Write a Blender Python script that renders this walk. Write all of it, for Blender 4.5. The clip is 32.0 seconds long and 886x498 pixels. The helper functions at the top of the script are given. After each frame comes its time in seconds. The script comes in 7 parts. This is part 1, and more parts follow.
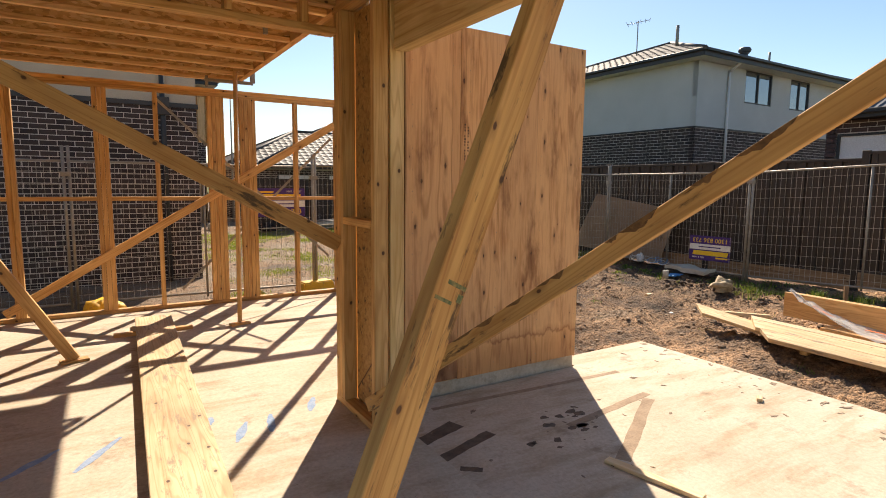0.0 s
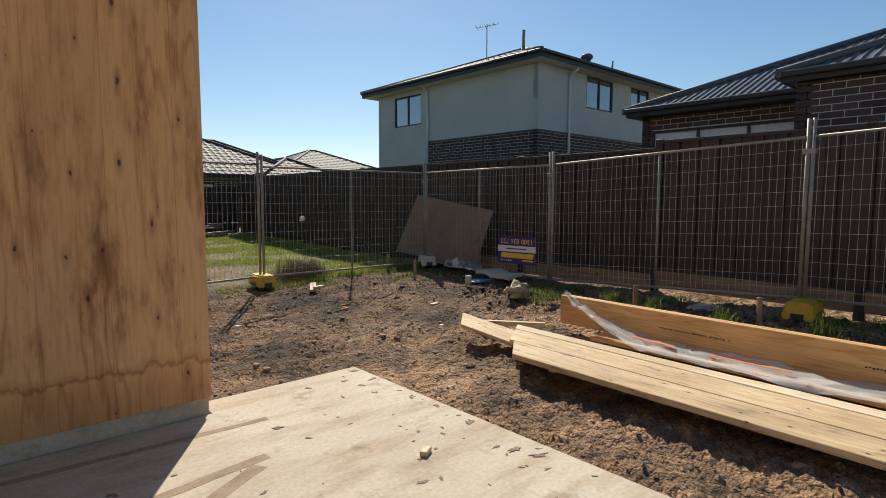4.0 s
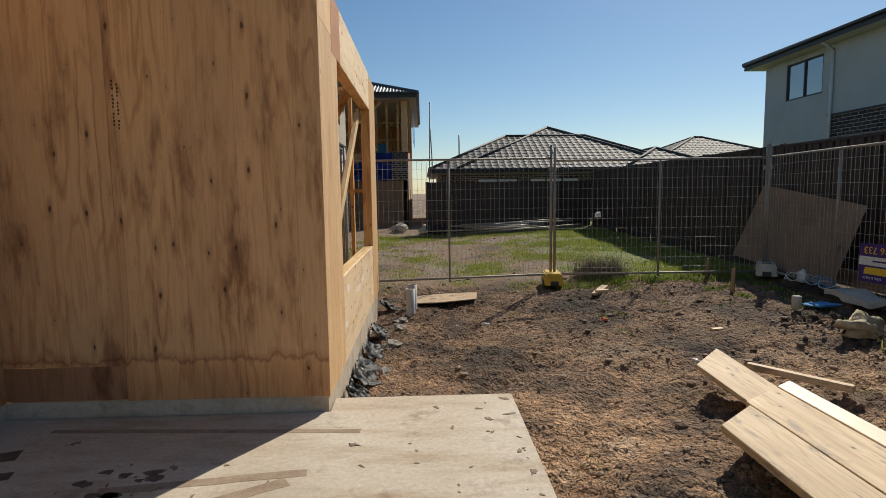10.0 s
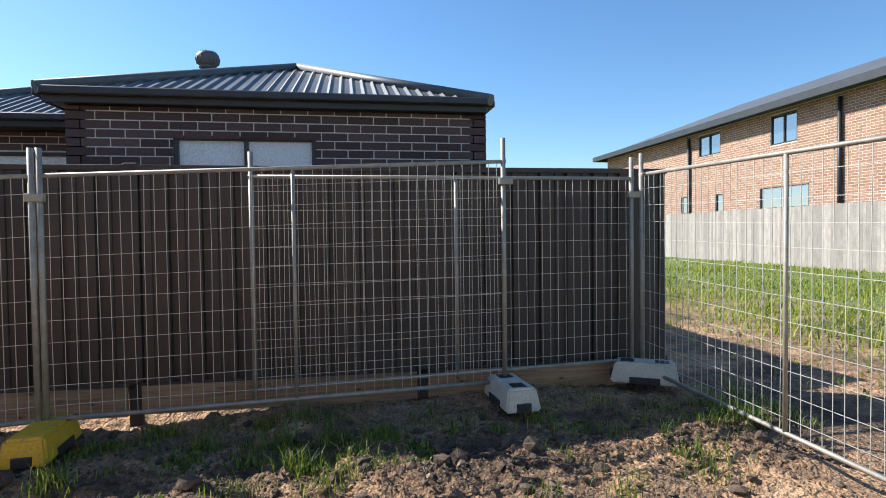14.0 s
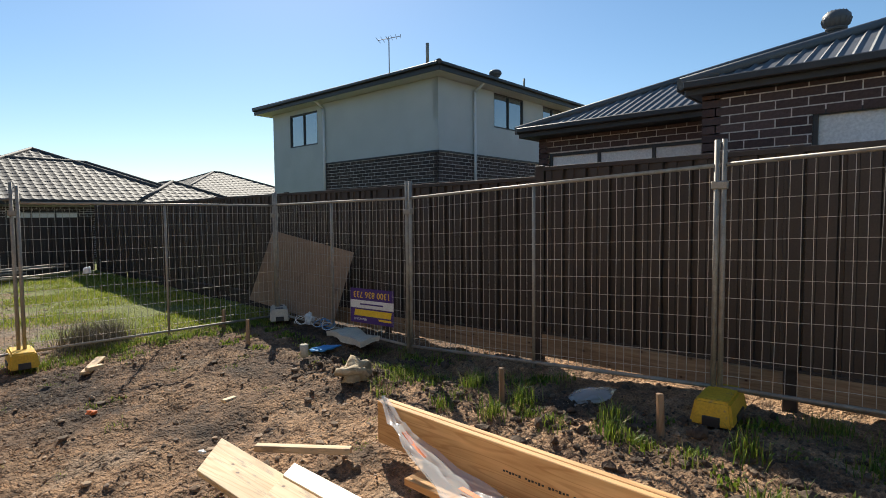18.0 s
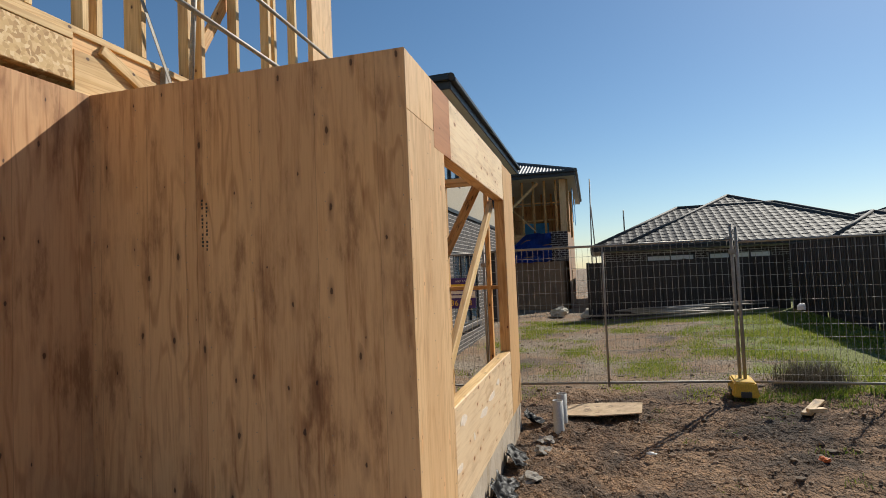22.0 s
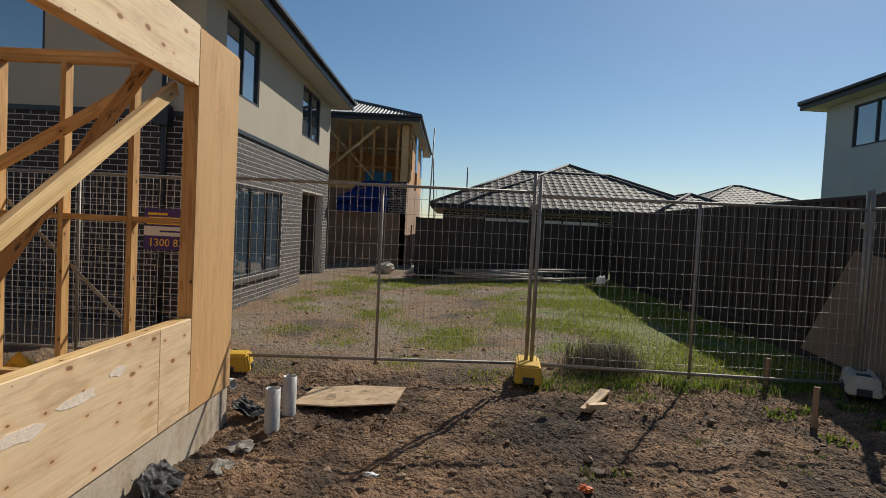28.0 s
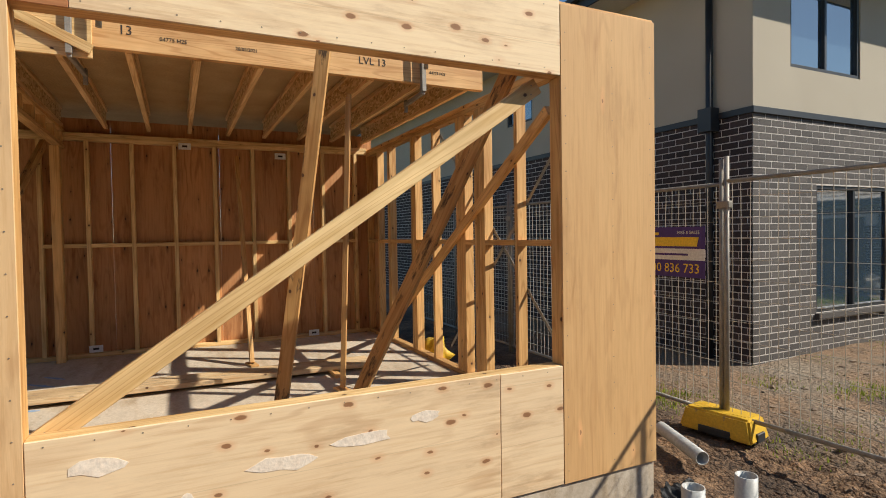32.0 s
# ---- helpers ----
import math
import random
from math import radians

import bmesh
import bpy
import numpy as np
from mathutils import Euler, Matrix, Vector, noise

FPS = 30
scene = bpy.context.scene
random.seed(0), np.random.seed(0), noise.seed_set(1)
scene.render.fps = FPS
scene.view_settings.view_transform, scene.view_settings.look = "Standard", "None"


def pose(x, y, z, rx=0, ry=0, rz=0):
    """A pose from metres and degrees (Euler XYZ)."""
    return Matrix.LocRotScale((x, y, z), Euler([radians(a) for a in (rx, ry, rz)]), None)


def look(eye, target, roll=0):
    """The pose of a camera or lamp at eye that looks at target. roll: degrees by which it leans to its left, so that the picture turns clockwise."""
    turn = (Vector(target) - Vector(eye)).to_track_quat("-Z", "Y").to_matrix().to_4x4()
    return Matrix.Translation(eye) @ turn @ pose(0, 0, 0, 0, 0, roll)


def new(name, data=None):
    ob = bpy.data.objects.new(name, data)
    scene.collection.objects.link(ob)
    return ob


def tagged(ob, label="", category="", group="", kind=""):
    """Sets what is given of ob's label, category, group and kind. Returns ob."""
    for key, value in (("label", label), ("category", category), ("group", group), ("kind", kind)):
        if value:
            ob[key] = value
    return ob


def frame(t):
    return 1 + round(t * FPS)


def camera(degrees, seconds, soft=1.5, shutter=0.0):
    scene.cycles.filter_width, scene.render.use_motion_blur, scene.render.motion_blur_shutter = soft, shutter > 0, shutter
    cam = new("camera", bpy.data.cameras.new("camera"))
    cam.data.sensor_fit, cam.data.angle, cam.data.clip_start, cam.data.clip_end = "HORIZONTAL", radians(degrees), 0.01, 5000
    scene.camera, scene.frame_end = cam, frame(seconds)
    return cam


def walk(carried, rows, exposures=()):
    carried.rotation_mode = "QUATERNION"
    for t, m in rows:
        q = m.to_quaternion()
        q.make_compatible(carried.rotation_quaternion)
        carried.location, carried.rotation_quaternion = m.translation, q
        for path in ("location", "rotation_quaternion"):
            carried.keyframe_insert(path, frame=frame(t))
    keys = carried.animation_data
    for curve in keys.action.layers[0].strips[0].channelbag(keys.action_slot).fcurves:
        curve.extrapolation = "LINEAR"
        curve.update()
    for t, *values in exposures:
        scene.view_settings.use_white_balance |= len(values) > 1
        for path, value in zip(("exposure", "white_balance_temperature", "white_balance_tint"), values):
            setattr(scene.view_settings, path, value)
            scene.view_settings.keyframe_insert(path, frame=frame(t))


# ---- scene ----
cam = camera(77.6, 32.0, soft=0.95)
PATH = [
    (0, (-3.516, -3.453, 1.602), (-2.475, -1.762, 1.368), 0.6),
    (0.5, (-3.085, -3.268, 1.556), (-1.866, -1.691, 1.382), 0.8),
    (1, (-2.724, -3.322, 1.524), (-1.451, -1.79, 1.338), 0.5),
    (1.5, (-2.434, -3.327, 1.497), (-1.168, -1.793, 1.285), 0.1),
    (2, (-2.171, -3.332, 1.491), (-0.819, -1.871, 1.303), -0.3),
    (2.5, (-1.845, -3.252, 1.457), (-0.411, -1.868, 1.291), 0.3),
    (4.5, (-0.933, -3.445, 1.306), (0.322, -1.896, 1.145), -0.1),
    (5, (-0.686, -3.395, 1.437), (0.501, -1.791, 1.303), -0.2),
    (5.5, (-0.45, -3.387, 1.391), (0.738, -1.786, 1.236), 0.4),
    (6, (-0.167, -3.375, 1.431), (0.847, -1.659, 1.274), -0.0),
    (6.5, (0.013, -3.332, 1.414), (0.846, -1.52, 1.265), 0.5),
    (7, (0.252, -3.317, 1.396), (0.878, -1.425, 1.224), 0.6),
    (7.5, (0.487, -3.443, 1.386), (0.96, -1.507, 1.209), 0.1),
    (8, (0.623, -3.499, 1.416), (1.123, -1.572, 1.22), 0.7),
    (8.5, (0.658, -3.458, 1.444), (1.179, -1.534, 1.275), 1.0),
    (9, (0.665, -3.466, 1.432), (1.063, -1.514, 1.25), 0.7),
    (9.5, (0.629, -3.431, 1.39), (0.812, -1.447, 1.215), -0.1),
    (10, (0.605, -3.383, 1.359), (0.674, -1.394, 1.157), -0.8),
    (10.5, (0.692, -3.501, 1.46), (1.173, -1.57, 1.261), -0.1),
    (11, (0.845, -3.467, 1.395), (1.694, -1.667, 1.198), -0.4),
    (11.5, (0.984, -3.553, 1.45), (2.229, -1.995, 1.292), 0.4),
    (12, (1.051, -3.498, 1.476), (2.718, -2.402, 1.341), 0.7),
    (12.5, (0.980, -3.962, 1.471), (2.887, -3.376, 1.336), 0.8),
    (13, (1.284, -4.036, 1.476), (3.281, -3.938, 1.422), 0.4),
    (13.5, (1.46, -3.928, 1.519), (3.43, -4.265, 1.463), -0.7),
    (15.5, (1.306, -3.362, 1.587), (3.298, -3.542, 1.574), -0.6),
    (16, (1.217, -3.164, 1.59), (3.178, -2.774, 1.53), -0.3),
    (16.5, (1.029, -2.945, 1.726), (2.853, -2.13, 1.633), -1.2),
    (17, (1.16, -2.581, 1.645), (2.857, -1.522, 1.622), -0.3),
    (17.5, (1.091, -2.808, 1.697), (2.664, -1.575, 1.646), -1.3),
    (18, (1.13, -2.85, 1.61), (2.622, -1.523, 1.498), -0.5),
    (18.5, (1.158, -2.82, 1.585), (2.627, -1.466, 1.48), -0.7),
    (19, (1.186, -2.721, 1.562), (2.618, -1.327, 1.494), -0.5),
    (19.5, (0.975, -2.763, 1.645), (2.235, -1.21, 1.621), -0.0),
    (20, (0.823, -2.724, 1.661), (1.817, -0.989, 1.666), 0.6),
    (20.5, (0.867, -2.531, 1.603), (1.502, -0.635, 1.612), 0.4),
    (21, (0.866, -2.506, 1.553), (1.059, -0.516, 1.544), -0.8),
    (21.5, (0.856, -2.538, 1.608), (0.684, -0.545, 1.632), -1.7),
    (22, (0.857, -2.596, 1.577), (0.34, -0.666, 1.668), -2.4),
    (22.5, (0.835, -2.573, 1.625), (0.229, -0.668, 1.677), -2.1),
    (23, (0.875, -2.54, 1.622), (0.165, -0.671, 1.669), -1.9),
    (23.5, (0.853, -2.546, 1.621), (0.192, -0.658, 1.628), -1.6),
    (24, (0.861, -2.501, 1.561), (0.322, -0.576, 1.503), -1.8),
    (24.5, (0.944, -2.419, 1.549), (0.584, -0.456, 1.432), -0.9),
    (26.5, (1.442, -1.519, 1.513), (1.044, 0.441, 1.519), 0.2),
    (27, (1.466, -1.228, 1.514), (1.033, 0.724, 1.538), 0.4),
    (27.5, (1.534, -0.906, 1.451), (1.355, 1.085, 1.377), 1.3),
    (28, (1.748, -0.604, 1.453), (1.721, 1.394, 1.376), 2.8),
    (28.5, (1.834, -0.268, 1.384), (2.031, 1.719, 1.275), 3.5),
    (29, (1.9, 0.205, 1.345), (2.23, 2.173, 1.213), 4.7),
    (29.5, (1.981, 0.386, 1.325), (2.150, 2.376, 1.216), 4.2),
    (30, (2.125, 0.634, 1.394), (1.887, 2.619, 1.322), 4.1),
    (30.5, (2.098, 0.971, 1.358), (1.454, 2.863, 1.265), 3.4),
    (31, (2.111, 1.165, 1.363), (0.943, 2.788, 1.3), 2.2),
    (31.5, (2.361, 1.251, 1.356), (0.699, 2.362, 1.34), 0.7),
    (32, (2.421, 1.239, 1.475), (0.619, 2.107, 1.423), -0.9),
]
walk(cam, [(t, look(eye, target, roll)) for t, eye, target, roll in PATH],
     [(0, 0.9, 7550, 15), (1, 0.7, 7350, 12), (2, 0.62, 7050, 8), (4.5, 0.15, 6670, 8), (6, 0.02, 6670, 8), (9, -0.1, 6570, 8), (11, 0.05, 6570, 8), (12, 0.25, 6520, 8), (13, 0.9, 5970, 9), (16, 1.12, 6220, 9),
      (17, 0.75, 6520, 8), (19, 0.5, 6620, 8), (20, 0.25, 6620, 8), (21, 0.05, 6620, 8), (22, 0.14, 6470, 8), (23, 0.38, 6520, 9), (24, 0.34, 6420, 9), (26.5, 0.0, 6420, 8), (28, -0.12, 6570, 8), (29, 0.1, 6620, 8), (30, 0.33, 6620, 8), (31, 0.36, 6620, 8), (32, 0.3, 6620, 8)])

# ---- light ----
SUN_AZ, SUN_EL = math.radians(33.4), math.radians(40)
world = bpy.data.worlds.new("sky")
scene.world = world
world.use_nodes = True
wn = world.node_tree.nodes
sky = wn.new("ShaderNodeTexSky")
sky.sky_type, sky.sun_disc = "NISHITA", False
sky.sun_elevation, sky.sun_rotation = SUN_EL, SUN_AZ
sky.air_density, sky.dust_density, sky.ozone_density = 1.0, 0.25, 3.0
hue = wn.new("ShaderNodeHueSaturation")
hue.inputs["Hue"].default_value, hue.inputs["Saturation"].default_value = 0.497, 1.12
world.node_tree.links.new(sky.outputs[0], hue.inputs["Color"])
world.node_tree.links.new(hue.outputs[0], wn["Background"].inputs[0])
wn["Background"].inputs[1].default_value = 0.085
sun_data = bpy.data.lights.new("sun", "SUN")
sun_data.energy, sun_data.angle, sun_data.color = 4.8, math.radians(0.53), (1.0, 0.93, 0.82)
sun = new("sun", sun_data)
sun.matrix_world = look((math.sin(SUN_AZ) * 30, math.cos(SUN_AZ) * 30, math.tan(SUN_EL) * 30), (0, 0, 0))
scene.view_settings.exposure = 0.0


# ---- materials ----
def material(name, rough=0.7, metal=0.0):
    m = bpy.data.materials.new(name)
    m.use_nodes = True
    b = m.node_tree.nodes["Principled BSDF"]
    b.inputs["Roughness"].default_value, b.inputs["Metallic"].default_value = rough, metal
    return m, m.node_tree.nodes, m.node_tree.links, b


def coords(n, l, scale=(1, 1, 1), kind="Object", shift=True):
    """Texture coordinates at real size, moved by the object's own random number."""
    tc, mp = n.new("ShaderNodeTexCoord"), n.new("ShaderNodeMapping")
    l.new(tc.outputs[kind], mp.inputs["Vector"])
    mp.inputs["Scale"].default_value = scale
    if shift:
        info, mul = n.new("ShaderNodeObjectInfo"), n.new("ShaderNodeMath")
        mul.operation = "MULTIPLY"
        mul.inputs[1].default_value = 37.0
        l.new(info.outputs["Random"], mul.inputs[0])
        l.new(mul.outputs[0], mp.inputs["Location"])
    return mp.outputs[0]


def noise_tex(n, l, vec, scale, detail=4, rough=0.55):
    t = n.new("ShaderNodeTexNoise")
    t.inputs["Scale"].default_value, t.inputs["Detail"].default_value, t.inputs["Roughness"].default_value = scale, detail, rough
    l.new(vec, t.inputs["Vector"])
    return t.outputs["Fac"]


def ramp(n, l, fac, stops):
    r = n.new("ShaderNodeValToRGB")
    e = r.color_ramp.elements
    while len(e) < len(stops):
        e.new(0.5)
    for k, (p, c) in enumerate(stops):
        e[k].position, e[k].color = p, (*c, 1) if len(c) == 3 else c
    l.new(fac, r.inputs["Fac"])
    return r.outputs["Color"]


def mix(n, l, fac, a, b, mode="MIX"):
    m = n.new("ShaderNodeMix")
    m.data_type, m.blend_type = "RGBA", mode
    for sock, v in ((0, fac), (6, a), (7, b)):
        if isinstance(v, (int, float)):
            m.inputs[sock].default_value = v
        elif isinstance(v, tuple):
            m.inputs[sock].default_value = (*v, 1)
        else:
            l.new(v, m.inputs[sock])
    return m.outputs[2]


def bump(n, l, b, height, strength=0.3, dist=0.01):
    k = n.new("ShaderNodeBump")
    k.inputs["Strength"].default_value, k.inputs["Distance"].default_value = strength, dist
    l.new(height, k.inputs["Height"])
    l.new(k.outputs[0], b.inputs["Normal"])


def vary(n, l, col, amount=0.25):
    """Lighter and darker pieces by the object's own random number."""
    info = n.new("ShaderNodeObjectInfo")
    g = ramp(n, l, info.outputs["Random"], [(0, (1 - amount,) * 3), (1, (1 + amount * 0.4,) * 3)])
    return mix(n, l, 1.0, col, g, "MULTIPLY")


def math_node(n, l, op, a, b=None):
    k = n.new("ShaderNodeMath")
    k.operation = op
    for sock, v in ((0, a), (1, b)):
        if isinstance(v, (int, float)):
            k.inputs[sock].default_value = v
        elif v is not None:
            l.new(v, k.inputs[sock])
    return k.outputs[0]


def knots_at(n, l, u, v, su, sv, keep, wobble, dims="2D"):
    """Scattered knots: gives the offset across and along the grain from the nearest one, in cells, and its random strength."""
    com, vo, so = n.new("ShaderNodeCombineXYZ"), n.new("ShaderNodeTexVoronoi"), n.new("ShaderNodeSeparateXYZ")
    l.new(math_node(n, l, "MULTIPLY", u, su), com.inputs[0])
    l.new(math_node(n, l, "MULTIPLY", v, sv), com.inputs[1])
    vo.voronoi_dimensions = dims
    vo.inputs["Scale"].default_value, vo.inputs["Randomness"].default_value = 1.0, 1.0
    l.new(com.outputs[0], vo.inputs["Vector"])
    sub = n.new("ShaderNodeVectorMath")
    sub.operation = "SUBTRACT"
    l.new(com.outputs[0], sub.inputs[0])
    l.new(vo.outputs["Position"], sub.inputs[1])
    l.new(sub.outputs[0], so.inputs[0])
    sc = n.new("ShaderNodeSeparateColor")
    l.new(vo.outputs["Color"], sc.inputs[0])
    strong = math_node(n, l, "SUBTRACT", sc.outputs[0], keep)
    du = math_node(n, l, "ADD", math_node(n, l, "DIVIDE", so.outputs[0], su), wobble)
    dv = math_node(n, l, "DIVIDE", so.outputs[1], sv)
    return du, dv, strong, sc.outputs[1]


def oval(n, l, du, dv, a, b):
    """Distance from a knot, 1 on an oval of half-widths a across and b along the grain."""
    p = math_node(n, l, "POWER", math_node(n, l, "ABSOLUTE", math_node(n, l, "DIVIDE", du, a)), 2.0)
    q = math_node(n, l, "POWER", math_node(n, l, "ABSOLUTE", math_node(n, l, "DIVIDE", dv, b)), 2.0)
    return math_node(n, l, "SQRT", math_node(n, l, "ADD", p, q))


def pine(name, light, dark, knots=True, varied=0.22, soiled=None):
    """Sawn softwood with the grain along the local x axis; soiled: colour of bark and dirt patches."""
    m, n, l, b = material(name, 0.68)
    v = coords(n, l, (0.5, 9, 9))
    g = noise_tex(n, l, v, 3.2, 6, 0.62)
    c = ramp(n, l, g, [(0.3, dark), (0.55, light), (0.78, tuple(min(1, x * 1.15) for x in light))])
    rings = noise_tex(n, l, coords(n, l, (0.35, 6, 6)), 1.6, 1, 0.4)
    band = math_node(n, l, "SINE", math_node(n, l, "MULTIPLY", rings, 70.0))
    c = mix(n, l, 1.0, c, ramp(n, l, band, [(0.0, (1, 1, 1)), (0.5, (1, 1, 1)), (1.0, (0.84, 0.76, 0.68))]), "MULTIPLY")
    big = noise_tex(n, l, coords(n, l, (1, 2, 2)), 1.6, 3)
    c = mix(n, l, 1.0, c, ramp(n, l, big, [(0.3, (0.74, 0.68, 0.62)), (0.7, (1.06, 1.06, 1.06))]), "MULTIPLY")
    if knots:
        sep = n.new("ShaderNodeSeparateXYZ")
        l.new(coords(n, l), sep.inputs[0])
        across = math_node(n, l, "ADD", sep.outputs[1], sep.outputs[2])
        wob = math_node(n, l, "MULTIPLY", math_node(n, l, "SUBTRACT", noise_tex(n, l, coords(n, l, (20, 40, 40)), 1.0, 2), 0.5), 0.012)
        du, dv, strong, _ = knots_at(n, l, across, sep.outputs[0], 9.0, 2.2, 0.5, wob)
        on = math_node(n, l, "GREATER_THAN", strong, 0.0)
        halo = ramp(n, l, oval(n, l, du, dv, 0.022, 0.06), [(0.2, (0.6,) * 3), (1.0, (0, 0, 0))])
        c = mix(n, l, math_node(n, l, "MULTIPLY", halo, on), c, tuple(x * 0.62 for x in dark))
        core = ramp(n, l, oval(n, l, du, dv, 0.011, 0.015), [(0.6, (1, 1, 1)), (1.0, (0, 0, 0))])
        c = mix(n, l, math_node(n, l, "MULTIPLY", core, on), c, (0.1, 0.04, 0.015))
    if soiled:
        patch = noise_tex(n, l, coords(n, l, (1.3, 6, 6)), 2.6, 5, 0.7)
        c = mix(n, l, ramp(n, l, patch, [(0.36, (0.85,) * 3), (0.44, (0, 0, 0))]), c, soiled)
    l.new(vary(n, l, c, varied), b.inputs["Base Color"])
    bump(n, l, b, g, 0.25, 0.004)
    return m


def plywood(name, light, dark, knot=(0.06, 0.028, 0.012), across=False, stains=0.4, keep=0.25, damp_foot=False, figure=1.0):
    """Pine-faced plywood: fine grain, veneer strips with dark seams, flame figure, eye-shaped knots drawn out along the grain, water stains."""
    m, n, l, b = material(name, 0.74)
    sep = n.new("ShaderNodeSeparateXYZ")
    l.new(coords(n, l), sep.inputs[0])
    side = math_node(n, l, "ADD", sep.outputs[0], sep.outputs[1])
    u, v = (sep.outputs[2], side) if across else (side, sep.outputs[2])

    def uv(a, c):
        com = n.new("ShaderNodeCombineXYZ")
        l.new(math_node(n, l, "MULTIPLY", u, a), com.inputs[0])
        l.new(math_node(n, l, "MULTIPLY", v, c), com.inputs[1])
        return com.outputs[0]

    g = noise_tex(n, l, uv(60, 2.5), 1.0, 6, 0.62)
    c = ramp(n, l, g, [(0.25, dark), (0.5, light), (0.8, tuple(min(1, x * 1.08) for x in light))])
    vs = n.new("ShaderNodeTexVoronoi")
    vs.voronoi_dimensions, vs.inputs["Scale"].default_value = "1D", 3.1
    l.new(u, vs.inputs["W"])
    tone = n.new("ShaderNodeSeparateColor")
    l.new(vs.outputs["Color"], tone.inputs[0])
    c = mix(n, l, figure, c, ramp(n, l, tone.outputs[0], [(0, (0.88, 0.82, 0.77)), (0.45, (1, 1, 1)), (1, (1.06, 1.04, 1.0))]), "MULTIPLY")
    # nested flame figure along the grain
    fig = noise_tex(n, l, uv(5.5, 0.75), 1.0, 3, 0.45)
    band = math_node(n, l, "SINE", math_node(n, l, "MULTIPLY", fig, 46.0))
    where = ramp(n, l, noise_tex(n, l, uv(2.2, 0.8), 1.0, 3), [(0.42, (0, 0, 0)), (0.6, (1, 1, 1))])
    c = mix(n, l, math_node(n, l, "MULTIPLY", where, 0.75 * figure), c, mix(n, l, 1.0, c, ramp(n, l, band, [(0.3, (1.04, 1.03, 1.0)), (1.0, (0.72, 0.60, 0.5))]), "MULTIPLY"))
    streaks = noise_tex(n, l, uv(14, 0.9), 1.0, 5, 0.7)
    c = mix(n, l, figure, c, ramp(n, l, streaks, [(0.3, (0.7, 0.58, 0.48)), (0.45, (1, 1, 1))]), "MULTIPLY")
    # knots with dark drawn-out tails
    wob = math_node(n, l, "MULTIPLY", math_node(n, l, "SUBTRACT", noise_tex(n, l, uv(30, 14), 1.0, 3), 0.5), 0.02)
    du, dv, strong, other = knots_at(n, l, u, v, 7.0 if across else 5.2, 4.2 if across else 2.6, keep, wob)
    on = math_node(n, l, "GREATER_THAN", strong, 0.0)
    tail = ramp(n, l, oval(n, l, du, dv, 0.03 if across else 0.024, 0.05 if across else 0.1), [(0.05, (1.0,) * 3), (0.35, (0.62,) * 3), (1.0, (0, 0, 0))])
    c = mix(n, l, math_node(n, l, "MULTIPLY", math_node(n, l, "MULTIPLY", tail, on), math_node(n, l, "ADD", math_node(n, l, "MULTIPLY", other, 0.6), 0.3)), c, tuple(x * 2.4 for x in knot))
    size = math_node(n, l, "ADD", math_node(n, l, "MULTIPLY", other, 0.012 if across else 0.008), 0.003)
    core = ramp(n, l, oval(n, l, du, dv, size, math_node(n, l, "MULTIPLY", size, 2.2)), [(0.7, (0.95,) * 3), (1.1, (0, 0, 0))])
    c = mix(n, l, math_node(n, l, "MULTIPLY", core, on), c, knot)
    # seams between the veneers
    ve = n.new("ShaderNodeTexVoronoi")
    ve.voronoi_dimensions, ve.feature, ve.inputs["Scale"].default_value = "1D", "DISTANCE_TO_EDGE", 3.1
    l.new(u, ve.inputs["W"])
    c = mix(n, l, ramp(n, l, ve.outputs["Distance"], [(0.002, (0.6 * figure ** 2,) * 3), (0.006, (0, 0, 0))]), c, tuple(x * 0.45 for x in dark))
    # water stains with hard rims
    damp = noise_tex(n, l, uv(5.5, 1.3), 1.0, 6, 0.66)
    c = mix(n, l, 1.0, c, ramp(n, l, damp, [(0.32, (1 - stains, 1 - stains * 1.15, 1 - stains * 1.25)), (0.395, (1 - stains * 0.5, 1 - stains * 0.6, 1 - stains * 0.66)), (0.41, (1 - stains * 0.3, 1 - stains * 0.36, 1 - stains * 0.4)), (0.5, (1, 1, 1))]), "MULTIPLY")
    if damp_foot:
        geo, ps = n.new("ShaderNodeNewGeometry"), n.new("ShaderNodeSeparateXYZ")
        l.new(geo.outputs["Position"], ps.inputs[0])
        edge = math_node(n, l, "ADD", ps.outputs[2], math_node(n, l, "MULTIPLY", noise_tex(n, l, uv(7, 3), 1.0, 4, 0.65), -0.22))
        c = mix(n, l, 1.0, c, ramp(n, l, edge, [(0.1, (0.86, 0.76, 0.66)), (0.225, (0.97, 0.92, 0.84)), (0.245, (0.60, 0.47, 0.39)), (0.262, (0.86, 0.80, 0.75)), (0.31, (1, 1, 1))]), "MULTIPLY")
    l.new(vary(n, l, c, 0.08), b.inputs["Base Color"])
    bump(n, l, b, g, 0.2, 0.003)
    return m


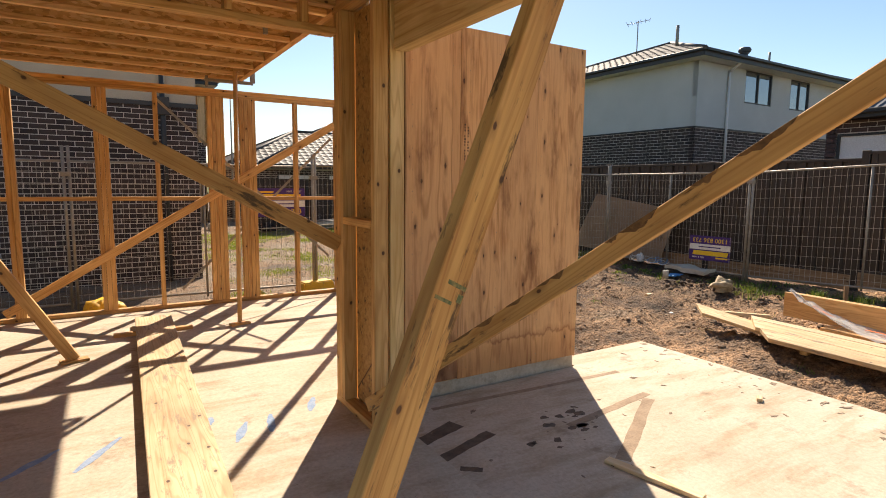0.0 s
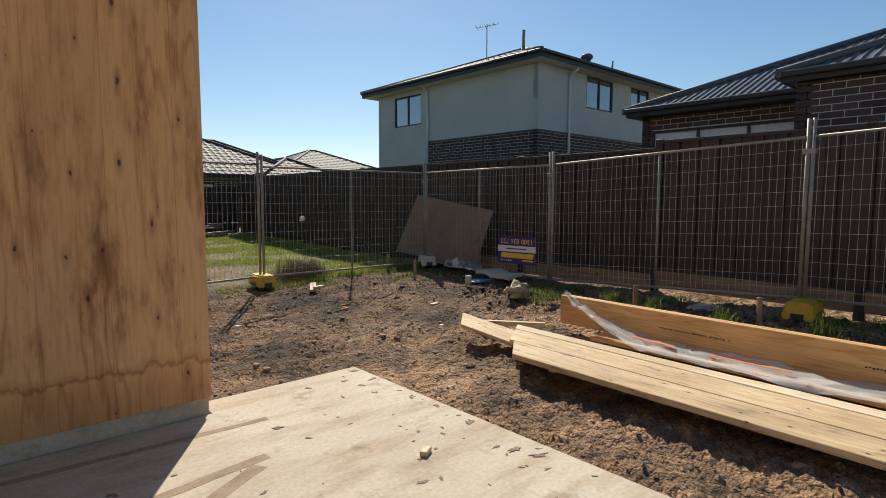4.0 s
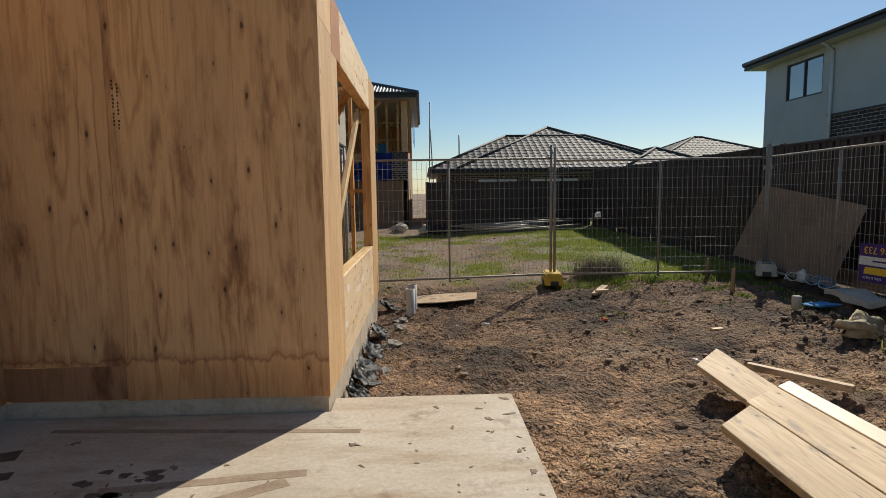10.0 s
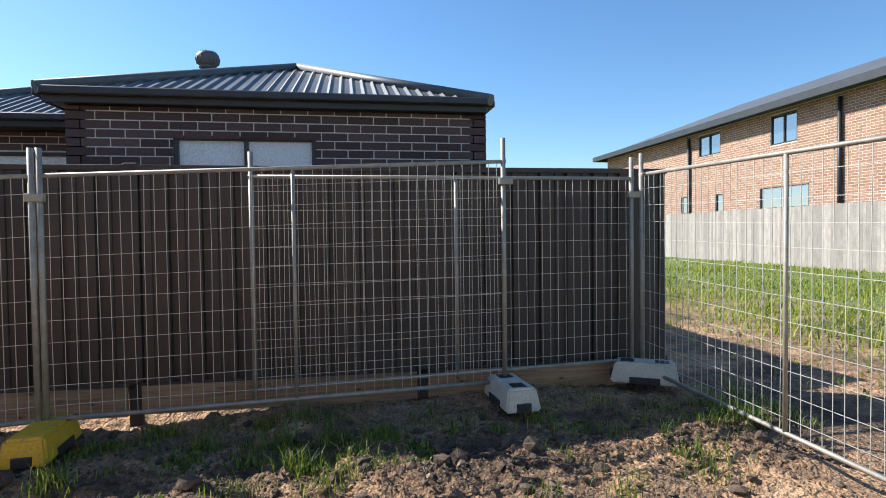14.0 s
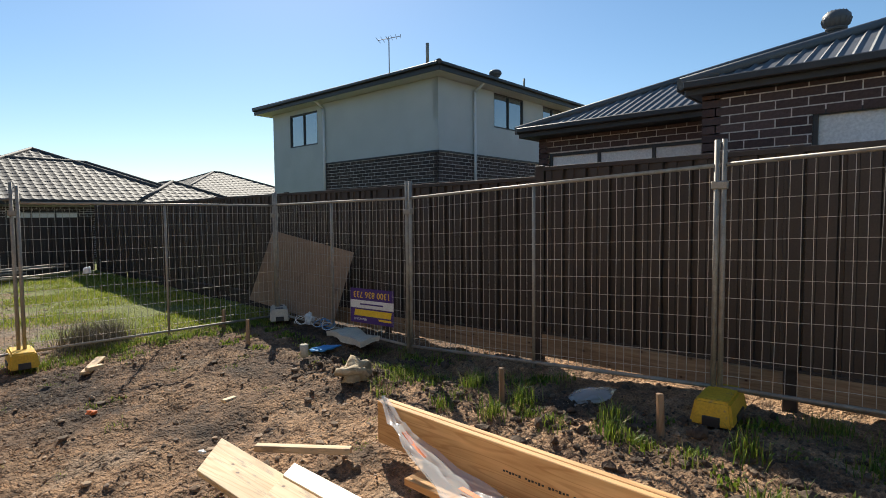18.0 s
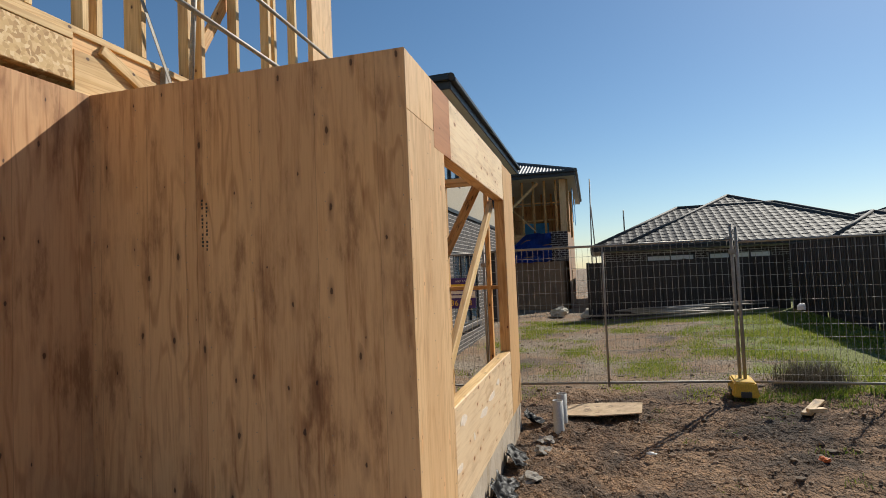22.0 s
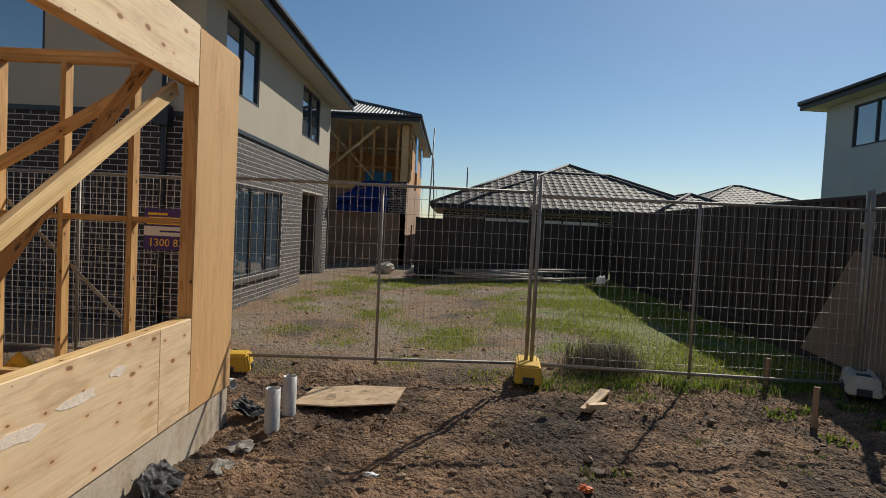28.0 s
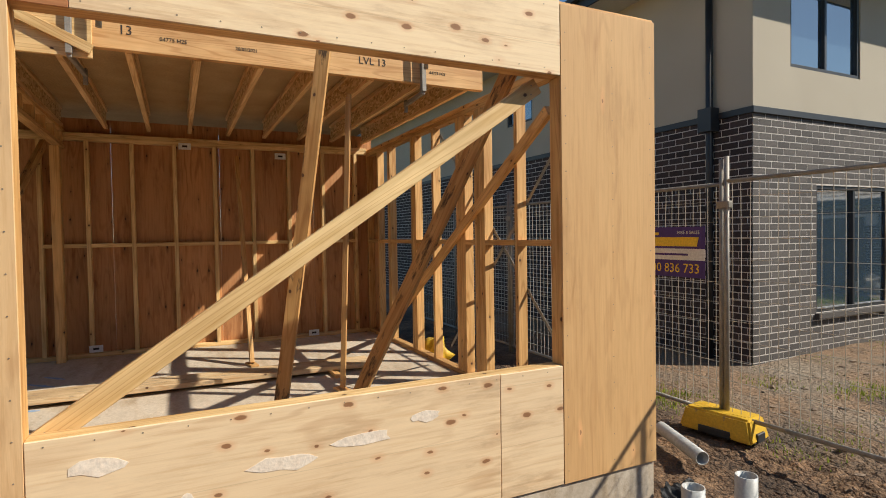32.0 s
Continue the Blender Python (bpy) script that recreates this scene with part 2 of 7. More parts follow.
def grainy(name, a, bcol, scale=6, rough=0.85, fine=60, bumpy=0.3, dist=0.006, varied=0.0, metal=0.0, spots=None):
    """Two-scale mottled surface: concrete, render, dirt, painted steel."""
    m, n, l, b = material(name, rough, metal)
    v = coords(n, l, (1, 1, 1))
    big, small = noise_tex(n, l, v, scale, 5), noise_tex(n, l, v, fine, 3)
    c = ramp(n, l, big, [(0.3, a), (0.7, bcol)])
    c = mix(n, l, 1.0, c, ramp(n, l, small, [(0.25, (0.8,) * 3), (0.75, (1.12,) * 3)]), "MULTIPLY")
    if spots:
        s = noise_tex(n, l, v, spots[1], 4, 0.7)
        c = mix(n, l, ramp(n, l, s, [(spots[2], (0, 0, 0)), (spots[2] + 0.08, (0.8,) * 3)]), c, spots[0])
    if varied:
        c = vary(n, l, c, varied)
    l.new(c, b.inputs["Base Color"])
    if bumpy:
        bump(n, l, b, small, bumpy, dist)
    return m


def slab_concrete(name):
    """Trowelled slab: pale and buff clouds, brown mud washed into patches, fine grit and dark specks."""
    m, n, l, b = material(name, 0.88)
    v = coords(n, l, shift=False)
    big, fine = noise_tex(n, l, v, 1.3, 6, 0.6), noise_tex(n, l, v, 38, 5, 0.7)
    c = ramp(n, l, big, [(0.3, (0.46, 0.38, 0.285)), (0.5, (0.57, 0.485, 0.38)), (0.7, (0.64, 0.565, 0.46))])
    c = mix(n, l, 1.0, c, ramp(n, l, fine, [(0.3, (0.82, 0.8, 0.78)), (0.7, (1.1, 1.1, 1.1))]), "MULTIPLY")
    mud = noise_tex(n, l, v, 2.6, 7, 0.72)
    c = mix(n, l, ramp(n, l, mud, [(0.56, (0, 0, 0)), (0.66, (0.55,) * 3), (0.74, (0.85,) * 3)]), c, (0.25, 0.175, 0.11))
    wash = noise_tex(n, l, coords(n, l, (0.6, 2.4, 1), shift=False), 2.0, 5, 0.65)
    c = mix(n, l, 1.0, c, ramp(n, l, wash, [(0.36, (0.80, 0.74, 0.66)), (0.52, (1, 1, 1))]), "MULTIPLY")
    speck = noise_tex(n, l, v, 95, 3, 0.6)
    c = mix(n, l, ramp(n, l, speck, [(0.68, (0, 0, 0)), (0.73, (0.7,) * 3)]), c, (0.16, 0.11, 0.075))
    l.new(c, b.inputs["Base Color"])
    bump(n, l, b, fine, 0.3, 0.005)
    return m


def strand_board(name):
    """Pressed flakes of wood, each with its own tone, lying mostly along the board."""
    m, n, l, b = material(name, 0.7)
    vo = n.new("ShaderNodeTexVoronoi")
    vo.inputs["Scale"].default_value = 1.0
    v = coords(n, l, (22, 48, 48))
    wob = n.new("ShaderNodeVectorMath")
    wob.operation = "ADD"
    nt = n.new("ShaderNodeTexNoise")
    nt.inputs["Scale"].default_value = 0.6
    l.new(v, nt.inputs["Vector"])
    l.new(v, wob.inputs[0])
    l.new(nt.outputs["Color"], wob.inputs[1])
    l.new(wob.outputs[0], vo.inputs["Vector"])
    sc = n.new("ShaderNodeSeparateColor")
    l.new(vo.outputs["Color"], sc.inputs[0])
    c = ramp(n, l, sc.outputs[0], [(0, (0.40, 0.22, 0.08)), (0.35, (0.60, 0.38, 0.16)), (0.8, (0.74, 0.52, 0.26)), (1, (0.80, 0.60, 0.34))])
    l.new(c, b.inputs["Base Color"])
    bump(n, l, b, sc.outputs[1], 0.4, 0.003)
    return m


def island_vary(name, a, bcol, rough=0.85):
    """Masonry units in one mesh: each piece takes its own shade."""
    m, n, l, b = material(name, rough)
    geo = n.new("ShaderNodeNewGeometry")
    info = n.new("ShaderNodeObjectInfo")
    add = n.new("ShaderNodeMath")
    add.operation = "ADD"
    l.new(geo.outputs["Random Per Island"], add.inputs[0])
    l.new(info.outputs["Random"], add.inputs[1])
    fr = n.new("ShaderNodeMath")
    fr.operation = "FRACT"
    l.new(add.outputs[0], fr.inputs[0])
    c = ramp(n, l, fr.outputs[0], [(0, a), (1, bcol)])
    small = noise_tex(n, l, coords(n, l, shift=False), 45, 4)
    c = mix(n, l, 1.0, c, ramp(n, l, small, [(0.3, (0.75,) * 3), (0.7, (1.2,) * 3)]), "MULTIPLY")
    l.new(c, b.inputs["Base Color"])
    bump(n, l, b, small, 0.4, 0.004)
    return m


def glass_pane(name, tint=(0.05, 0.08, 0.11)):
    m, n, l, b = material(name, 0.04)
    b.inputs["Base Color"].default_value = (*tint, 1)
    b.inputs["IOR"].default_value = 4.2
    return m


M = {
    "pine": pine("pine_framing", (0.82, 0.50, 0.20), (0.64, 0.33, 0.10)),
    "pine_pale": pine("pine_pale", (0.82, 0.58, 0.28), (0.66, 0.41, 0.15), varied=0.1),
    "brace": pine("pine_weathered", (0.64, 0.37, 0.13), (0.47, 0.23, 0.065), soiled=(0.05, 0.025, 0.012)),
    "lvl": pine("laminated_veneer", (0.88, 0.53, 0.23), (0.74, 0.40, 0.145), knots=False),
    "flange": pine("joist_flange", (0.86, 0.60, 0.31), (0.74, 0.46, 0.21), knots=False, varied=0.1),
    # whitish timber: sun glare on the outer board put into its colour
    "glare_board": pine("sunlit_board", (0.88, 0.74, 0.52), (0.80, 0.63, 0.40), knots=False, varied=0.05),
    "board": pine("scaffold_plank", (0.80, 0.60, 0.36), (0.63, 0.44, 0.22), soiled=(0.32, 0.23, 0.15)),
    "ply": plywood("bracing_plywood", (0.67, 0.385, 0.19), (0.57, 0.295, 0.125), (0.10, 0.042, 0.018), stains=0.5, keep=0.36, damp_foot=True),
    "ply_lining": plywood("shaded_lining_plywood", (0.52, 0.26, 0.11), (0.42, 0.19, 0.07), stains=0.35, keep=0.4),
    "ply_warm": plywood("warm_plywood", (0.68, 0.41, 0.18), (0.62, 0.35, 0.14), (0.42, 0.22, 0.1), stains=0.14, keep=0.8, figure=0.35),
    "ply_damp": plywood("damp_plywood", (0.36, 0.175, 0.085), (0.24, 0.105, 0.05), stains=0.6),
    "ply_pale": plywood("pale_plywood", (0.76, 0.50, 0.26), (0.66, 0.39, 0.17), (0.40, 0.22, 0.10), stains=0.16, keep=0.7, figure=0.65),
    "ply_across": plywood("pale_sheet_plywood", (0.90, 0.69, 0.44), (0.80, 0.56, 0.32), (0.30, 0.14, 0.06), True, 0.24, keep=0.5, figure=0.7),
    "ply_red": plywood("reddish_plywood", (0.56, 0.25, 0.1), (0.44, 0.17, 0.06), (0.2, 0.08, 0.03), True, 0.15, keep=0.8),
    "osb": strand_board("strand_board"),
    "concrete": slab_concrete("slab_concrete"),
    "plinth": grainy("raw_concrete", (0.2, 0.185, 0.165), (0.34, 0.31, 0.27), 5, 0.95, 50, 0.5, 0.01),
    "galv": grainy("galvanised_steel", (0.27, 0.24, 0.2), (0.38, 0.35, 0.3), 12, 0.58, 120, 0.1, 0.001, metal=0.35),
    "wire": grainy("fence_wire", (0.46, 0.43, 0.37), (0.60, 0.56, 0.49), 12, 0.55, 120, 0.0, metal=0.4),
    "colorbond": grainy("brown_steel_sheet", (0.041, 0.028, 0.022), (0.055, 0.038, 0.029), 2, 0.55, 80, 0.05, 0.001, varied=0.15),
    "sleeper": pine("treated_pine", (0.44, 0.29, 0.17), (0.28, 0.17, 0.09)),
    "yellow": grainy("yellow_plastic", (0.62, 0.36, 0.02), (0.7, 0.44, 0.03), 8, 0.6, 60, 0.2, 0.002, spots=((0.3, 0.2, 0.1), 9, 0.6)),
    "sack": grainy("muddy_sacking", (0.30, 0.21, 0.11), (0.62, 0.52, 0.36), 9, 0.9, 40, 0.6, 0.02, spots=((0.12, 0.08, 0.05), 7, 0.6)),
    "block": grainy("pale_concrete_block", (0.5, 0.46, 0.38), (0.62, 0.57, 0.46), 9, 0.9, 60),
    "pvc": grainy("grey_plastic_pipe", (0.42, 0.42, 0.40), (0.55, 0.55, 0.52), 6, 0.45, 60, 0.05, 0.001),
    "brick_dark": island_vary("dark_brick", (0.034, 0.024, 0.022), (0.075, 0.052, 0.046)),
    "brick_brown": island_vary("brown_brick", (0.06, 0.036, 0.034), (0.125, 0.08, 0.074)),
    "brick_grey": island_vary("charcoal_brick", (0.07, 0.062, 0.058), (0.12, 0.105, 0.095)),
    "brick_tan": island_vary("tan_brick", (0.25, 0.135, 0.08), (0.37, 0.215, 0.13)),
    "mortar": grainy("pale_mortar", (0.58, 0.53, 0.48), (0.7, 0.65, 0.6), 10, 0.95, 60),
    "render": grainy("grey_green_render", (0.47, 0.51, 0.50), (0.53, 0.565, 0.555), 1.2, 0.9, 90, 0.25, 0.003),
    "render_tan": grainy("beige_render", (0.46, 0.40, 0.31), (0.51, 0.45, 0.35), 1.2, 0.9, 90, 0.25, 0.003),
    "clad_tan": grainy("tan_cladding", (0.40, 0.26, 0.17), (0.48, 0.32, 0.215), 1.5, 0.85, 60, 0.2, 0.003),
    "roof_tile": island_vary("grey_roof_tile", (0.052, 0.046, 0.043), (0.09, 0.081, 0.074), 0.7),
    "roof_metal": grainy("dark_roof_steel", (0.075, 0.08, 0.088), (0.11, 0.115, 0.122), 1.5, 0.52, 60, 0.05, 0.001),
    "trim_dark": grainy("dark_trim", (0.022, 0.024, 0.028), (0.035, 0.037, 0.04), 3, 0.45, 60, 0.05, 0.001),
    "pipe_white": grainy("pale_downpipe", (0.62, 0.64, 0.64), (0.7, 0.72, 0.72), 3, 0.45, 60, 0.0),
    "glass": glass_pane("window_glass"),
    # blinds behind glass, the panes' pale reflections put into the white
    "blind": grainy("blind_with_reflection", (0.78, 0.78, 0.78), (0.86, 0.86, 0.86), 4, 0.6, 40, 0.1),
    "soffit": grainy("soffit_sheet", (0.55, 0.56, 0.5), (0.6, 0.6, 0.55), 2, 0.85, 50, 0.0),
    "tarp": grainy("blue_tarpaulin", (0.01, 0.05, 0.35), (0.015, 0.08, 0.45), 4, 0.5, 20, 0.6, 0.02),
    "wrap": grainy("blue_wrap", (0.05, 0.28, 0.62), (0.08, 0.36, 0.7), 4, 0.5, 20, 0.3, 0.01),
    "purple": grainy("purple_sign", (0.055, 0.02, 0.17), (0.065, 0.026, 0.19), 4, 0.5, 60, 0.0),
    "sign_white": grainy("white_sign_panel", (0.75, 0.74, 0.7), (0.8, 0.79, 0.75), 4, 0.5, 60, 0.0),
    "sign_yellow": grainy("yellow_lettering", (0.85, 0.55, 0.03), (0.9, 0.6, 0.05), 4, 0.5, 60, 0.0),
    "ink": grainy("black_ink", (0.03, 0.025, 0.02), (0.05, 0.04, 0.03), 20, 0.8, 60, 0.0),
    "black_film": grainy("black_membrane", (0.014, 0.014, 0.016), (0.03, 0.03, 0.033), 9, 0.5, 40, 0.5, 0.01),
    "white_film": grainy("white_plastic_scrap", (0.7, 0.7, 0.68), (0.8, 0.8, 0.78), 9, 0.4, 40, 0.3, 0.01),
    "leaf_floor": grainy("particle_board", (0.56, 0.39, 0.2), (0.46, 0.3, 0.14), 3, 0.8, 60, 0.1),
    "brown_sheet": grainy("brown_wall_sheet", (0.24, 0.15, 0.09), (0.34, 0.22, 0.13), 2, 0.8, 40, 0.1),
    "nail": grainy("nail_steel", (0.26, 0.2, 0.15), (0.36, 0.28, 0.2), 30, 0.6, 60, 0.0, metal=0.3),
    "old_ply": grainy("weathered_plywood", (0.42, 0.29, 0.17), (0.62, 0.46, 0.29), 7, 0.85, 30, 0.4, spots=((0.14, 0.09, 0.06), 5, 0.58)),
    "paling": grainy("grey_paling", (0.3, 0.27, 0.24), (0.42, 0.38, 0.34), 3, 0.9, 30, 0.4, varied=0.3),
    "stone": island_vary("stones_and_clods", (0.10, 0.07, 0.047), (0.3, 0.215, 0.15)),
    "blue_paint": grainy("blue_marking_paint", (0.2, 0.32, 0.52), (0.36, 0.43, 0.54), 26, 0.9, 90, 0.0),
    "orange": grainy("orange_plastic", (0.75, 0.16, 0.03), (0.8, 0.2, 0.05), 9, 0.5, 40, 0.0),
}

M["glare_board"].node_tree.nodes["Principled BSDF"].inputs["Roughness"].default_value = 0.36

# clear wrapping film
m_, n_, l_, b_ = material("clear_film", 0.12)
b_.inputs["Base Color"].default_value = (0.85, 0.85, 0.83, 1)
b_.inputs["Alpha"].default_value = 0.38
M["film"] = m_


# ---- builders ----
def thing(name, label, category, at=(0, 0, 0), group="", kind=""):
    ob = new(name)
    ob.location = at
    return tagged(ob, label, category, group, kind)


def link_mesh(name, me, mat, parent=None, label=""):
    ob = new(name, me)
    if mat is not None and not me.materials:
        me.materials.append(mat)
    if parent is not None:
        ob.parent = parent
        ob.matrix_parent_inverse = world_of(parent).inverted()
    if label:
        ob["label"] = label
    return ob


def world_of(ob):
    m = ob.matrix_basis.copy()
    return world_of(ob.parent) @ ob.matrix_parent_inverse @ m if ob.parent else m


def part(name, bm, mat, parent=None, label=""):
    me = bpy.data.meshes.new(name)
    bm.to_mesh(me)
    bm.free()
    return link_mesh(name, me, mat, parent, label)


def boxes(items, bevel=0.0):
    """One bmesh of axis-aligned boxes given as (x0, x1, y0, y1, z0, z1)."""
    bm = bmesh.new()
    for x0, x1, y0, y1, z0, z1 in items:
        m = Matrix.Translation(((x0 + x1) / 2, (y0 + y1) / 2, (z0 + z1) / 2)) @ Matrix.Diagonal((x1 - x0, y1 - y0, z1 - z0, 1))
        bmesh.ops.create_cube(bm, size=1, matrix=m)
    if bevel:
        bmesh.ops.bevel(bm, geom=bm.edges[:], offset=bevel, segments=1, affect="EDGES")
    return bm


def solid(cells):
    """Boxes of one grid welded into one shell, inner faces taken out."""
    bm = boxes(cells)
    bmesh.ops.remove_doubles(bm, verts=bm.verts[:], dist=1e-4)
    seen = {}
    for f in bm.faces:
        seen.setdefault(tuple(sorted(v.index for v in f.verts)), []).append(f)
    bmesh.ops.delete(bm, geom=[f for fs in seen.values() if len(fs) > 1 for f in fs], context="FACES_ONLY")
    return bm


def slabbox(name, b6, mat, parent=None, label="", bevel=0.003):
    """A box whose texture starts at its own centre."""
    x0, x1, y0, y1, z0, z1 = b6
    c = Vector(((x0 + x1) / 2, (y0 + y1) / 2, (z0 + z1) / 2))
    h = (x1 - x0) / 2, (y1 - y0) / 2, (z1 - z0) / 2
    ob = part(name, boxes([(-h[0], h[0], -h[1], h[1], -h[2], h[2])], bevel), mat, parent, label)
    ob.location = c
    return ob


def stick(name, p, q, w, d, mat, parent=None, label="", side=(0, 0, 1), bevel=0.003):
    """A length of timber from p to q: w across, d along the side direction; its grain runs along its own x axis."""
    p, q = Vector(p), Vector(q)
    ax = (q - p).normalized()
    s = Vector(side)
    s = (s - ax * s.dot(ax))
    if s.length < 1e-4:
        s = Vector((1, 0, 0)) - ax * ax.x
    s.normalize()
    n = s.cross(ax)
    L = (q - p).length
    ob = part(name, boxes([(-L / 2, L / 2, -w / 2, w / 2, -d / 2, d / 2)], bevel), mat, parent, label)
    m = Matrix((ax, n, s)).transposed().to_4x4()
    m.translation = (p + q) / 2
    ob.matrix_basis = m
    return ob


def prisms(segs, r, n=4):
    """One mesh of straight rods (p, q) of radius r with n sides."""
    P = np.array([a for a, _ in segs], float)
    Q = np.array([b for _, b in segs], float)
    ax = Q - P
    ax /= np.linalg.norm(ax, axis=1)[:, None]
    ref = np.where(np.abs(ax[:, 2:3]) > 0.9, [[1.0, 0, 0]], [[0, 0, 1.0]])
    u = np.cross(ax, ref)
    u /= np.linalg.norm(u, axis=1)[:, None]
    w = np.cross(ax, u)
    verts, faces = [], []
    for k in range(n):
        a = 2 * math.pi * (k + 0.5) / n
        o = r * (math.cos(a) * u + math.sin(a) * w)
        verts += [P + o, Q + o]
    V = np.stack(verts, 1).reshape(-1, 3)
    for i in range(len(segs)):
        o = i * 2 * n
        faces += [(o + 2 * k, o + 2 * ((k + 1) % n), o + 2 * ((k + 1) % n) + 1, o + 2 * k + 1) for k in range(n)]
        faces.append([o + 2 * k for k in range(n)][::-1])
        faces.append([o + 2 * k + 1 for k in range(n)])
    me = bpy.data.meshes.new("rods")
    me.from_pydata(V.tolist(), [], faces)
    if n > 4:
        me.polygons.foreach_set("use_smooth", [len(p.vertices) == 4 for p in me.polygons])
    return me


def rods(name, segs, r, mat, parent=None, label="", n=8):
    return link_mesh(name, prisms(segs, r, n), mat, parent, label)


def lathe(name, profile, at, mat, parent=None, label="", n=16):
    """A turned piece: profile of (radius, height)."""
    bm = bmesh.new()
    rings = [[bm.verts.new((at[0] + r * math.cos(2 * math.pi * k / n), at[1] + r * math.sin(2 * math.pi * k / n), at[2] + z)) for k in range(n)] for r, z in profile]
    for a, b in zip(rings, rings[1:]):
        for k in range(n):
            f = bm.faces.new((a[k], a[(k + 1) % n], b[(k + 1) % n], b[k]))
            f.smooth = True
    bmesh.ops.contextual_create(bm, geom=rings[-1])
    return part(name, bm, mat, parent, label)


def words(name, text, size, m, mat, parent=None, depth=0.001):
    """Flat lettering in the built-in font, as a mesh."""
    cu = bpy.data.curves.new(name, "FONT")
    cu.body, cu.size, cu.extrude, cu.align_x, cu.align_y = text, size, depth, "CENTER", "CENTER"
    cu.resolution_u = 2
    tmp = bpy.data.objects.new(name, cu)
    scene.collection.objects.link(tmp)
    me = bpy.data.meshes.new_from_object(tmp)
    bpy.data.objects.remove(tmp)
    ob = link_mesh(name, me, mat, parent)
    me.materials.clear()
    me.materials.append(mat)
    ob.matrix_basis = m
    return ob


# ---- ground ----
def ground_z(x, y):
    """The rough height of the site: low beside the slab, rising to the side fence."""
    z = -0.2 + 0.052 * min(max(x - 1.0, 0), 3) + 0.018 * min(max(x - 4, 0), 2.5) + 0.022 * min(max(-y, 0), 7) * min(max((x - 1) / 5, 0), 1)
    if y > 7:
        z += 0.02 * min(y - 7, 9)
    if y < -8:
        z += 0.028 * min(-8 - y, 22)
    return z


def clods(v, fine):
    """Rounded lumps with sharp hollows between them, 0 to 1."""
    d = noise.voronoi(v * fine)[0]
    return min(1.0, (d[1] - d[0]) * 1.6)


def soil_bump(x, y, step=0.028):
    """Churned soil: swells, clods where it was turned, wheel ruts. step: spacing of the grid that samples it."""
    v = Vector((x, y, 0))
    turned = noise.noise(v * 0.8 + Vector((3, 9, 0))) + 0.6 * noise.noise(v * 2.1)
    lumpy = min(1.0, max(0.0, 0.55 + 1.7 * turned))
    calm = 1.0 if y < 5.2 else max(0.35, 1 - (y - 5.2) * 0.5)
    b = 0.05 * noise.noise(v * 1.3) + 0.035 * noise.noise(v * 3.7) - 0.04
    d = max(0.0, 1 - abs(x - 5.0 + 0.2 * math.sin(y)) / 0.65) * (y < 2.4)
    if step < 0.06:
        w = v + Vector((0.05 * noise.noise(v * 9), 0.05 * noise.noise(v * 9 + Vector((5, 5, 0))), 0))
        b += (0.35 + 0.65 * lumpy) * 0.04 * clods(w, 8.0) + (0.3 + 0.7 * lumpy) * 0.022 * clods(w, 19.0)
        b += 0.016 * abs(noise.noise(v * 15)) + 0.01 * noise.noise(v * 31)
        b += d * (0.05 * clods(w, 6.0) + 0.03 * clods(w, 13.0) + 0.03)
    else:
        b += 0.02
    # wheel ruts curling past the corner of the building
    r = math.hypot(x - 3.9, y + 1.2)
    b -= 0.04 * math.exp(-((r - 2.6) / 0.15) ** 2) + 0.04 * math.exp(-((r - 3.5) / 0.15) ** 2)
    b += 0.025 * math.exp(-((r - 2.9) / 0.12) ** 2) + 0.02 * math.exp(-((r - 3.15) / 0.12) ** 2)
    return b * calm


def axis(lo, hi, step, far, before=0.0, after=0.0, coarse=0.09):
    """Grid lines: fine from lo to hi, coarser for a stretch before and after, then widening to the horizon."""
    a = list(np.arange(lo - before, lo, coarse)) + list(np.arange(lo, hi, step)) + list(np.arange(hi, hi + after, coarse))
    out, s, x = [], coarse, hi + after
    while x < far:
        out.append(x)
        s *= 1.35
        x += s
    left, s, x = [], coarse, lo - before - coarse
    while x > -far:
        left.append(x)
        s *= 1.35
        x -= s
    return left[::-1] + a + out + [far * 1.3]


gx, gy = axis(-0.4, 6.6, 0.028, 900, before=3.0), axis(-6.6, 5.8, 0.028, 900, after=10.0)
gv = []
for y_ in gy:
    for x_ in gx:
        near = max(0.0, min(1.0, (40 - math.hypot(x_, y_)) / 20))
        inside = x_ < -0.05 and y_ < 3.75 or x_ < 1.12 and y_ < 0.15
        fine_ = 0.028 if -0.4 <= x_ <= 6.6 and -6.6 <= y_ <= 5.8 else 0.09
        z_ = ground_z(x_, y_) + (near * soil_bump(x_, y_, fine_) if near and not inside else 0.0)
        gv.append((x_, y_, -0.3 if inside and x_ > -30 and y_ > -30 else z_))
W_ = len(gx)
gf = [(j * W_ + i, j * W_ + i + 1, (j + 1) * W_ + i + 1, (j + 1) * W_ + i) for j in range(len(gy) - 1) for i in range(W_ - 1)]
gm = bpy.data.meshes.new("ground")
gm.from_pydata(gv, [], gf)
gm.polygons.foreach_set("use_smooth", [True] * len(gm.polygons))

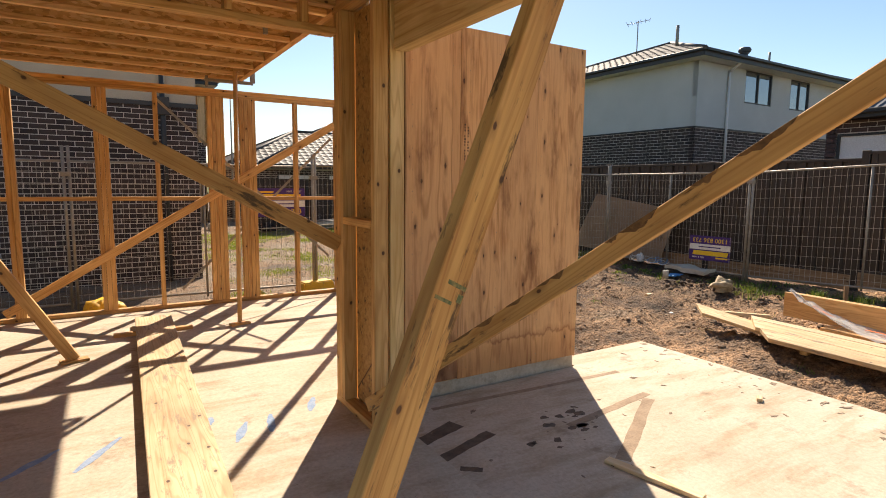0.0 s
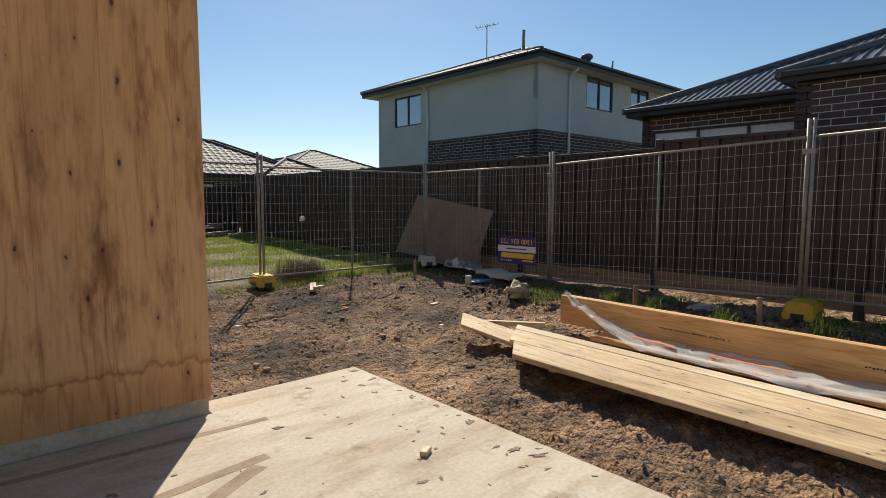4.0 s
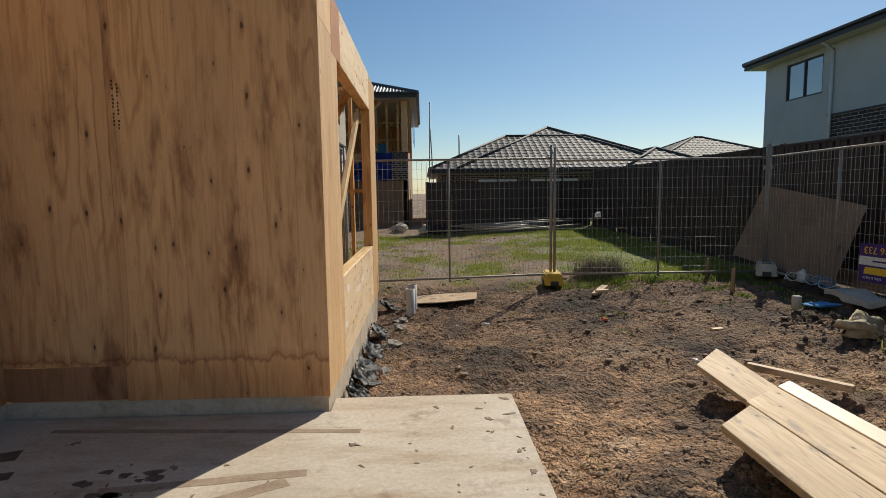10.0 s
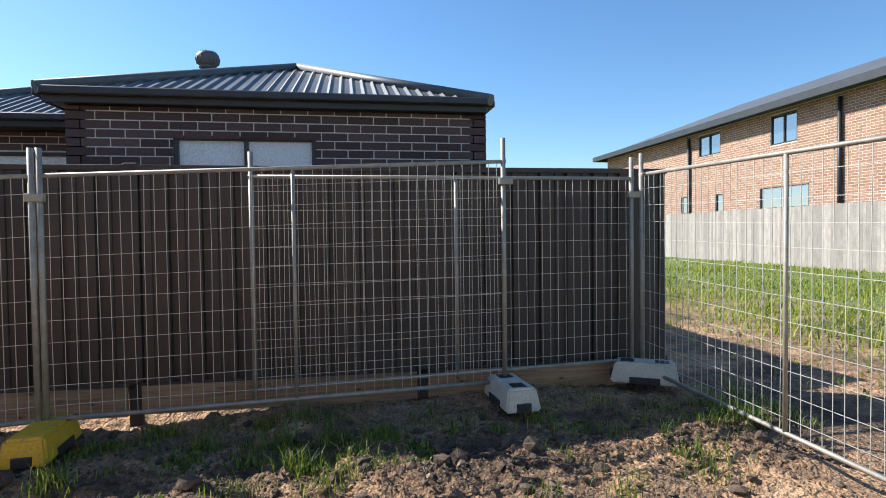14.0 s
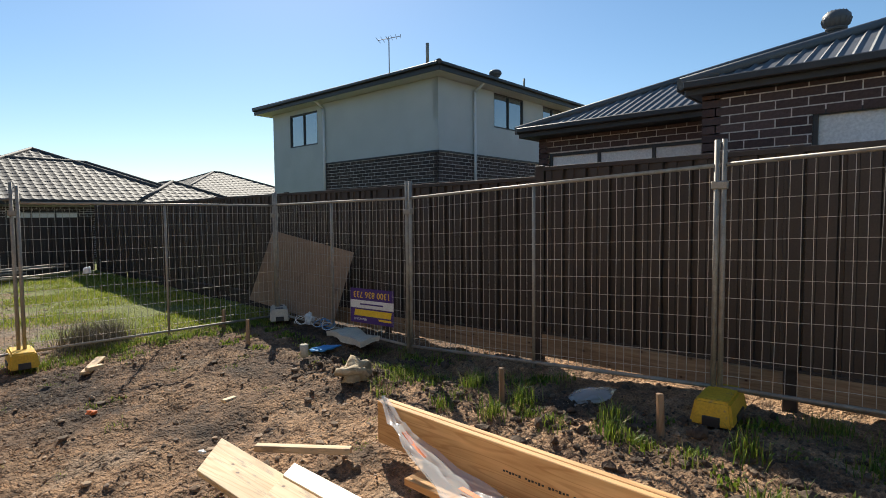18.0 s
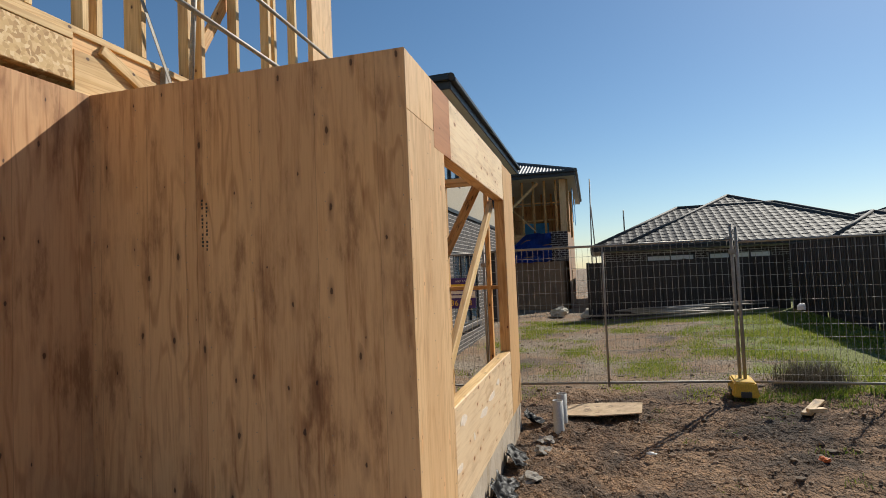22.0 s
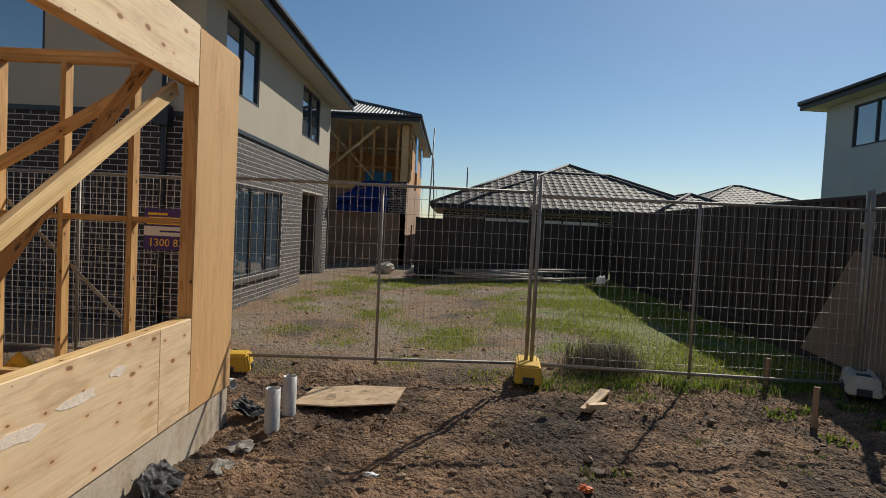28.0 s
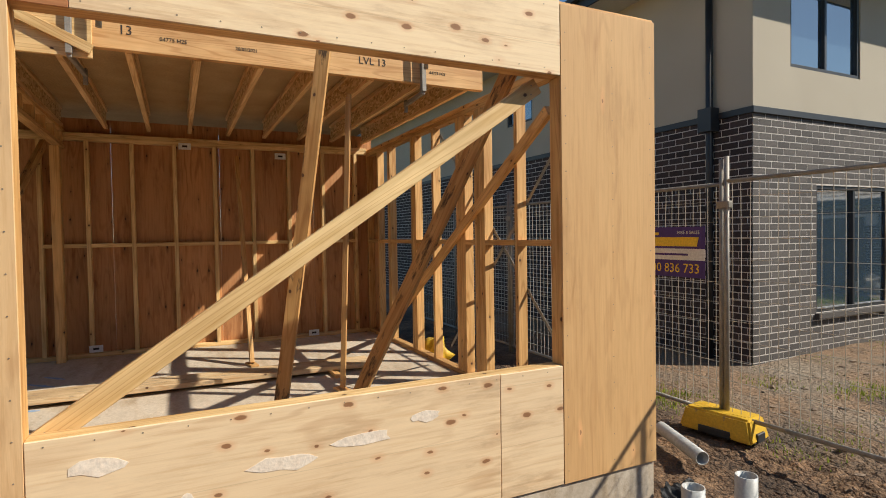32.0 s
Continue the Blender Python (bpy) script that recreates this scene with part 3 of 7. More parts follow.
# soil: brown and sandy patches, dark damp mud, fine gravel; thin turf on the empty lot
m_, n_, l_, b_ = material("site_soil", 0.95)
v_ = coords(n_, l_, shift=False)
c_ = ramp(n_, l_, noise_tex(n_, l_, v_, 0.9, 7, 0.66), [(0.34, (0.075, 0.052, 0.036)), (0.42, (0.155, 0.099, 0.061)), (0.5, (0.275, 0.168, 0.096)), (0.57, (0.42, 0.26, 0.145)), (0.66, (0.40, 0.285, 0.19))])
c_ = mix(n_, l_, 1.0, c_, ramp(n_, l_, noise_tex(n_, l_, v_, 7, 7, 0.75), [(0.34, (0.42, 0.39, 0.37)), (0.5, (0.95, 0.93, 0.9)), (0.64, (1.3, 1.24, 1.18))]), "MULTIPLY")
c_ = mix(n_, l_, 1.0, c_, ramp(n_, l_, noise_tex(n_, l_, v_, 55, 5, 0.8), [(0.36, (0.4,) * 3), (0.64, (1.45,) * 3)]), "MULTIPLY")
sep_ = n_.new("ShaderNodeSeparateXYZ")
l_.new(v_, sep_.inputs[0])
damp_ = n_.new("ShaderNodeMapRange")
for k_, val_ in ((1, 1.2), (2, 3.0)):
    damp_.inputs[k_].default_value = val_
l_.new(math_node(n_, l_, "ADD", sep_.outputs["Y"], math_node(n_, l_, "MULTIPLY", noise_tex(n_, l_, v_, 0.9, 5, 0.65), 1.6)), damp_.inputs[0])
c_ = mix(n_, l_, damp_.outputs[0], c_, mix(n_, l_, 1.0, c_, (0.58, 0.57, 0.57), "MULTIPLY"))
lot_ = ramp(n_, l_, noise_tex(n_, l_, v_, 0.7, 6, 0.65), [(0.36, (0.12, 0.085, 0.06)), (0.44, (0.28, 0.175, 0.1)), (0.52, (0.24, 0.175, 0.118)), (0.66, (0.30, 0.245, 0.18))])
lush_ = math_node(n_, l_, "ADD", math_node(n_, l_, "MULTIPLY", sep_.outputs["X"], 0.13), noise_tex(n_, l_, v_, 1.1, 5, 0.65))
lot_ = mix(n_, l_, ramp(n_, l_, lush_, [(0.93, (0, 0, 0)), (1.08, (1, 1, 1))]), lot_, (0.17, 0.19, 0.045))
edge_ = n_.new("ShaderNodeMapRange")
for k_, val_ in ((1, 5.2), (2, 6.6)):
    edge_.inputs[k_].default_value = val_
l_.new(sep_.outputs["Y"], edge_.inputs[0])
c_ = mix(n_, l_, edge_.outputs[0], c_, mix(n_, l_, 1.0, lot_, ramp(n_, l_, noise_tex(n_, l_, v_, 30, 4, 0.7), [(0.3, (0.6,) * 3), (0.7, (1.3,) * 3)]), "MULTIPLY"))
south_ = n_.new("ShaderNodeMapRange")
for k_, val_ in ((1, -8.5), (2, -13)):
    south_.inputs[k_].default_value = val_
l_.new(sep_.outputs["Y"], south_.inputs[0])
c_ = mix(n_, l_, south_.outputs[0], c_, mix(n_, l_, 1.0, (0.13, 0.17, 0.035), ramp(n_, l_, noise_tex(n_, l_, v_, 12, 4, 0.7), [(0.3, (0.6,) * 3), (0.7, (1.4,) * 3)]), "MULTIPLY"))
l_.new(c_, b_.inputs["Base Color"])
warp_ = n_.new("ShaderNodeVectorMath")
warp_.operation = "ADD"
wn_ = n_.new("ShaderNodeTexNoise")
wn_.inputs["Scale"].default_value, wn_.inputs["Detail"].default_value = 14, 3
l_.new(v_, wn_.inputs["Vector"])
sc_ = n_.new("ShaderNodeVectorMath")
sc_.operation = "SCALE"
sc_.inputs[3].default_value = 0.05
l_.new(wn_.outputs["Color"], sc_.inputs[0])
l_.new(v_, warp_.inputs[0])
l_.new(sc_.outputs[0], warp_.inputs[1])
h_sum = noise_tex(n_, l_, v_, 30, 6, 0.6)
for scale_, weight_ in ((17, -1.1), (43, -0.6)):
    vo_ = n_.new("ShaderNodeTexVoronoi")
    vo_.inputs["Scale"].default_value = scale_
    l_.new(warp_.outputs[0], vo_.inputs["Vector"])
    h_sum = math_node(n_, l_, "ADD", h_sum, math_node(n_, l_, "MULTIPLY", vo_.outputs["Distance"], weight_))
bump(n_, l_, b_, h_sum, 0.9, 0.03)
M["soil"] = m_
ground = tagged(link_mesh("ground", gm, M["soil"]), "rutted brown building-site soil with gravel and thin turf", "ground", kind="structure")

# ---- slabs ----
FL = 0.1  # house floor above the porch
slab = tagged(part("house_slab", solid([(-9.5, -1.992, -9, 0.012, -0.32, FL), (-9.5, -1.992, 0.012, 3.805, -0.32, FL), (-1.992, -0.012, 0.012, 3.805, -0.32, FL)]), M["concrete"]), "raw concrete house slab with paint marks", "slab", kind="structure")
porch = tagged(part("porch_slab", solid([(0.0, 1.18, -9, -0.012, -0.3, 0.0), (0.0, 1.18, -0.012, 0.22, -0.3, 0.0), (-1.99, 0.0, -9, -0.012, -0.3, 0.0)]), M["concrete"]), "pale concrete porch slab with mud spots", "slab", kind="structure")

# ---- timber house frame ----
HT = 2.73  # top of the ply-clad walls
S, D = 0.045, 0.09


def stud_wall(name, label, axis_name, at, lo, hi, z0, z1, studs, noggin=True, gaps=(), depth=D, mats="pine", doubles=()):
    """Open timber wall: bottom plate, top plates, studs and noggins, one part each. at: centre of the wall's thickness."""
    w = thing(name, label, "timber wall", ((lo + hi) / 2, at, z0) if axis_name == "x" else (at, (lo + hi) / 2, z0), kind="structure")

    def pt(u, z):
        return (u, at, z) if axis_name == "x" else (at, u, z)

    side = (0, 1, 0) if axis_name == "x" else (1, 0, 0)
    mat = M[mats]
    stick("bottom_plate", pt(lo, z0 + S / 2), pt(hi, z0 + S / 2), S, depth, mat, w, side=side)
    stick("top_plate", pt(lo, z1 - S / 2), pt(hi, z1 - S / 2), S, depth, mat, w, side=side)
    stick("top_plate", pt(lo, z1 - 3 * S / 2 - 0.001), pt(hi, z1 - 3 * S / 2 - 0.001), S, depth, mat, w, side=side)
    zs = sorted(studs)
    for u in zs:
        stick("stud", pt(u, z0 + S), pt(u, z1 - 2 * S - 0.001), S, depth, mat, w, side=side)
    for u in doubles:
        stick("stud", pt(u + S + 0.002, z0 + S), pt(u + S + 0.002, z1 - 2 * S - 0.001), S, depth, mat, w, side=side)
    if noggin:
        zn = z0 + (z1 - z0) * 0.5
        for a, b in zip(zs, zs[1:]):
            if b - a > 0.12:
                dz = 0.0 if noggin is True else random.uniform(-0.02, 0.02)
                stick("noggin", pt(a + S / 2, zn + dz), pt(b - S / 2, zn + dz), S, depth, mat, w, side=side)
    return w


def ply_sheet(wall, b6, mat="ply"):
    return slabbox("plywood_sheet", b6, M[mat], wall, bevel=0.0015)


# south wall of the bay (faces the porch)
south = stud_wall("wall_south", "plywood-clad timber frame wall facing the porch", "x", 0.055, -1.97, -0.005, FL, HT - 0.003, [-1.94, -1.65, -1.2, -0.75, -0.3, -0.03])
ply_sheet(south, (-1.25 + 0.001, 0.0, -0.001, 0.009, FL, HT))
ply_sheet(south, (-1.9955, -1.25 - 0.0015, 0.0, 0.009, FL + 0.222, HT))
ply_sheet(south, (-1.9955, -1.25 - 0.0015, 0.0, 0.009, FL + 0.01, FL + 0.22), "ply_damp")
# east wall with the wide window opening
Y0, Y1, ZW0, ZW1, YE = 0.72, 3.125, 0.75, 2.325, 3.815
east = thing("wall_east", "plywood-clad timber wall with wide unglazed window opening", "timber wall", (-0.05, 1.9, FL), kind="structure")
stick("bottom_plate", (-0.055, 0.1, FL + S / 2), (-0.055, YE - 0.1, FL + S / 2), S, D, M["pine"], east, side=(1, 0, 0))
for yy in (0.12, 0.4, Y0 - 0.068, Y0 - 0.0225, Y1 + 0.0225, Y1 + 0.068, 3.5, YE - 0.03):
    stick("stud", (-0.055, yy, FL + S), (-0.055, yy, ZW1 - 0.002 if Y0 - 0.03 < yy < Y1 + 0.03 else HT - 0.05), S, D, M["pine"], east, side=(1, 0, 0))
for yy in np.arange(Y0 + 0.4, Y1 - 0.1, 0.45):
    stick("cripple_stud", (-0.055, yy, FL + S), (-0.055, yy, ZW0 - 0.047), S, D, M["pine"], east, side=(1, 0, 0))
stick("sill_trimmer", (-0.055, Y0, ZW0 - 0.022), (-0.055, Y1, ZW0 - 0.022), S, D, M["pine_pale"], east, side=(1, 0, 0))
stick("lintel", (-0.055, Y0 - 0.045, (ZW1 + HT - 0.05) / 2), (-0.055, Y1 + 0.045, (ZW1 + HT - 0.05) / 2), D, HT - 0.05 - ZW1, M["lvl"], east)
stick("top_plate", (-0.055, 0.1, HT - 0.025), (-0.055, YE, HT - 0.025), S, D, M["pine"], east, side=(1, 0, 0))
ply_sheet(east, (-0.01, 0.0, 0.0005, Y0, FL - 0.01, 2.42), "ply_pale")
ply_sheet(east, (-0.01, 0.0, 0.0005, 0.5, 2.422, HT), "ply_pale")
ply_sheet(east, (-0.01, 0.001, 0.502, 0.9, ZW1, HT), "ply_red")
slabbox("lintel_sheet", (-0.01, 0.0, 0.902, Y1, ZW1, HT), M["ply_across"], east)
slabbox("sill_sheet", (-0.01, 0.0, Y0 + 0.002, 2.72, FL - 0.01, ZW0), M["ply_across"], east)
slabbox("sill_sheet", (-0.01, 0.0, 2.722, Y1 + 0.0, FL - 0.01, ZW0 - 0.003), M["ply_across"], east)
ply_sheet(east, (-0.01, 0.002, Y1 + 0.002, YE, FL - 0.01, HT - 0.02), "ply_warm")
# north wall, open frame
north = stud_wall("wall_north", "open timber stud wall without cladding", "x", 3.76, -5.25, -0.01, FL, 2.7, [-5.2, -4.75, -4.34, -4.293, -3.55, -3.503, -3.456, -2.96, -2.39, -2.343, -2.296, -2.249, -2.02, -1.973, -1.926, -1.879, -1.35, -0.8, -0.3, -0.1])
ply_sheet(north, (-5.25, -4.78, 3.806, 3.815, FL, 2.72))
# west wall, ply on the far side; lit studs and shaded ply put into their colours
west = stud_wall("wall_west", "plywood-lined timber stud wall", "y", -5.2, -0.5, 3.7, FL, 2.72, list(np.arange(-0.15, 3.7, 0.46)), mats="pine_pale")
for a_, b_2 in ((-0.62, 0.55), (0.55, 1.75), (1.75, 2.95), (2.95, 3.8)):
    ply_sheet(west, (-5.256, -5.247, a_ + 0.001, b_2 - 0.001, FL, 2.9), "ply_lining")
# return wall between porch and room
ret = thing("wall_return", "short plywood-clad return wall beside the wide opening", "timber wall", (-2.1, -0.28, FL), kind="structure")
stick("bottom_plate", (-2.15, -0.55, FL + S / 2), (-2.15, 0.09, FL + S / 2), S, D, M["pine"], ret, side=(1, 0, 0))
stick("top_plate", (-2.15, -0.55, HT - 0.03), (-2.15, 0.09, HT - 0.03), S, D, M["pine"], ret, side=(1, 0, 0))
for yy in (-0.525, -0.04, 0.007, 0.054):
    stick("stud", (-2.15, yy, FL + S), (-2.15, yy, HT - 0.055), S, D, M["pine"], ret, side=(1, 0, 0))
stick("noggin", (-2.15, -0.5, 1.36), (-2.15, -0.065, 1.36), S, D, M["pine"], ret, side=(1, 0, 0))
slabbox("backing_board", (-2.1, -2.085, -0.5, -0.06, FL + S, HT - 0.06), M["brace"], ret)
for yy in (-0.525, -0.04):
    stick("post", (-2.045, yy, FL + 0.003), (-2.045, yy, HT - 0.01), S, D, M["pine_pale"], ret, side=(1, 0, 0))
ply_sheet(ret, (-1.995, -1.985, -0.55, -0.0005, FL + 0.004, HT))
# inner partition line to the west, with its lintel
part_wall = thing("wall_inner", "open timber partition with lintel over wide opening", "timber wall", (-4.2, 0.05, FL), kind="structure")
stick("lintel", (-2.2, 0.05, 2.56), (-6.4, 0.05, 2.56), 0.09, 0.045, M["pine"], part_wall)
stick("head_plate", (-2.2, 0.05, 2.735), (-6.4, 0.05, 2.735), 0.09, 0.04, M["pine"], part_wall)
for k_ in range(10):
    stick("cripple_stud", (-2.4 - 0.45 * k_, 0.05, 2.585), (-2.4 - 0.45 * k_, 0.05, 2.714), S, D, M["pine"], part_wall, side=(0, 1, 0))
for k_ in range(3):
    stick("post", (-5.0 - 0.047 * k_, 0.03, FL), (-5.0 - 0.047 * k_, 0.03, 2.535), S, D, M["pine"], part_wall, side=(0, 1, 0))
stick("brace", (-2.2, 0.0, 1.2), (-4.6, 0.0, 2.49), 0.045, 0.1, M["brace"], part_wall)
# opening beside the return wall: lintel to the south
lint = thing("opening_lintel", "deep laminated timber lintel over the porch opening", "lintel", (-2.03, -2.2, 2.3), kind="structure")
stick("beam", (-2.03, -0.562, 2.54), (-2.03, -4.6, 2.54), 0.09, 0.38, M["pine_pale"], lint)
stick("packer", (-2.03, -0.562, 2.755), (-2.03, -4.6, 2.755), 0.09, 0.045, M["pine_pale"], lint)
slabbox("rim_board", (-2.02, -1.99, -4.6, -0.1, 2.785, 3.03), M["osb"], lint)
stick("edge_plate", (-2.03, -4.6, 3.055), (-2.03, -0.1, 3.055), 0.09, 0.045, M["pine_pale"], lint)
for k_ in range(2):
    stick("post", (-2.03 - 0.0, -4.65 - 0.047 * k_, FL), (-2.03, -4.65 - 0.047 * k_, 2.73), S, D, M["pine"], lint, side=(1, 0, 0))
# upper floor: beam, joists and sheet flooring
upper = thing("upper_floor", "upper floor deck of timber joists and sheet flooring", "floor frame", (-3.6, 1.6, 2.76), kind="structure")
stick("edge_beam", (-2.05, -0.45, 2.945), (-2.05, 3.81, 2.945), 0.06, 0.3, M["lvl"], upper)
for k_ in range(10):
    yy = 3.66 - 0.45 * k_
    j_ = stick("joist", (-2.085, yy, 2.81), (-5.24, yy, 2.81), 0.045, 0.04, M["flange"], upper)
    stick("web", (-2.085, yy, 2.9095), (-5.24, yy, 2.9095), 0.012, 0.158, M["osb"], j_)
    stick("top_flange", (-2.085, yy, 3.009), (-5.24, yy, 3.009), 0.045, 0.04, M["flange"], j_)
for k_ in range(7):
    yy = -0.85 - 0.45 * k_
    j_ = stick("joist", (-2.1, yy, 2.81), (-6.6, yy, 2.81), 0.045, 0.04, M["flange"], upper)
    stick("web", (-2.1, yy, 2.9095), (-6.6, yy, 2.9095), 0.012, 0.158, M["osb"], j_)
    stick("top_flange", (-2.1, yy, 3.009), (-6.6, yy, 3.009), 0.045, 0.04, M["flange"], j_)
slabbox("flooring", (-6.6, -2.08, -4.6, 3.8, 3.035, 3.055), M["leaf_floor"], upper)

# upper storey wall frame over the edge beam
upw = thing("upper_wall", "open timber upper storey wall frame", "timber wall", (-2.05, 1.0, 3.08), kind="structure")
stick("bottom_plate", (-2.05, -4.6, 3.105), (-2.05, 3.8, 3.105), S, D, M["pine_pale"], upw, side=(1, 0, 0))
stick("top_plate", (-2.05, -4.6, 5.5), (-2.05, 3.8, 5.5), S, D, M["pine_pale"], upw, side=(1, 0, 0))
stick("block", (-2.02, -0.08, 2.85), (-2.02, 0.75, 2.85), 0.03, 0.28, M["pine_pale"], upw)
for yy in (-4.2, -3.7, -3.3, -2.8, -2.4, -1.9, -1.5, -1.05, -0.7, -0.35, 0.0, 0.1, 0.45, 0.9, 1.05, 1.5, 2.0, 2.1, 2.5):
    stick("stud", (-2.05, yy, 3.13), (-2.05, yy, 5.475), S, D, M["pine_pale"], upw, side=(1, 0, 0))
for yy in (-1.3, -0.2, 0.7, 1.25, 1.75):
    stick("far_stud", (-3.4, yy, 3.06), (-3.4, yy, 5.475), S, D, M["pine_pale"], upw, side=(1, 0, 0))
slabbox("corner_sheet", (-2.06, -2.0, 2.85, 3.35, 3.13, 5.6), M["ply_pale"], upw)
stick("lower_brace", (-2.0, 0.1, 3.05), (-1.98, 0.75, 2.76), 0.035, 0.07, M["pine_pale"], upw)
stick("stud_brace", (-2.13, 1.0, 3.2), (-2.13, 2.2, 5.2), 0.035, 0.09, M["pine"], upw)
stick("noggin", (-2.05, -4.2, 4.2), (-2.05, 0.1, 4.2), S, D, M["pine_pale"], upw, side=(1, 0, 0))
rail = thing("guard_rail", "galvanised steel edge guard rail at the upper floor", "guard rail", (-1.9, 1.2, 3.0))
rods("post", [((-1.93, 0.8, 2.9), (-1.9, 0.86, 4.1))], 0.02, M["galv"], rail)
rods("post", [((-1.93, 3.2, 2.9), (-1.9, 3.22, 4.1))], 0.02, M["galv"], rail)
rods("rail", [((-1.88, -0.2, 3.62), (-1.88, 3.4, 3.55))], 0.02, M["galv"], rail)
rods("rail", [((-1.88, -0.2, 4.12), (-1.88, 3.4, 4.05))], 0.02, M["galv"], rail)
stick("strap", (-1.97, 0.35, 3.6), (-1.97, 0.66, 3.0), 0.002, 0.03, M["galv"], rail)

# guard rail clamps hung under the edge beam
for yy in (0.62, 3.2):
    c_t = thing("beam_clamp", "galvanised guard rail clamp under the edge beam", "clamp", (-2.0, yy, 2.7), "clamps under the edge beam")
    stick("arm", (-1.995, yy, 2.72), (-1.995, yy, 3.12), 0.04, 0.05, M["galv"], c_t)
    stick("jaw", (-1.99, yy, 2.715), (-2.5, yy + 0.03, 2.715), 0.03, 0.035, M["galv"], c_t)
    stick("hook", (-2.48, yy + 0.03, 2.64), (-2.48, yy + 0.03, 2.76), 0.03, 0.03, M["galv"], c_t)

# ---- temporary braces ----
def brace(label, p, q, w=0.045, d=0.14, mat="brace", side=(0, 0, 1)):
    t_ = thing("timber_brace", label, "brace", p, "temporary timber braces")
    ob = stick("board", p, q, w, d, M[mat], t_, side=side)
    L = (Vector(q) - Vector(p)).length
    for u, v in ((-L / 2 + 0.04, -0.02), (-L / 2 + 0.07, 0.02), (L / 2 - 0.04, 0.02), (L / 2 - 0.07, -0.02)):
        for f in (-1, 1):
            nail = rods("nail", [((u, f * (w / 2 - 0.002), v * d / 0.09), (u, f * (w / 2 + 0.0015), v * d / 0.09))], 0.0045, M["nail"], t_, n=6)
            nail.matrix_basis = ob.matrix_basis
    return t_


prop = brace("weathered timber prop with a green paint mark leaning to the lintel", (-3.3, -2.31, 0.12), (-2.26, -2.15, 2.42), side=(1, 0.4, -0.3))
GREEN = grainy("green_marking_paint", (0.06, 0.12, 0.06), (0.3, 0.24, 0.1), 60, 0.9, 120, 0.0)
prop_m = [c.matrix_basis.copy() for c in prop.children if c.name.startswith("board")][0]
for u_, v_, a_, b_2 in ((0.08, 0.02, 0.006, 0.045), (0.03, -0.02, 0.005, 0.04), (0.05, 0.05, 0.012, 0.012)):
    for f_ in (-1, 1):
        o_ = part("paint_mark", boxes([(u_ - a_, u_ + a_, f_ * 0.0225 - 0.0008, f_ * 0.0225 + 0.0008, v_ - b_2, min(0.067, v_ + b_2))]), GREEN, prop)
        o_.matrix_basis = prop_m
stained = brace("stained diagonal timber brace across the porch opening", (-2.24, -0.57, 0.303), (-1.54, -3.9, 2.67), d=0.078, side=(0, 0, 1))
BARK = grainy("bark_stain", (0.12, 0.06, 0.025), (0.26, 0.135, 0.05), 40, 0.85, 90, 0.4)
br = random.Random(21)
board_m = [c.matrix_basis.copy() for c in stained.children if c.name.startswith("board")][0]
for k_ in range(11):  # ragged bark stains along the upper edge of both faces
    u_, a_, b_2 = br.uniform(-1.2, 0.45), br.uniform(0.03, 0.1), br.uniform(0.012, 0.034)
    for f_ in (-1, 1):
        bm_ = bmesh.new()
        top_ = [(u_ + a_ * (i / 4 - 1), 0.0375) for i in range(9)]
        low_ = [(u_ + a_ * (i / 4 - 1) * 0.9, 0.0365 - b_2 * math.sin(math.pi * (i + 0.3) / 8.6) * br.uniform(0.5, 1.0)) for i in range(8, -1, -1)]
        fc_ = bm_.faces.new([bm_.verts.new((x, f_ * (0.0222 - 0.0003 * k_), z)) for x, z in top_ + low_])
        r_ = bmesh.ops.extrude_face_region(bm_, geom=[fc_])
        for v in r_["geom"]:
            if isinstance(v, bmesh.types.BMVert):
                v.co.y = f_ * (0.0231 + 0.00035 * k_)
        bmesh.ops.recalc_face_normals(bm_, faces=bm_.faces[:])
        o_ = part("bark_stain", bm_, BARK, stained, "dark ragged bark stain")
        o_.matrix_basis = board_m
brace("pale diagonal timber brace inside the window opening", (-0.125, 0.72, 0.69), (-0.125, 3.05, 2.29), d=0.09, mat="pine_pale")
brace("timber prop from the slab to the window head", (-1.29, 2.21, FL), (-0.2, 3.05, 2.6), d=0.09)
brace("upright timber prop standing on the slab", (-1.35, 1.8, FL), (-1.2, 2.165, 2.9), d=0.09)
brace("timber prop leaning inside the room", (-3.79, 1.93, FL + 0.02), (-5.12, 1.95, 2.5), d=0.09, mat="pine")
brace("diagonal timber brace fixed to the open stud wall", (-4.45, 3.68, 0.2), (-0.85, 3.68, 2.36), d=0.09, mat="pine", side=(0, 0, 1))
brace("thin timber prop standing on a block", (-2.35, 2.53, FL + 0.03), (-2.3, 2.62, 2.72), 0.035, 0.045, "pine")
for x_, y_ in ((-2.35, 2.53), (-3.79, 1.93)):
    o_ = tagged(stick("timber_block", (x_ - 0.1, y_ - 0.02, FL + 0.012), (x_ + 0.1, y_ + 0.02, FL + 0.012), 0.09, 0.022, M["pine"]), "short pine offcut nailed under a prop", "offcut", "offcuts under the props")
for a_, b_2 in (((-2.95, 2.55), (-0.9, 0.6)), ((-2.75, 0.3), (-0.85, 2.2))):
    t_ = thing("strap_brace", "perforated steel strap brace on the stud wall", "strap", (a_[0], 3.81, a_[1]), "steel straps on the stud wall")
    stick("strap", (a_[0], 3.81, a_[1]), (b_2[0], 3.81, b_2[1]), 0.002, 0.03, M["galv"], t_, bevel=0)

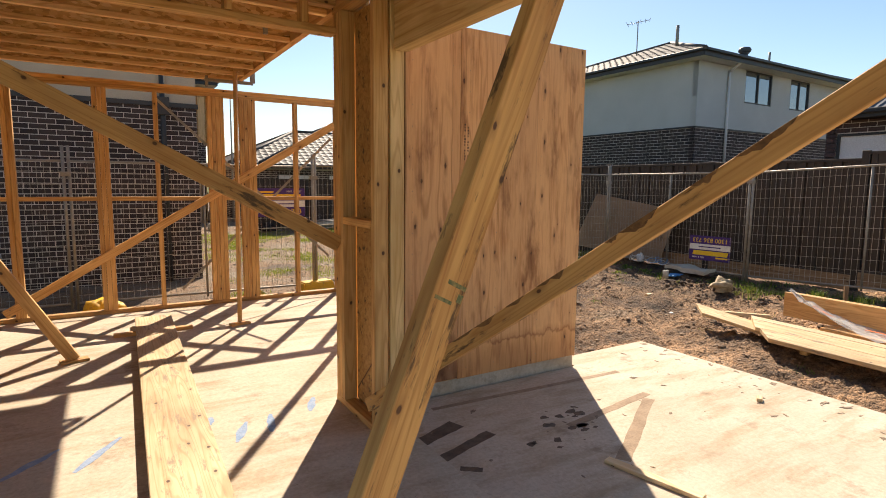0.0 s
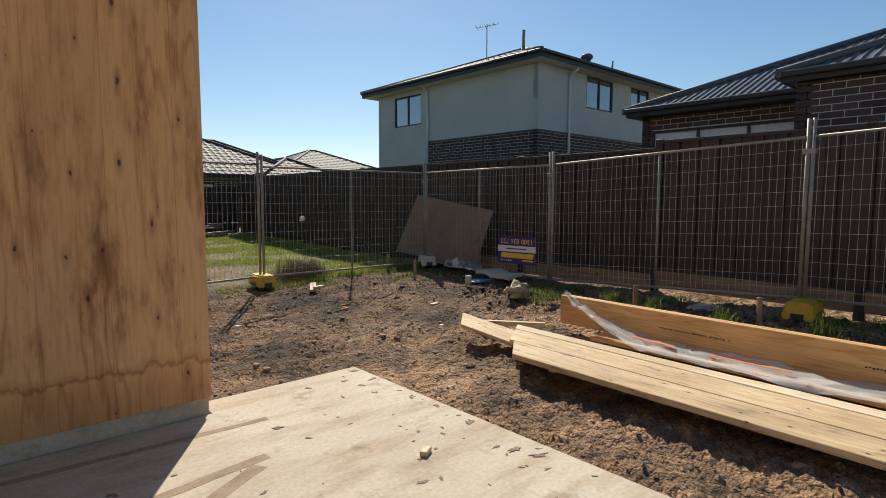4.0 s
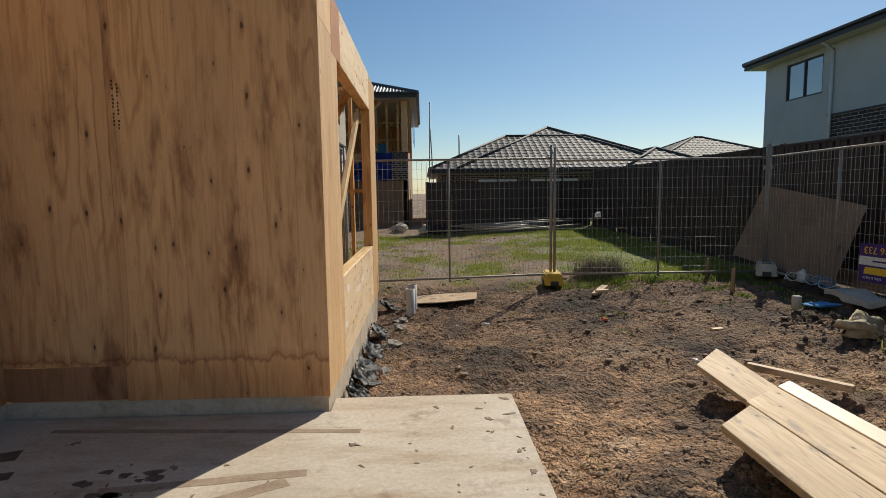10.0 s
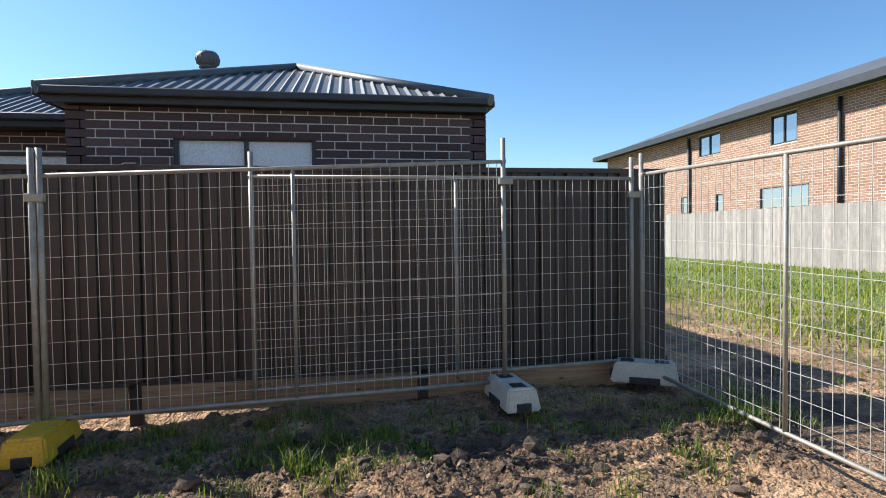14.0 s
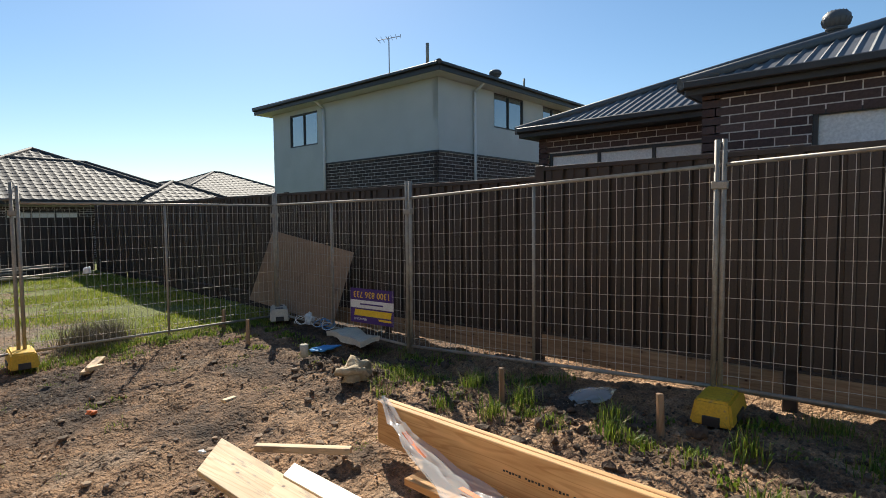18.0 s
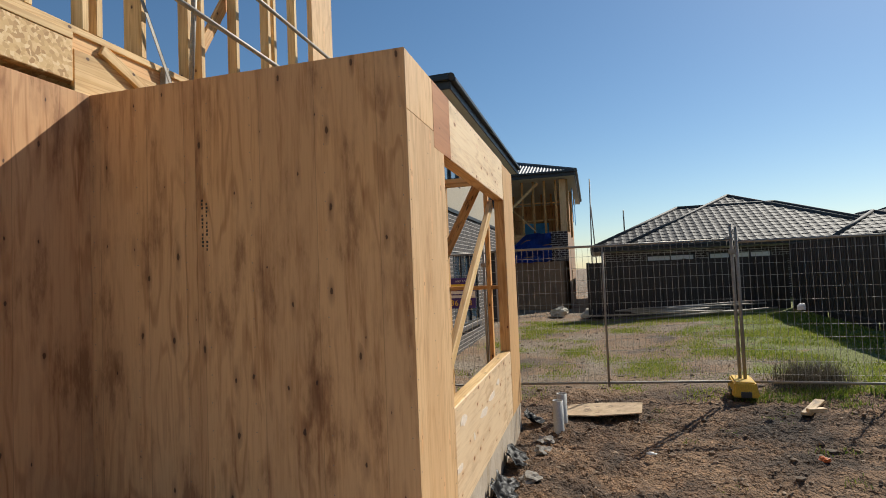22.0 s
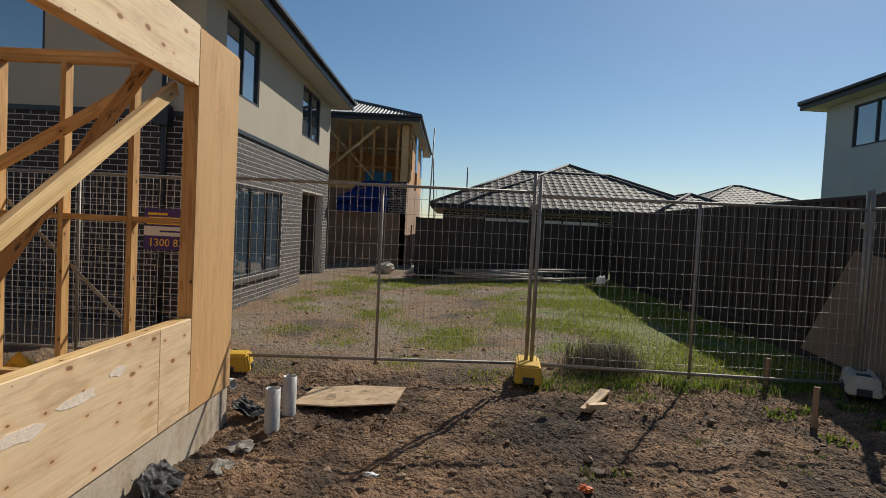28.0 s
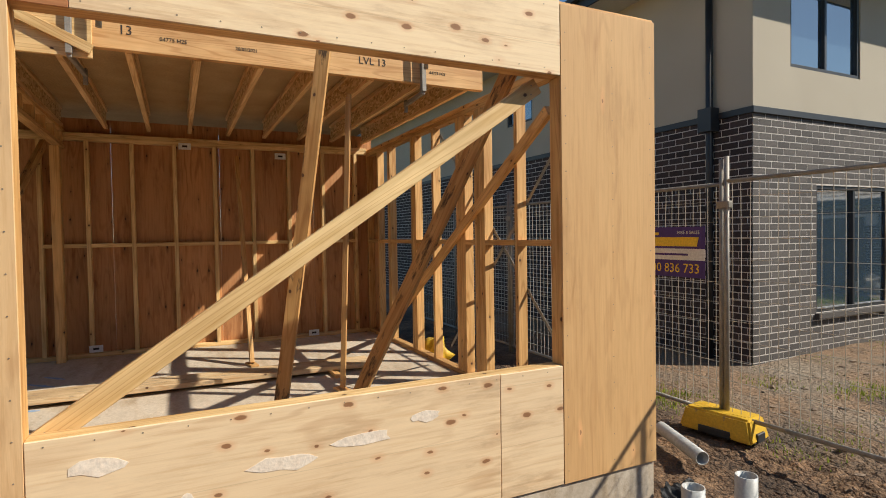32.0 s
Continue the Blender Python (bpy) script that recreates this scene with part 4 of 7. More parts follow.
# ---- temporary fence panels ----
def fence_panel(p, q, z0, z1, label="galvanised temporary fence panel with welded wire mesh", sag=0.0, legs=True):
    """A hired steel panel from post p to post q (plan points)."""
    p, q = Vector((*p, 0)), Vector((*q, 0))
    zp = z0 if isinstance(z0, tuple) else (z0, z0)
    zt = z1 if isinstance(z1, tuple) else (z1, z1)
    t = thing("temporary_fence", label, "temporary fence", ((p.x + q.x) / 2, (p.y + q.y) / 2, zp[0]), "temporary fence panels round the site")

    def at(u, v):
        c = p.lerp(q, u)
        lo, hi = zp[0] + (zp[1] - zp[0]) * u, zt[0] + (zt[1] - zt[0]) * u
        return (c.x, c.y, lo + (hi - lo) * v)

    for u in (0.0225 / (q - p).length, 1 - 0.0225 / (q - p).length):
        a, b = Vector(at(u, -0.02)), Vector(at(u, 1.0))
        rods("end_post", [(a, b + Vector((0, 0, 0.17)))], 0.021, M["galv"], t)
    rods("mid_post", [(at(0.5, 0.0), at(0.5, 0.985))], 0.016, M["galv"], t)
    rods("top_rail", [(at(0.0, 0.985), at(1.0, 0.985))], 0.017, M["galv"], t)
    rods("bottom_rail", [(at(0.0, 0.03), at(1.0, 0.03))], 0.017, M["galv"], t)
    L = (q - p).length
    nrm = Vector((-(q - p).y, (q - p).x, 0)).normalized()
    segs = []
    nv = int(L / 0.075)
    rnd = random.Random(int(L * 1000) + int(p.x * 77) + int(p.y * 31))
    for k in range(1, nv):
        off = [nrm * rnd.uniform(-0.006, 0.006) for _ in range(4)]
        pts = [Vector(at((k + (rnd.uniform(-0.12, 0.12) if rnd.random() < 0.2 else 0)) / nv, v)) + o for v, o in zip((0.04, 0.36, 0.68, 0.98), off)]
        segs += list(zip(pts, pts[1:]))
    for k in range(1, 12):
        v = k / 12
        pts = [Vector(at(u, v + rnd.uniform(-0.004, 0.004))) for u in (0.01, 0.25, 0.5, 0.75, 0.99)]
        segs += list(zip(pts, pts[1:]))
    link_mesh("wire_mesh", prisms(segs, 0.0026, 4), M["wire"], t)
    top = Vector(at(1.0, 0.9))
    stick("coupler", top - Vector((0, 0, 0.03)), top + Vector((0, 0, 0.03)), 0.055, 0.12, M["galv"], t, side=tuple((q - p).normalized()), bevel=0.006)
    return t


FENCE = [((-3.9, 5.3), (-0.62, 5.24), -0.1, 1.88), ((-0.62, 5.24), (2.63, 5.22), (-0.08, 0.0), 1.9), ((2.64, 5.2), (5.92, 4.98), (0.0, 0.02), 1.86),
         ((5.92, 4.97), (5.65, 1.71), (0.05, 0.06), 1.87), ((5.655, 1.7), (5.785, -1.6), (0.06, 0.2), (1.87, 2.03)),
         ((5.79, -1.605), (6.02, -5.12), (0.2, 0.22), (2.03, 2.2)), ((6.06, -3.0), (6.24, -6.42), (0.26, 0.3), (2.06, 2.08)),
         ((6.27, -6.5), (3.0, -6.74), (0.22, 0.08), (2.12, 2.06)), ((-7.2, 5.3), (-3.92, 5.3), -0.1, 1.88)]
for f_ in FENCE:
    fence_panel(*f_)


def fence_foot(x, y, z, turn, mat, label):
    """Moulded fence foot: tapered block, with thin boxes in place of scooped arches and lifting hollows."""
    bm = boxes([(-0.3, 0.3, -0.15, 0.15, 0, 0.18)])
    for v in bm.verts:
        if v.co.z > 0.1:
            v.co.x *= 0.86
            v.co.y *= 0.8
    bmesh.ops.bevel(bm, geom=bm.edges[:], offset=0.018, segments=2, affect="EDGES")
    t = thing("fence_weight", label, "fence weight", (x, y, z), "fence feet under the panels")
    ob = part("block", bm, mat, t)
    ob.matrix_basis = pose(x, y, z, 0, 0, turn)
    # raised pads for the lifting hollows; on concrete feet dark like their shade
    for sx in (-0.15, 0.15):
        o = part("hollow", boxes([(sx - 0.06, sx + 0.06, -0.06, 0.06, 0.179, 0.1825)], 0.001), M["trim_dark"] if mat is M["block"] else mat, t)
        o.matrix_basis = pose(x, y, z, 0, 0, turn)
    # dark boxes paint the shade inside the arches, nothing is cut out
    o = part("arch", boxes([(-0.3025, 0.3025, -0.06, 0.06, 0.0, 0.07)], 0.004), M["trim_dark"], t)
    o.matrix_basis = pose(x, y, z, 0, 0, turn)
    o = part("arch", boxes([(-0.13, 0.13, -0.1525, 0.1525, 0.0, 0.06)], 0.004), M["trim_dark"], t)
    o.matrix_basis = pose(x, y, z, 0, 0, turn)
    return t


for x_, y_, turn_ in ((2.63, 5.2, 84), (-0.62, 5.22, 10), (5.66, -1.66, 4)):
    fence_foot(x_, y_, ground_z(x_, y_) + (0.055 if y_ < 0 else 0.03), turn_, M["yellow"], "muddy yellow plastic fence foot on the soil")
for x_, y_, turn_ in ((5.85, -5.1, 4), (6.1, -6.45, 60), (5.9, 4.9, 60)):
    fence_foot(x_, y_, ground_z(x_, y_) + 0.05, turn_, M["block"], "pale concrete fence foot on the soil")


# ---- brown steel boundary fences ----
def steel_fence(name, p, q, z0, z1, label, posts=2.42):
    p, q = Vector((*p, 0)), Vector((*q, 0))
    L, d = (q - p).length, (q - p).normalized()
    nrm = Vector((-d.y, d.x, 0))
    t = thing(name, label, "fence", ((p.x + q.x) / 2, (p.y + q.y) / 2, z0))
    nb = max(1, round(L / posts))
    prof = [(0, 0), (0.008, 0.038), (0.05, 0.038), (0.058, 0), (0.13, 0), (0.134, 0.014), (0.20, 0.014), (0.204, 0)]
    step = 0.265
    for b in range(nb):
        u0, u1 = L * b / nb, L * (b + 1) / nb
        stick("post", p + d * u0 + Vector((0, 0, z0 - 0.35)), p + d * u0 + Vector((0, 0, z1 + 0.02)), 0.11, 0.05, M["colorbond"], t, side=tuple(nrm), bevel=0.006)
        for k in range(3):
            a0 = u0 + 0.02 + (u1 - u0 - 0.04) * k / 3
            a1 = u0 + 0.02 + (u1 - u0 - 0.04) * (k + 1) / 3
            bm = bmesh.new()
            us = [a0]
            offs = [0.0]
            u = a0
            while u < a1 - 0.05:
                for du, o in prof:
                    if u + du < a1 and u + du > us[-1]:
                        us.append(u + du)
                        offs.append(o)
                u += step
            us.append(a1)
            offs.append(0.0)
            lo = [bm.verts.new(p + d * x + nrm * (o - 0.015) + Vector((0, 0, z0))) for x, o in zip(us, offs)]
            hi = [bm.verts.new(p + d * x + nrm * (o - 0.015) + Vector((0, 0, z1 - 0.02))) for x, o in zip(us, offs)]
            for i in range(len(us) - 1):
                bm.faces.new((lo[i], lo[i + 1], hi[i + 1], hi[i]))
            part("steel_sheet", bm, M["colorbond"], t)
    for z in (z0 + 0.02, z1 - 0.02):
        stick("rail", p + Vector((0, 0, z)), q + Vector((0, 0, z)), 0.05, 0.045, M["colorbond"], t, bevel=0.002)
    return t, nb


for y0_, y1_, x0_, x1_, zb_, zt_ in ((15.6, 0.42, 6.5, 6.44, 0.23, 2.06), (0.42, -6.85, 6.44, 6.4, 0.29, 2.16)):
    side_fence, nb_ = steel_fence("side_fence", (x0_, y0_), (x1_, y1_), zb_, zt_, "dark brown steel sheet boundary fence on timber plinths")
    for b_3 in range(nb_):
        ya, yb = y0_ + (y1_ - y0_) * b_3 / nb_, y0_ + (y1_ - y0_) * (b_3 + 1) / nb_
        if ya < 7:
            stick("plinth_board", (x0_ - 0.03, ya - 0.05, zb_ - 0.1), (x1_ - 0.03, yb + 0.05, zb_ - 0.1), 0.04, 0.24, M["sleeper"], side_fence, "weathered treated pine plinth board")
        else:
            # added strip, no plinth known here: dark like the shaded fence foot
            stick("plinth_sheet", (x0_ - 0.03, ya, zb_ - 0.12), (x1_ - 0.03, yb, zb_ - 0.12), 0.03, 0.3, M["colorbond"], side_fence, "dark strip added for the shaded foot of the fence")
steel_fence("rear_fence", (0.75, 15.55), (6.45, 15.7), 0.0, 1.72, "dark brown steel sheet rear boundary fence")


# ---- masonry, roofs and houses ----
BRICKS = {}


def brick_mesh(bl, bh, bd, mat):
    key = (round(bl, 3), round(bh, 3), mat.name)
    if key not in BRICKS:
        bm = boxes([(-bl / 2, bl / 2, -bd / 2, bd / 2, -bh / 2, bh / 2)])
        me = bpy.data.meshes.new("brick")
        bm.to_mesh(me)
        bm.free()
        BRICKS[key] = me
    return BRICKS[key]


def brick_wall(parent, o, d, length, z0, z1, mat, holes=(), bl=0.24, course=0.086, near=None, thick=0.2):
    """Brickwork on the outside of a wall from o along d (plan): mortar backing, bricks 2 mm proud. near: (u0, u1, z0, z1) whose bricks are single parts."""
    o, d = Vector((*o, 0)), Vector((*d, 0)).normalized()
    nrm = Vector((d.y, -d.x, 0))
    ang = math.atan2(d.y, d.x)
    us = sorted({0.0, length, *(h[0] for h in holes), *(h[1] for h in holes)})
    zs = sorted({z0, z1, *(h[2] for h in holes), *(h[3] for h in holes)})
    cells = []
    for a, b in zip(us, us[1:]):
        for c, e in zip(zs, zs[1:]):
            if not any(h[0] <= a and b <= h[1] and h[2] <= c and e <= h[3] for h in holes):
                cells.append((a, b, -thick, 0.0, c, e))
    bm = solid([(a, b, 0.0, thick, c, e) for a, b, _, _, c, e in cells])
    ob = part("wall", bm, M["mortar"], parent, "mortar bedded brick wall")
    wm = Matrix.Translation(o) @ Matrix.Rotation(ang, 4, "Z")
    ob.matrix_basis = wm
    V, F, single = [], [], 0
    joint = 0.0125
    r = 0
    z = z0
    while z + 0.02 < z1:
        u = -bl / 2 if r % 2 else 0.0
        while u < length:
            a, b = max(u, 0.0), min(u + bl - joint, length)
            c, e = z, min(z + course - joint, z1)
            for h in holes:
                if h[2] < (c + e) / 2 < h[3]:
                    if h[0] <= a < h[1]:
                        a = h[1]
                    if h[0] < b <= h[1]:
                        b = h[0]
                    if a < h[0] and b > h[1]:
                        b = h[0]
            if b - a > 0.03:
                if near and near[0] <= (a + b) / 2 <= near[1] and near[2] <= z <= near[3] and single < 300:
                    me = brick_mesh(b - a, e - c, 0.02, mat)
                    k = link_mesh("brick", me, mat, ob)
                    k.matrix_basis = wm @ Matrix.Translation(((a + b) / 2, 0.0078 + random.uniform(-0.001, 0.001), (c + e) / 2))
                    single += 1
                else:
                    n = len(V)
                    y0, y1 = -0.0022 + random.uniform(-0.001, 0.001), 0.01
                    V += [(a, y0, c), (b, y0, c), (b, y0, e), (a, y0, e), (a, y1, c), (b, y1, c), (b, y1, e), (a, y1, e)]
                    F += [(n, n + 1, n + 2, n + 3), (n + 3, n + 2, n + 6, n + 7), (n, n + 4, n + 5, n + 1), (n + 1, n + 5, n + 6, n + 2), (n + 4, n, n + 3, n + 7)]
            u += bl
        z += course
        r += 1
    if V:
        me = bpy.data.meshes.new("bricks")
        me.from_pydata(V, [], F)
        k = tagged(link_mesh("bricks", me, mat, ob), kind="stuff")
        k.matrix_basis = wm
    return ob


def hip_roof(parent, x0, x1, y0, y1, ze, pitch, kind, name="roof"):
    """Hipped roof over a plan rectangle, one part a face: 'tile' in lapped courses of rolled tiles, 'metal' in ribbed sheet."""
    tp = math.tan(math.radians(pitch))
    half = min(x1 - x0, y1 - y0) / 2
    sides = [((x0, y0), (1, 0), x1 - x0), ((x1, y0), (0, 1), y1 - y0), ((x1, y1), (-1, 0), x1 - x0), ((x0, y1), (0, -1), y1 - y0)]
    for (ox, oy), (dx, dy), L in sides:
        inx, iny = -dy, dx
        V, F = [], []
        if kind == "tile":
            rise, du = 0.32, 0.075
            rows = int(half / rise) + 1
        else:
            rise, du = half, 0.0375
            rows = 1
        if kind != "tile":
            rows, n = 0, int(L / 0.034)
            for k in range(n + 1):
                u = L * k / n
                w = min(u, L - u, half)
                rib = 0.03 if k % 4 == 3 else 0.0
                V += [(ox + dx * u, oy + dy * u, ze + rib), (ox + dx * u + inx * w, oy + dy * u + iny * w, ze + w * tp + rib)]
                if k:
                    F.append((2 * k - 2, 2 * k, 2 * k + 1, 2 * k - 1))
        for r in range(rows):
            w0, w1 = r * rise, min((r + 1) * rise, half)
            if w1 <= w0:
                break
            n = int(L / du) + 1
            row = []
            for w, lift in ((w0, 0.0), (w0, 0.022 if kind == "tile" else 0.0), (w1, 0.004)):
                pts = []
                for k in range(n + 1):
                    u = min(max(k * du, w), L - w)
                    if kind == "tile":
                        wave = 0.028 * (1 - abs(math.sin(math.pi * k / 4))) + lift
                    else:
                        wave = (0.0, 0.0, 0.022, 0.022)[k % 4]
                    pts.append((ox + dx * u + inx * w, oy + dy * u + iny * w, ze + w * tp + wave))
                row.append(pts)
            for lo, hi in ((row[0], row[1]), (row[1], row[2])) if kind == "tile" else ((row[0], row[2]),):
                b = len(V)
                V += lo + hi
                m = len(lo)
                for k in range(m - 1):
                    if lo[k][:2] != lo[k + 1][:2] or hi[k][:2] != hi[k + 1][:2]:
                        F.append((b + k, b + k + 1, b + m + k + 1, b + m + k))
        me = bpy.data.meshes.new("roof_face")
        me.from_pydata(V, [], F)
        link_mesh("roof_face", me, M["roof_tile" if kind == "tile" else "roof_metal"], parent)
    a = half
    cap = [((x0, y0), (x0 + a, y0 + a)), ((x1, y0), (x1 - a, y0 + a)), ((x1, y1), (x1 - a, y1 - a)), ((x0, y1), (x0 + a, y1 - a))]
    mat = M["roof_tile" if kind == "tile" else "roof_metal"]
    for p, q in cap:
        rods("hip_cap", [((*p, ze + 0.03), (*q, ze + a * tp + 0.03))], 0.07, mat, parent, n=8)
    if x1 - x0 > y1 - y0:
        e = ((x0 + a, y0 + a), (x1 - a, y0 + a))
    else:
        e = ((x0 + a, y0 + a), (x0 + a, y1 - a))
    if (Vector(e[0]) - Vector(e[1])).length > 0.05:
        rods("ridge_cap", [((*e[0], ze + a * tp + 0.03), (*e[1], ze + a * tp + 0.03))], 0.07, mat, parent, n=8)


def eaves(parent, x0, x1, y0, y1, ze, under="soffit", fascia="trim_dark", h=0.2):
    """Fascia with gutter round the roof edge, and soffit sheets behind it."""
    slabbox("soffit", (x0 + 0.02, x1 - 0.02, y0 + 0.02, y1 - 0.02, ze - h + 0.01, ze - h + 0.03), M[under], parent)
    for a, b in (((x0, y0), (x1, y0)), ((x1, y0), (x1, y1)), ((x1, y1), (x0, y1)), ((x0, y1), (x0, y0))):
        stick("fascia", (*a, ze - h / 2), (*b, ze - h / 2), 0.03, h, M[fascia], parent)
        dx, dy = (b[0] - a[0]), (b[1] - a[1])
        L = math.hypot(dx, dy)
        nx, ny = dy / L * 0.06, -dx / L * 0.06
        stick("gutter", (a[0] + nx, a[1] + ny, ze - 0.02), (b[0] + nx, b[1] + ny, ze - 0.02), 0.1, 0.085, M[fascia], parent, bevel=0.012)


def window(parent, o, d, u0, u1, z0, z1, lights=2, inset=0.05, frame_mat="trim_dark", blind=False, rows=1):
    """Framed window set into a wall from o along d: frame members, panes and sill, under one part."""
    o, d = Vector((*o, 0)), Vector((*d, 0)).normalized()
    nin = Vector((-d.y, d.x, 0))

    def pt(u, z, k=inset):
        return o + d * u + nin * k + Vector((0, 0, z))

    w = slabwin = part("window", boxes([(0, u1 - u0 - 0.02, 0, 0.02, 0, z1 - z0 - 0.02)]), M["trim_dark"], parent)
    w.matrix_basis = Matrix.Translation(pt(u0 + 0.01, z0 + 0.01, inset + 0.07)) @ Matrix.Rotation(math.atan2(d.y, d.x), 4, "Z")
    fm = M[frame_mat]
    t = 0.05
    stick("frame", pt(u0, z0 + t / 2), pt(u1, z0 + t / 2), t, 0.07, fm, w, side=tuple(nin))
    stick("frame", pt(u0, z1 - t / 2), pt(u1, z1 - t / 2), t, 0.07, fm, w, side=tuple(nin))
    for k in range(lights + 1):
        u = u0 + t / 2 + (u1 - u0 - t) * k / lights
        stick("frame", pt(u, z0 + t), pt(u, z1 - t), t, 0.068, fm, w, side=tuple(nin))
    for r in range(1, rows):
        z = z0 + (z1 - z0) * r / rows
        stick("frame", pt(u0 + t, z), pt(u1 - t, z), 0.04, 0.064, fm, w, side=tuple(nin))
    for k in range(lights):
        a = u0 + t + (u1 - u0 - t) * k / lights
        b = a + (u1 - u0 - t) / lights - t
        g = part("pane", boxes([(0, b - a, 0, 0.006, 0, z1 - z0 - 2 * t)]), M["blind"] if blind else M["glass"], w)
        g.matrix_basis = Matrix.Translation(pt(a, z0 + t, inset + 0.01)) @ Matrix.Rotation(math.atan2(d.y, d.x), 4, "Z")
    return w


def downpipe(parent, x, y, z0, z1, mat, off=(0, 0)):
    rods("downpipe", [((x, y, z0), (x, y, z1)), ((x, y, z1 - 0.02), (x + off[0], y + off[1], z1 + 0.2))], 0.045, M[mat], parent, n=8)


def vent_cap(parent, x, y, z, r=0.16, mat="roof_metal"):
    """Spinning roof ventilator at rest: neck, storm collar, ribbed globe and cap."""
    lathe("vent_neck", [(r * 0.72, -0.5), (r * 0.72, 0.13)], (x, y, z), M[mat], parent)
    lathe("vent_collar", [(r * 0.72, 0.1), (r * 1.0, 0.11), (r * 1.0, 0.13), (r * 0.7, 0.15)], (x, y, z), M[mat], parent)
    lathe("vent_globe", [(r * 0.8, 0.13), (r * 1.2, 0.17), (r * 1.34, 0.23), (r * 1.26, 0.29), (r * 0.9, 0.33), (r * 0.3, 0.35), (0.01, 0.352)], (x, y, z), M[mat], parent, n=24)
    for k in range(16):
        a = 2 * math.pi * k / 16
        ca, sa = math.cos(a), math.sin(a)
        rods("vane", [((x + ca * r * u, y + sa * r * u, z + h), (x + ca * r * v, y + sa * r * v, z + g)) for (u, h), (v, g) in zip(((0.82, 0.135), (1.22, 0.17), (1.36, 0.23)), ((1.22, 0.17), (1.36, 0.23), (0.92, 0.333)))], 0.006, M[mat], parent, n=4)


def rendered_wall(parent, o, d, length, z0, z1, mat, holes=(), thick=0.2, label=""):
    o, d = Vector((*o, 0)), Vector((*d, 0)).normalized()
    us = sorted({0.0, length, *(h[0] for h in holes), *(h[1] for h in holes)})
    zs = sorted({z0, z1, *(h[2] for h in holes), *(h[3] for h in holes)})
    cells = [(a, b, 0.0, thick, c, e) for a, b in zip(us, us[1:]) for c, e in zip(zs, zs[1:])
             if not any(h[0] <= a and b <= h[1] and h[2] <= c and e <= h[3] for h in holes)]
    ob = part("wall", solid(cells), M[mat], parent, label)
    ob.matrix_basis = Matrix.Translation(o) @ Matrix.Rotation(math.atan2(d.y, d.x), 4, "Z")
    return ob


# two-storey rendered house beyond the side fence
h2 = thing("house", "two-storey grey rendered house with dark brick base and tiled roof", "house", (16, 12, 0))
hw = [(16.35 - 15.22, 16.35 - 13.5, 4.26, 5.45)]
rendered_wall(h2, (12.9, 16.35), (0, -1), 8.596, 3.53, 5.62, "render", hw)
rendered_wall(h2, (12.9, 16.35), (0, -1), 3.15, 0.0, 3.53, "render")
brick_wall(h2, (12.9, 13.2), (0, -1), 5.444, 0.9, 3.53, M["brick_dark"], bl=0.3, course=0.104, near=(0, 5.45, 2.2, 3.5))
rendered_wall(h2, (12.9, 7.75), (1, 0), 10.5, 3.53, 5.62, "render", [(2.65, 4.35, 4.5, 5.6), (5.6, 7.0, 4.5, 5.6)])
brick_wall(h2, (12.9, 7.75), (1, 0), 10.5, 0.9, 3.53, M["brick_dark"], bl=0.3, course=0.104)
slabbox("band", (12.87, 12.905, 7.72, 13.2, 3.5, 3.56), M["trim_dark"], h2)
slabbox("band", (12.87, 23.4, 7.72, 7.755, 3.5, 3.56), M["trim_dark"], h2)
window(h2, (12.9, 16.35), (0, -1), 1.13, 2.85, 4.26, 5.45)
window(h2, (12.9, 7.75), (1, 0), 2.65, 4.35, 4.5, 5.6)
window(h2, (12.9, 7.75), (1, 0), 5.6, 7.0, 4.5, 5.6)
eaves(h2, 12.4, 23.9, 7.25, 16.85, 5.82)
hip_roof(h2, 12.35, 23.95, 7.2, 16.9, 5.8, 20, "tile")
downpipe(h2, 12.84, 13.05, 2.0, 5.45, "pipe_white", (-0.35, 0))
downpipe(h2, 14.5, 7.69, 2.0, 5.45, "pipe_white", (0, -0.35))
vent_cap(h2, 16.8, 8.6, 6.35)
rods("flue", [((15.2, 10.3, 6.8), (15.2, 10.3, 7.6))], 0.06, M["galv"], h2)
rods("flue", [((19.2, 9.0, 6.3), (19.2, 9.0, 6.9))], 0.04, M["galv"], h2)
ant = thing("antenna", "galvanised television antenna on the tiled roof", "antenna", (14.9, 11.9, 7.2))
rods("mast", [((14.9, 11.9, 6.6), (14.9, 11.9, 8.1))], 0.02, M["galv"], ant)
rods("boom", [((14.7, 12.25, 8.0), (15.1, 11.5, 8.08))], 0.012, M["galv"], ant)
for k_ in range(6):
    c_0 = Vector((14.7, 12.25, 8.0)).lerp(Vector((15.1, 11.5, 8.08)), k_ / 5)
    rods("element", [(c_0 + Vector((-0.2 + 0.02 * k_, -0.1, 0.03)), c_0 + Vector((0.2 - 0.02 * k_, 0.1, -0.03)))], 0.008, M["galv"], ant)

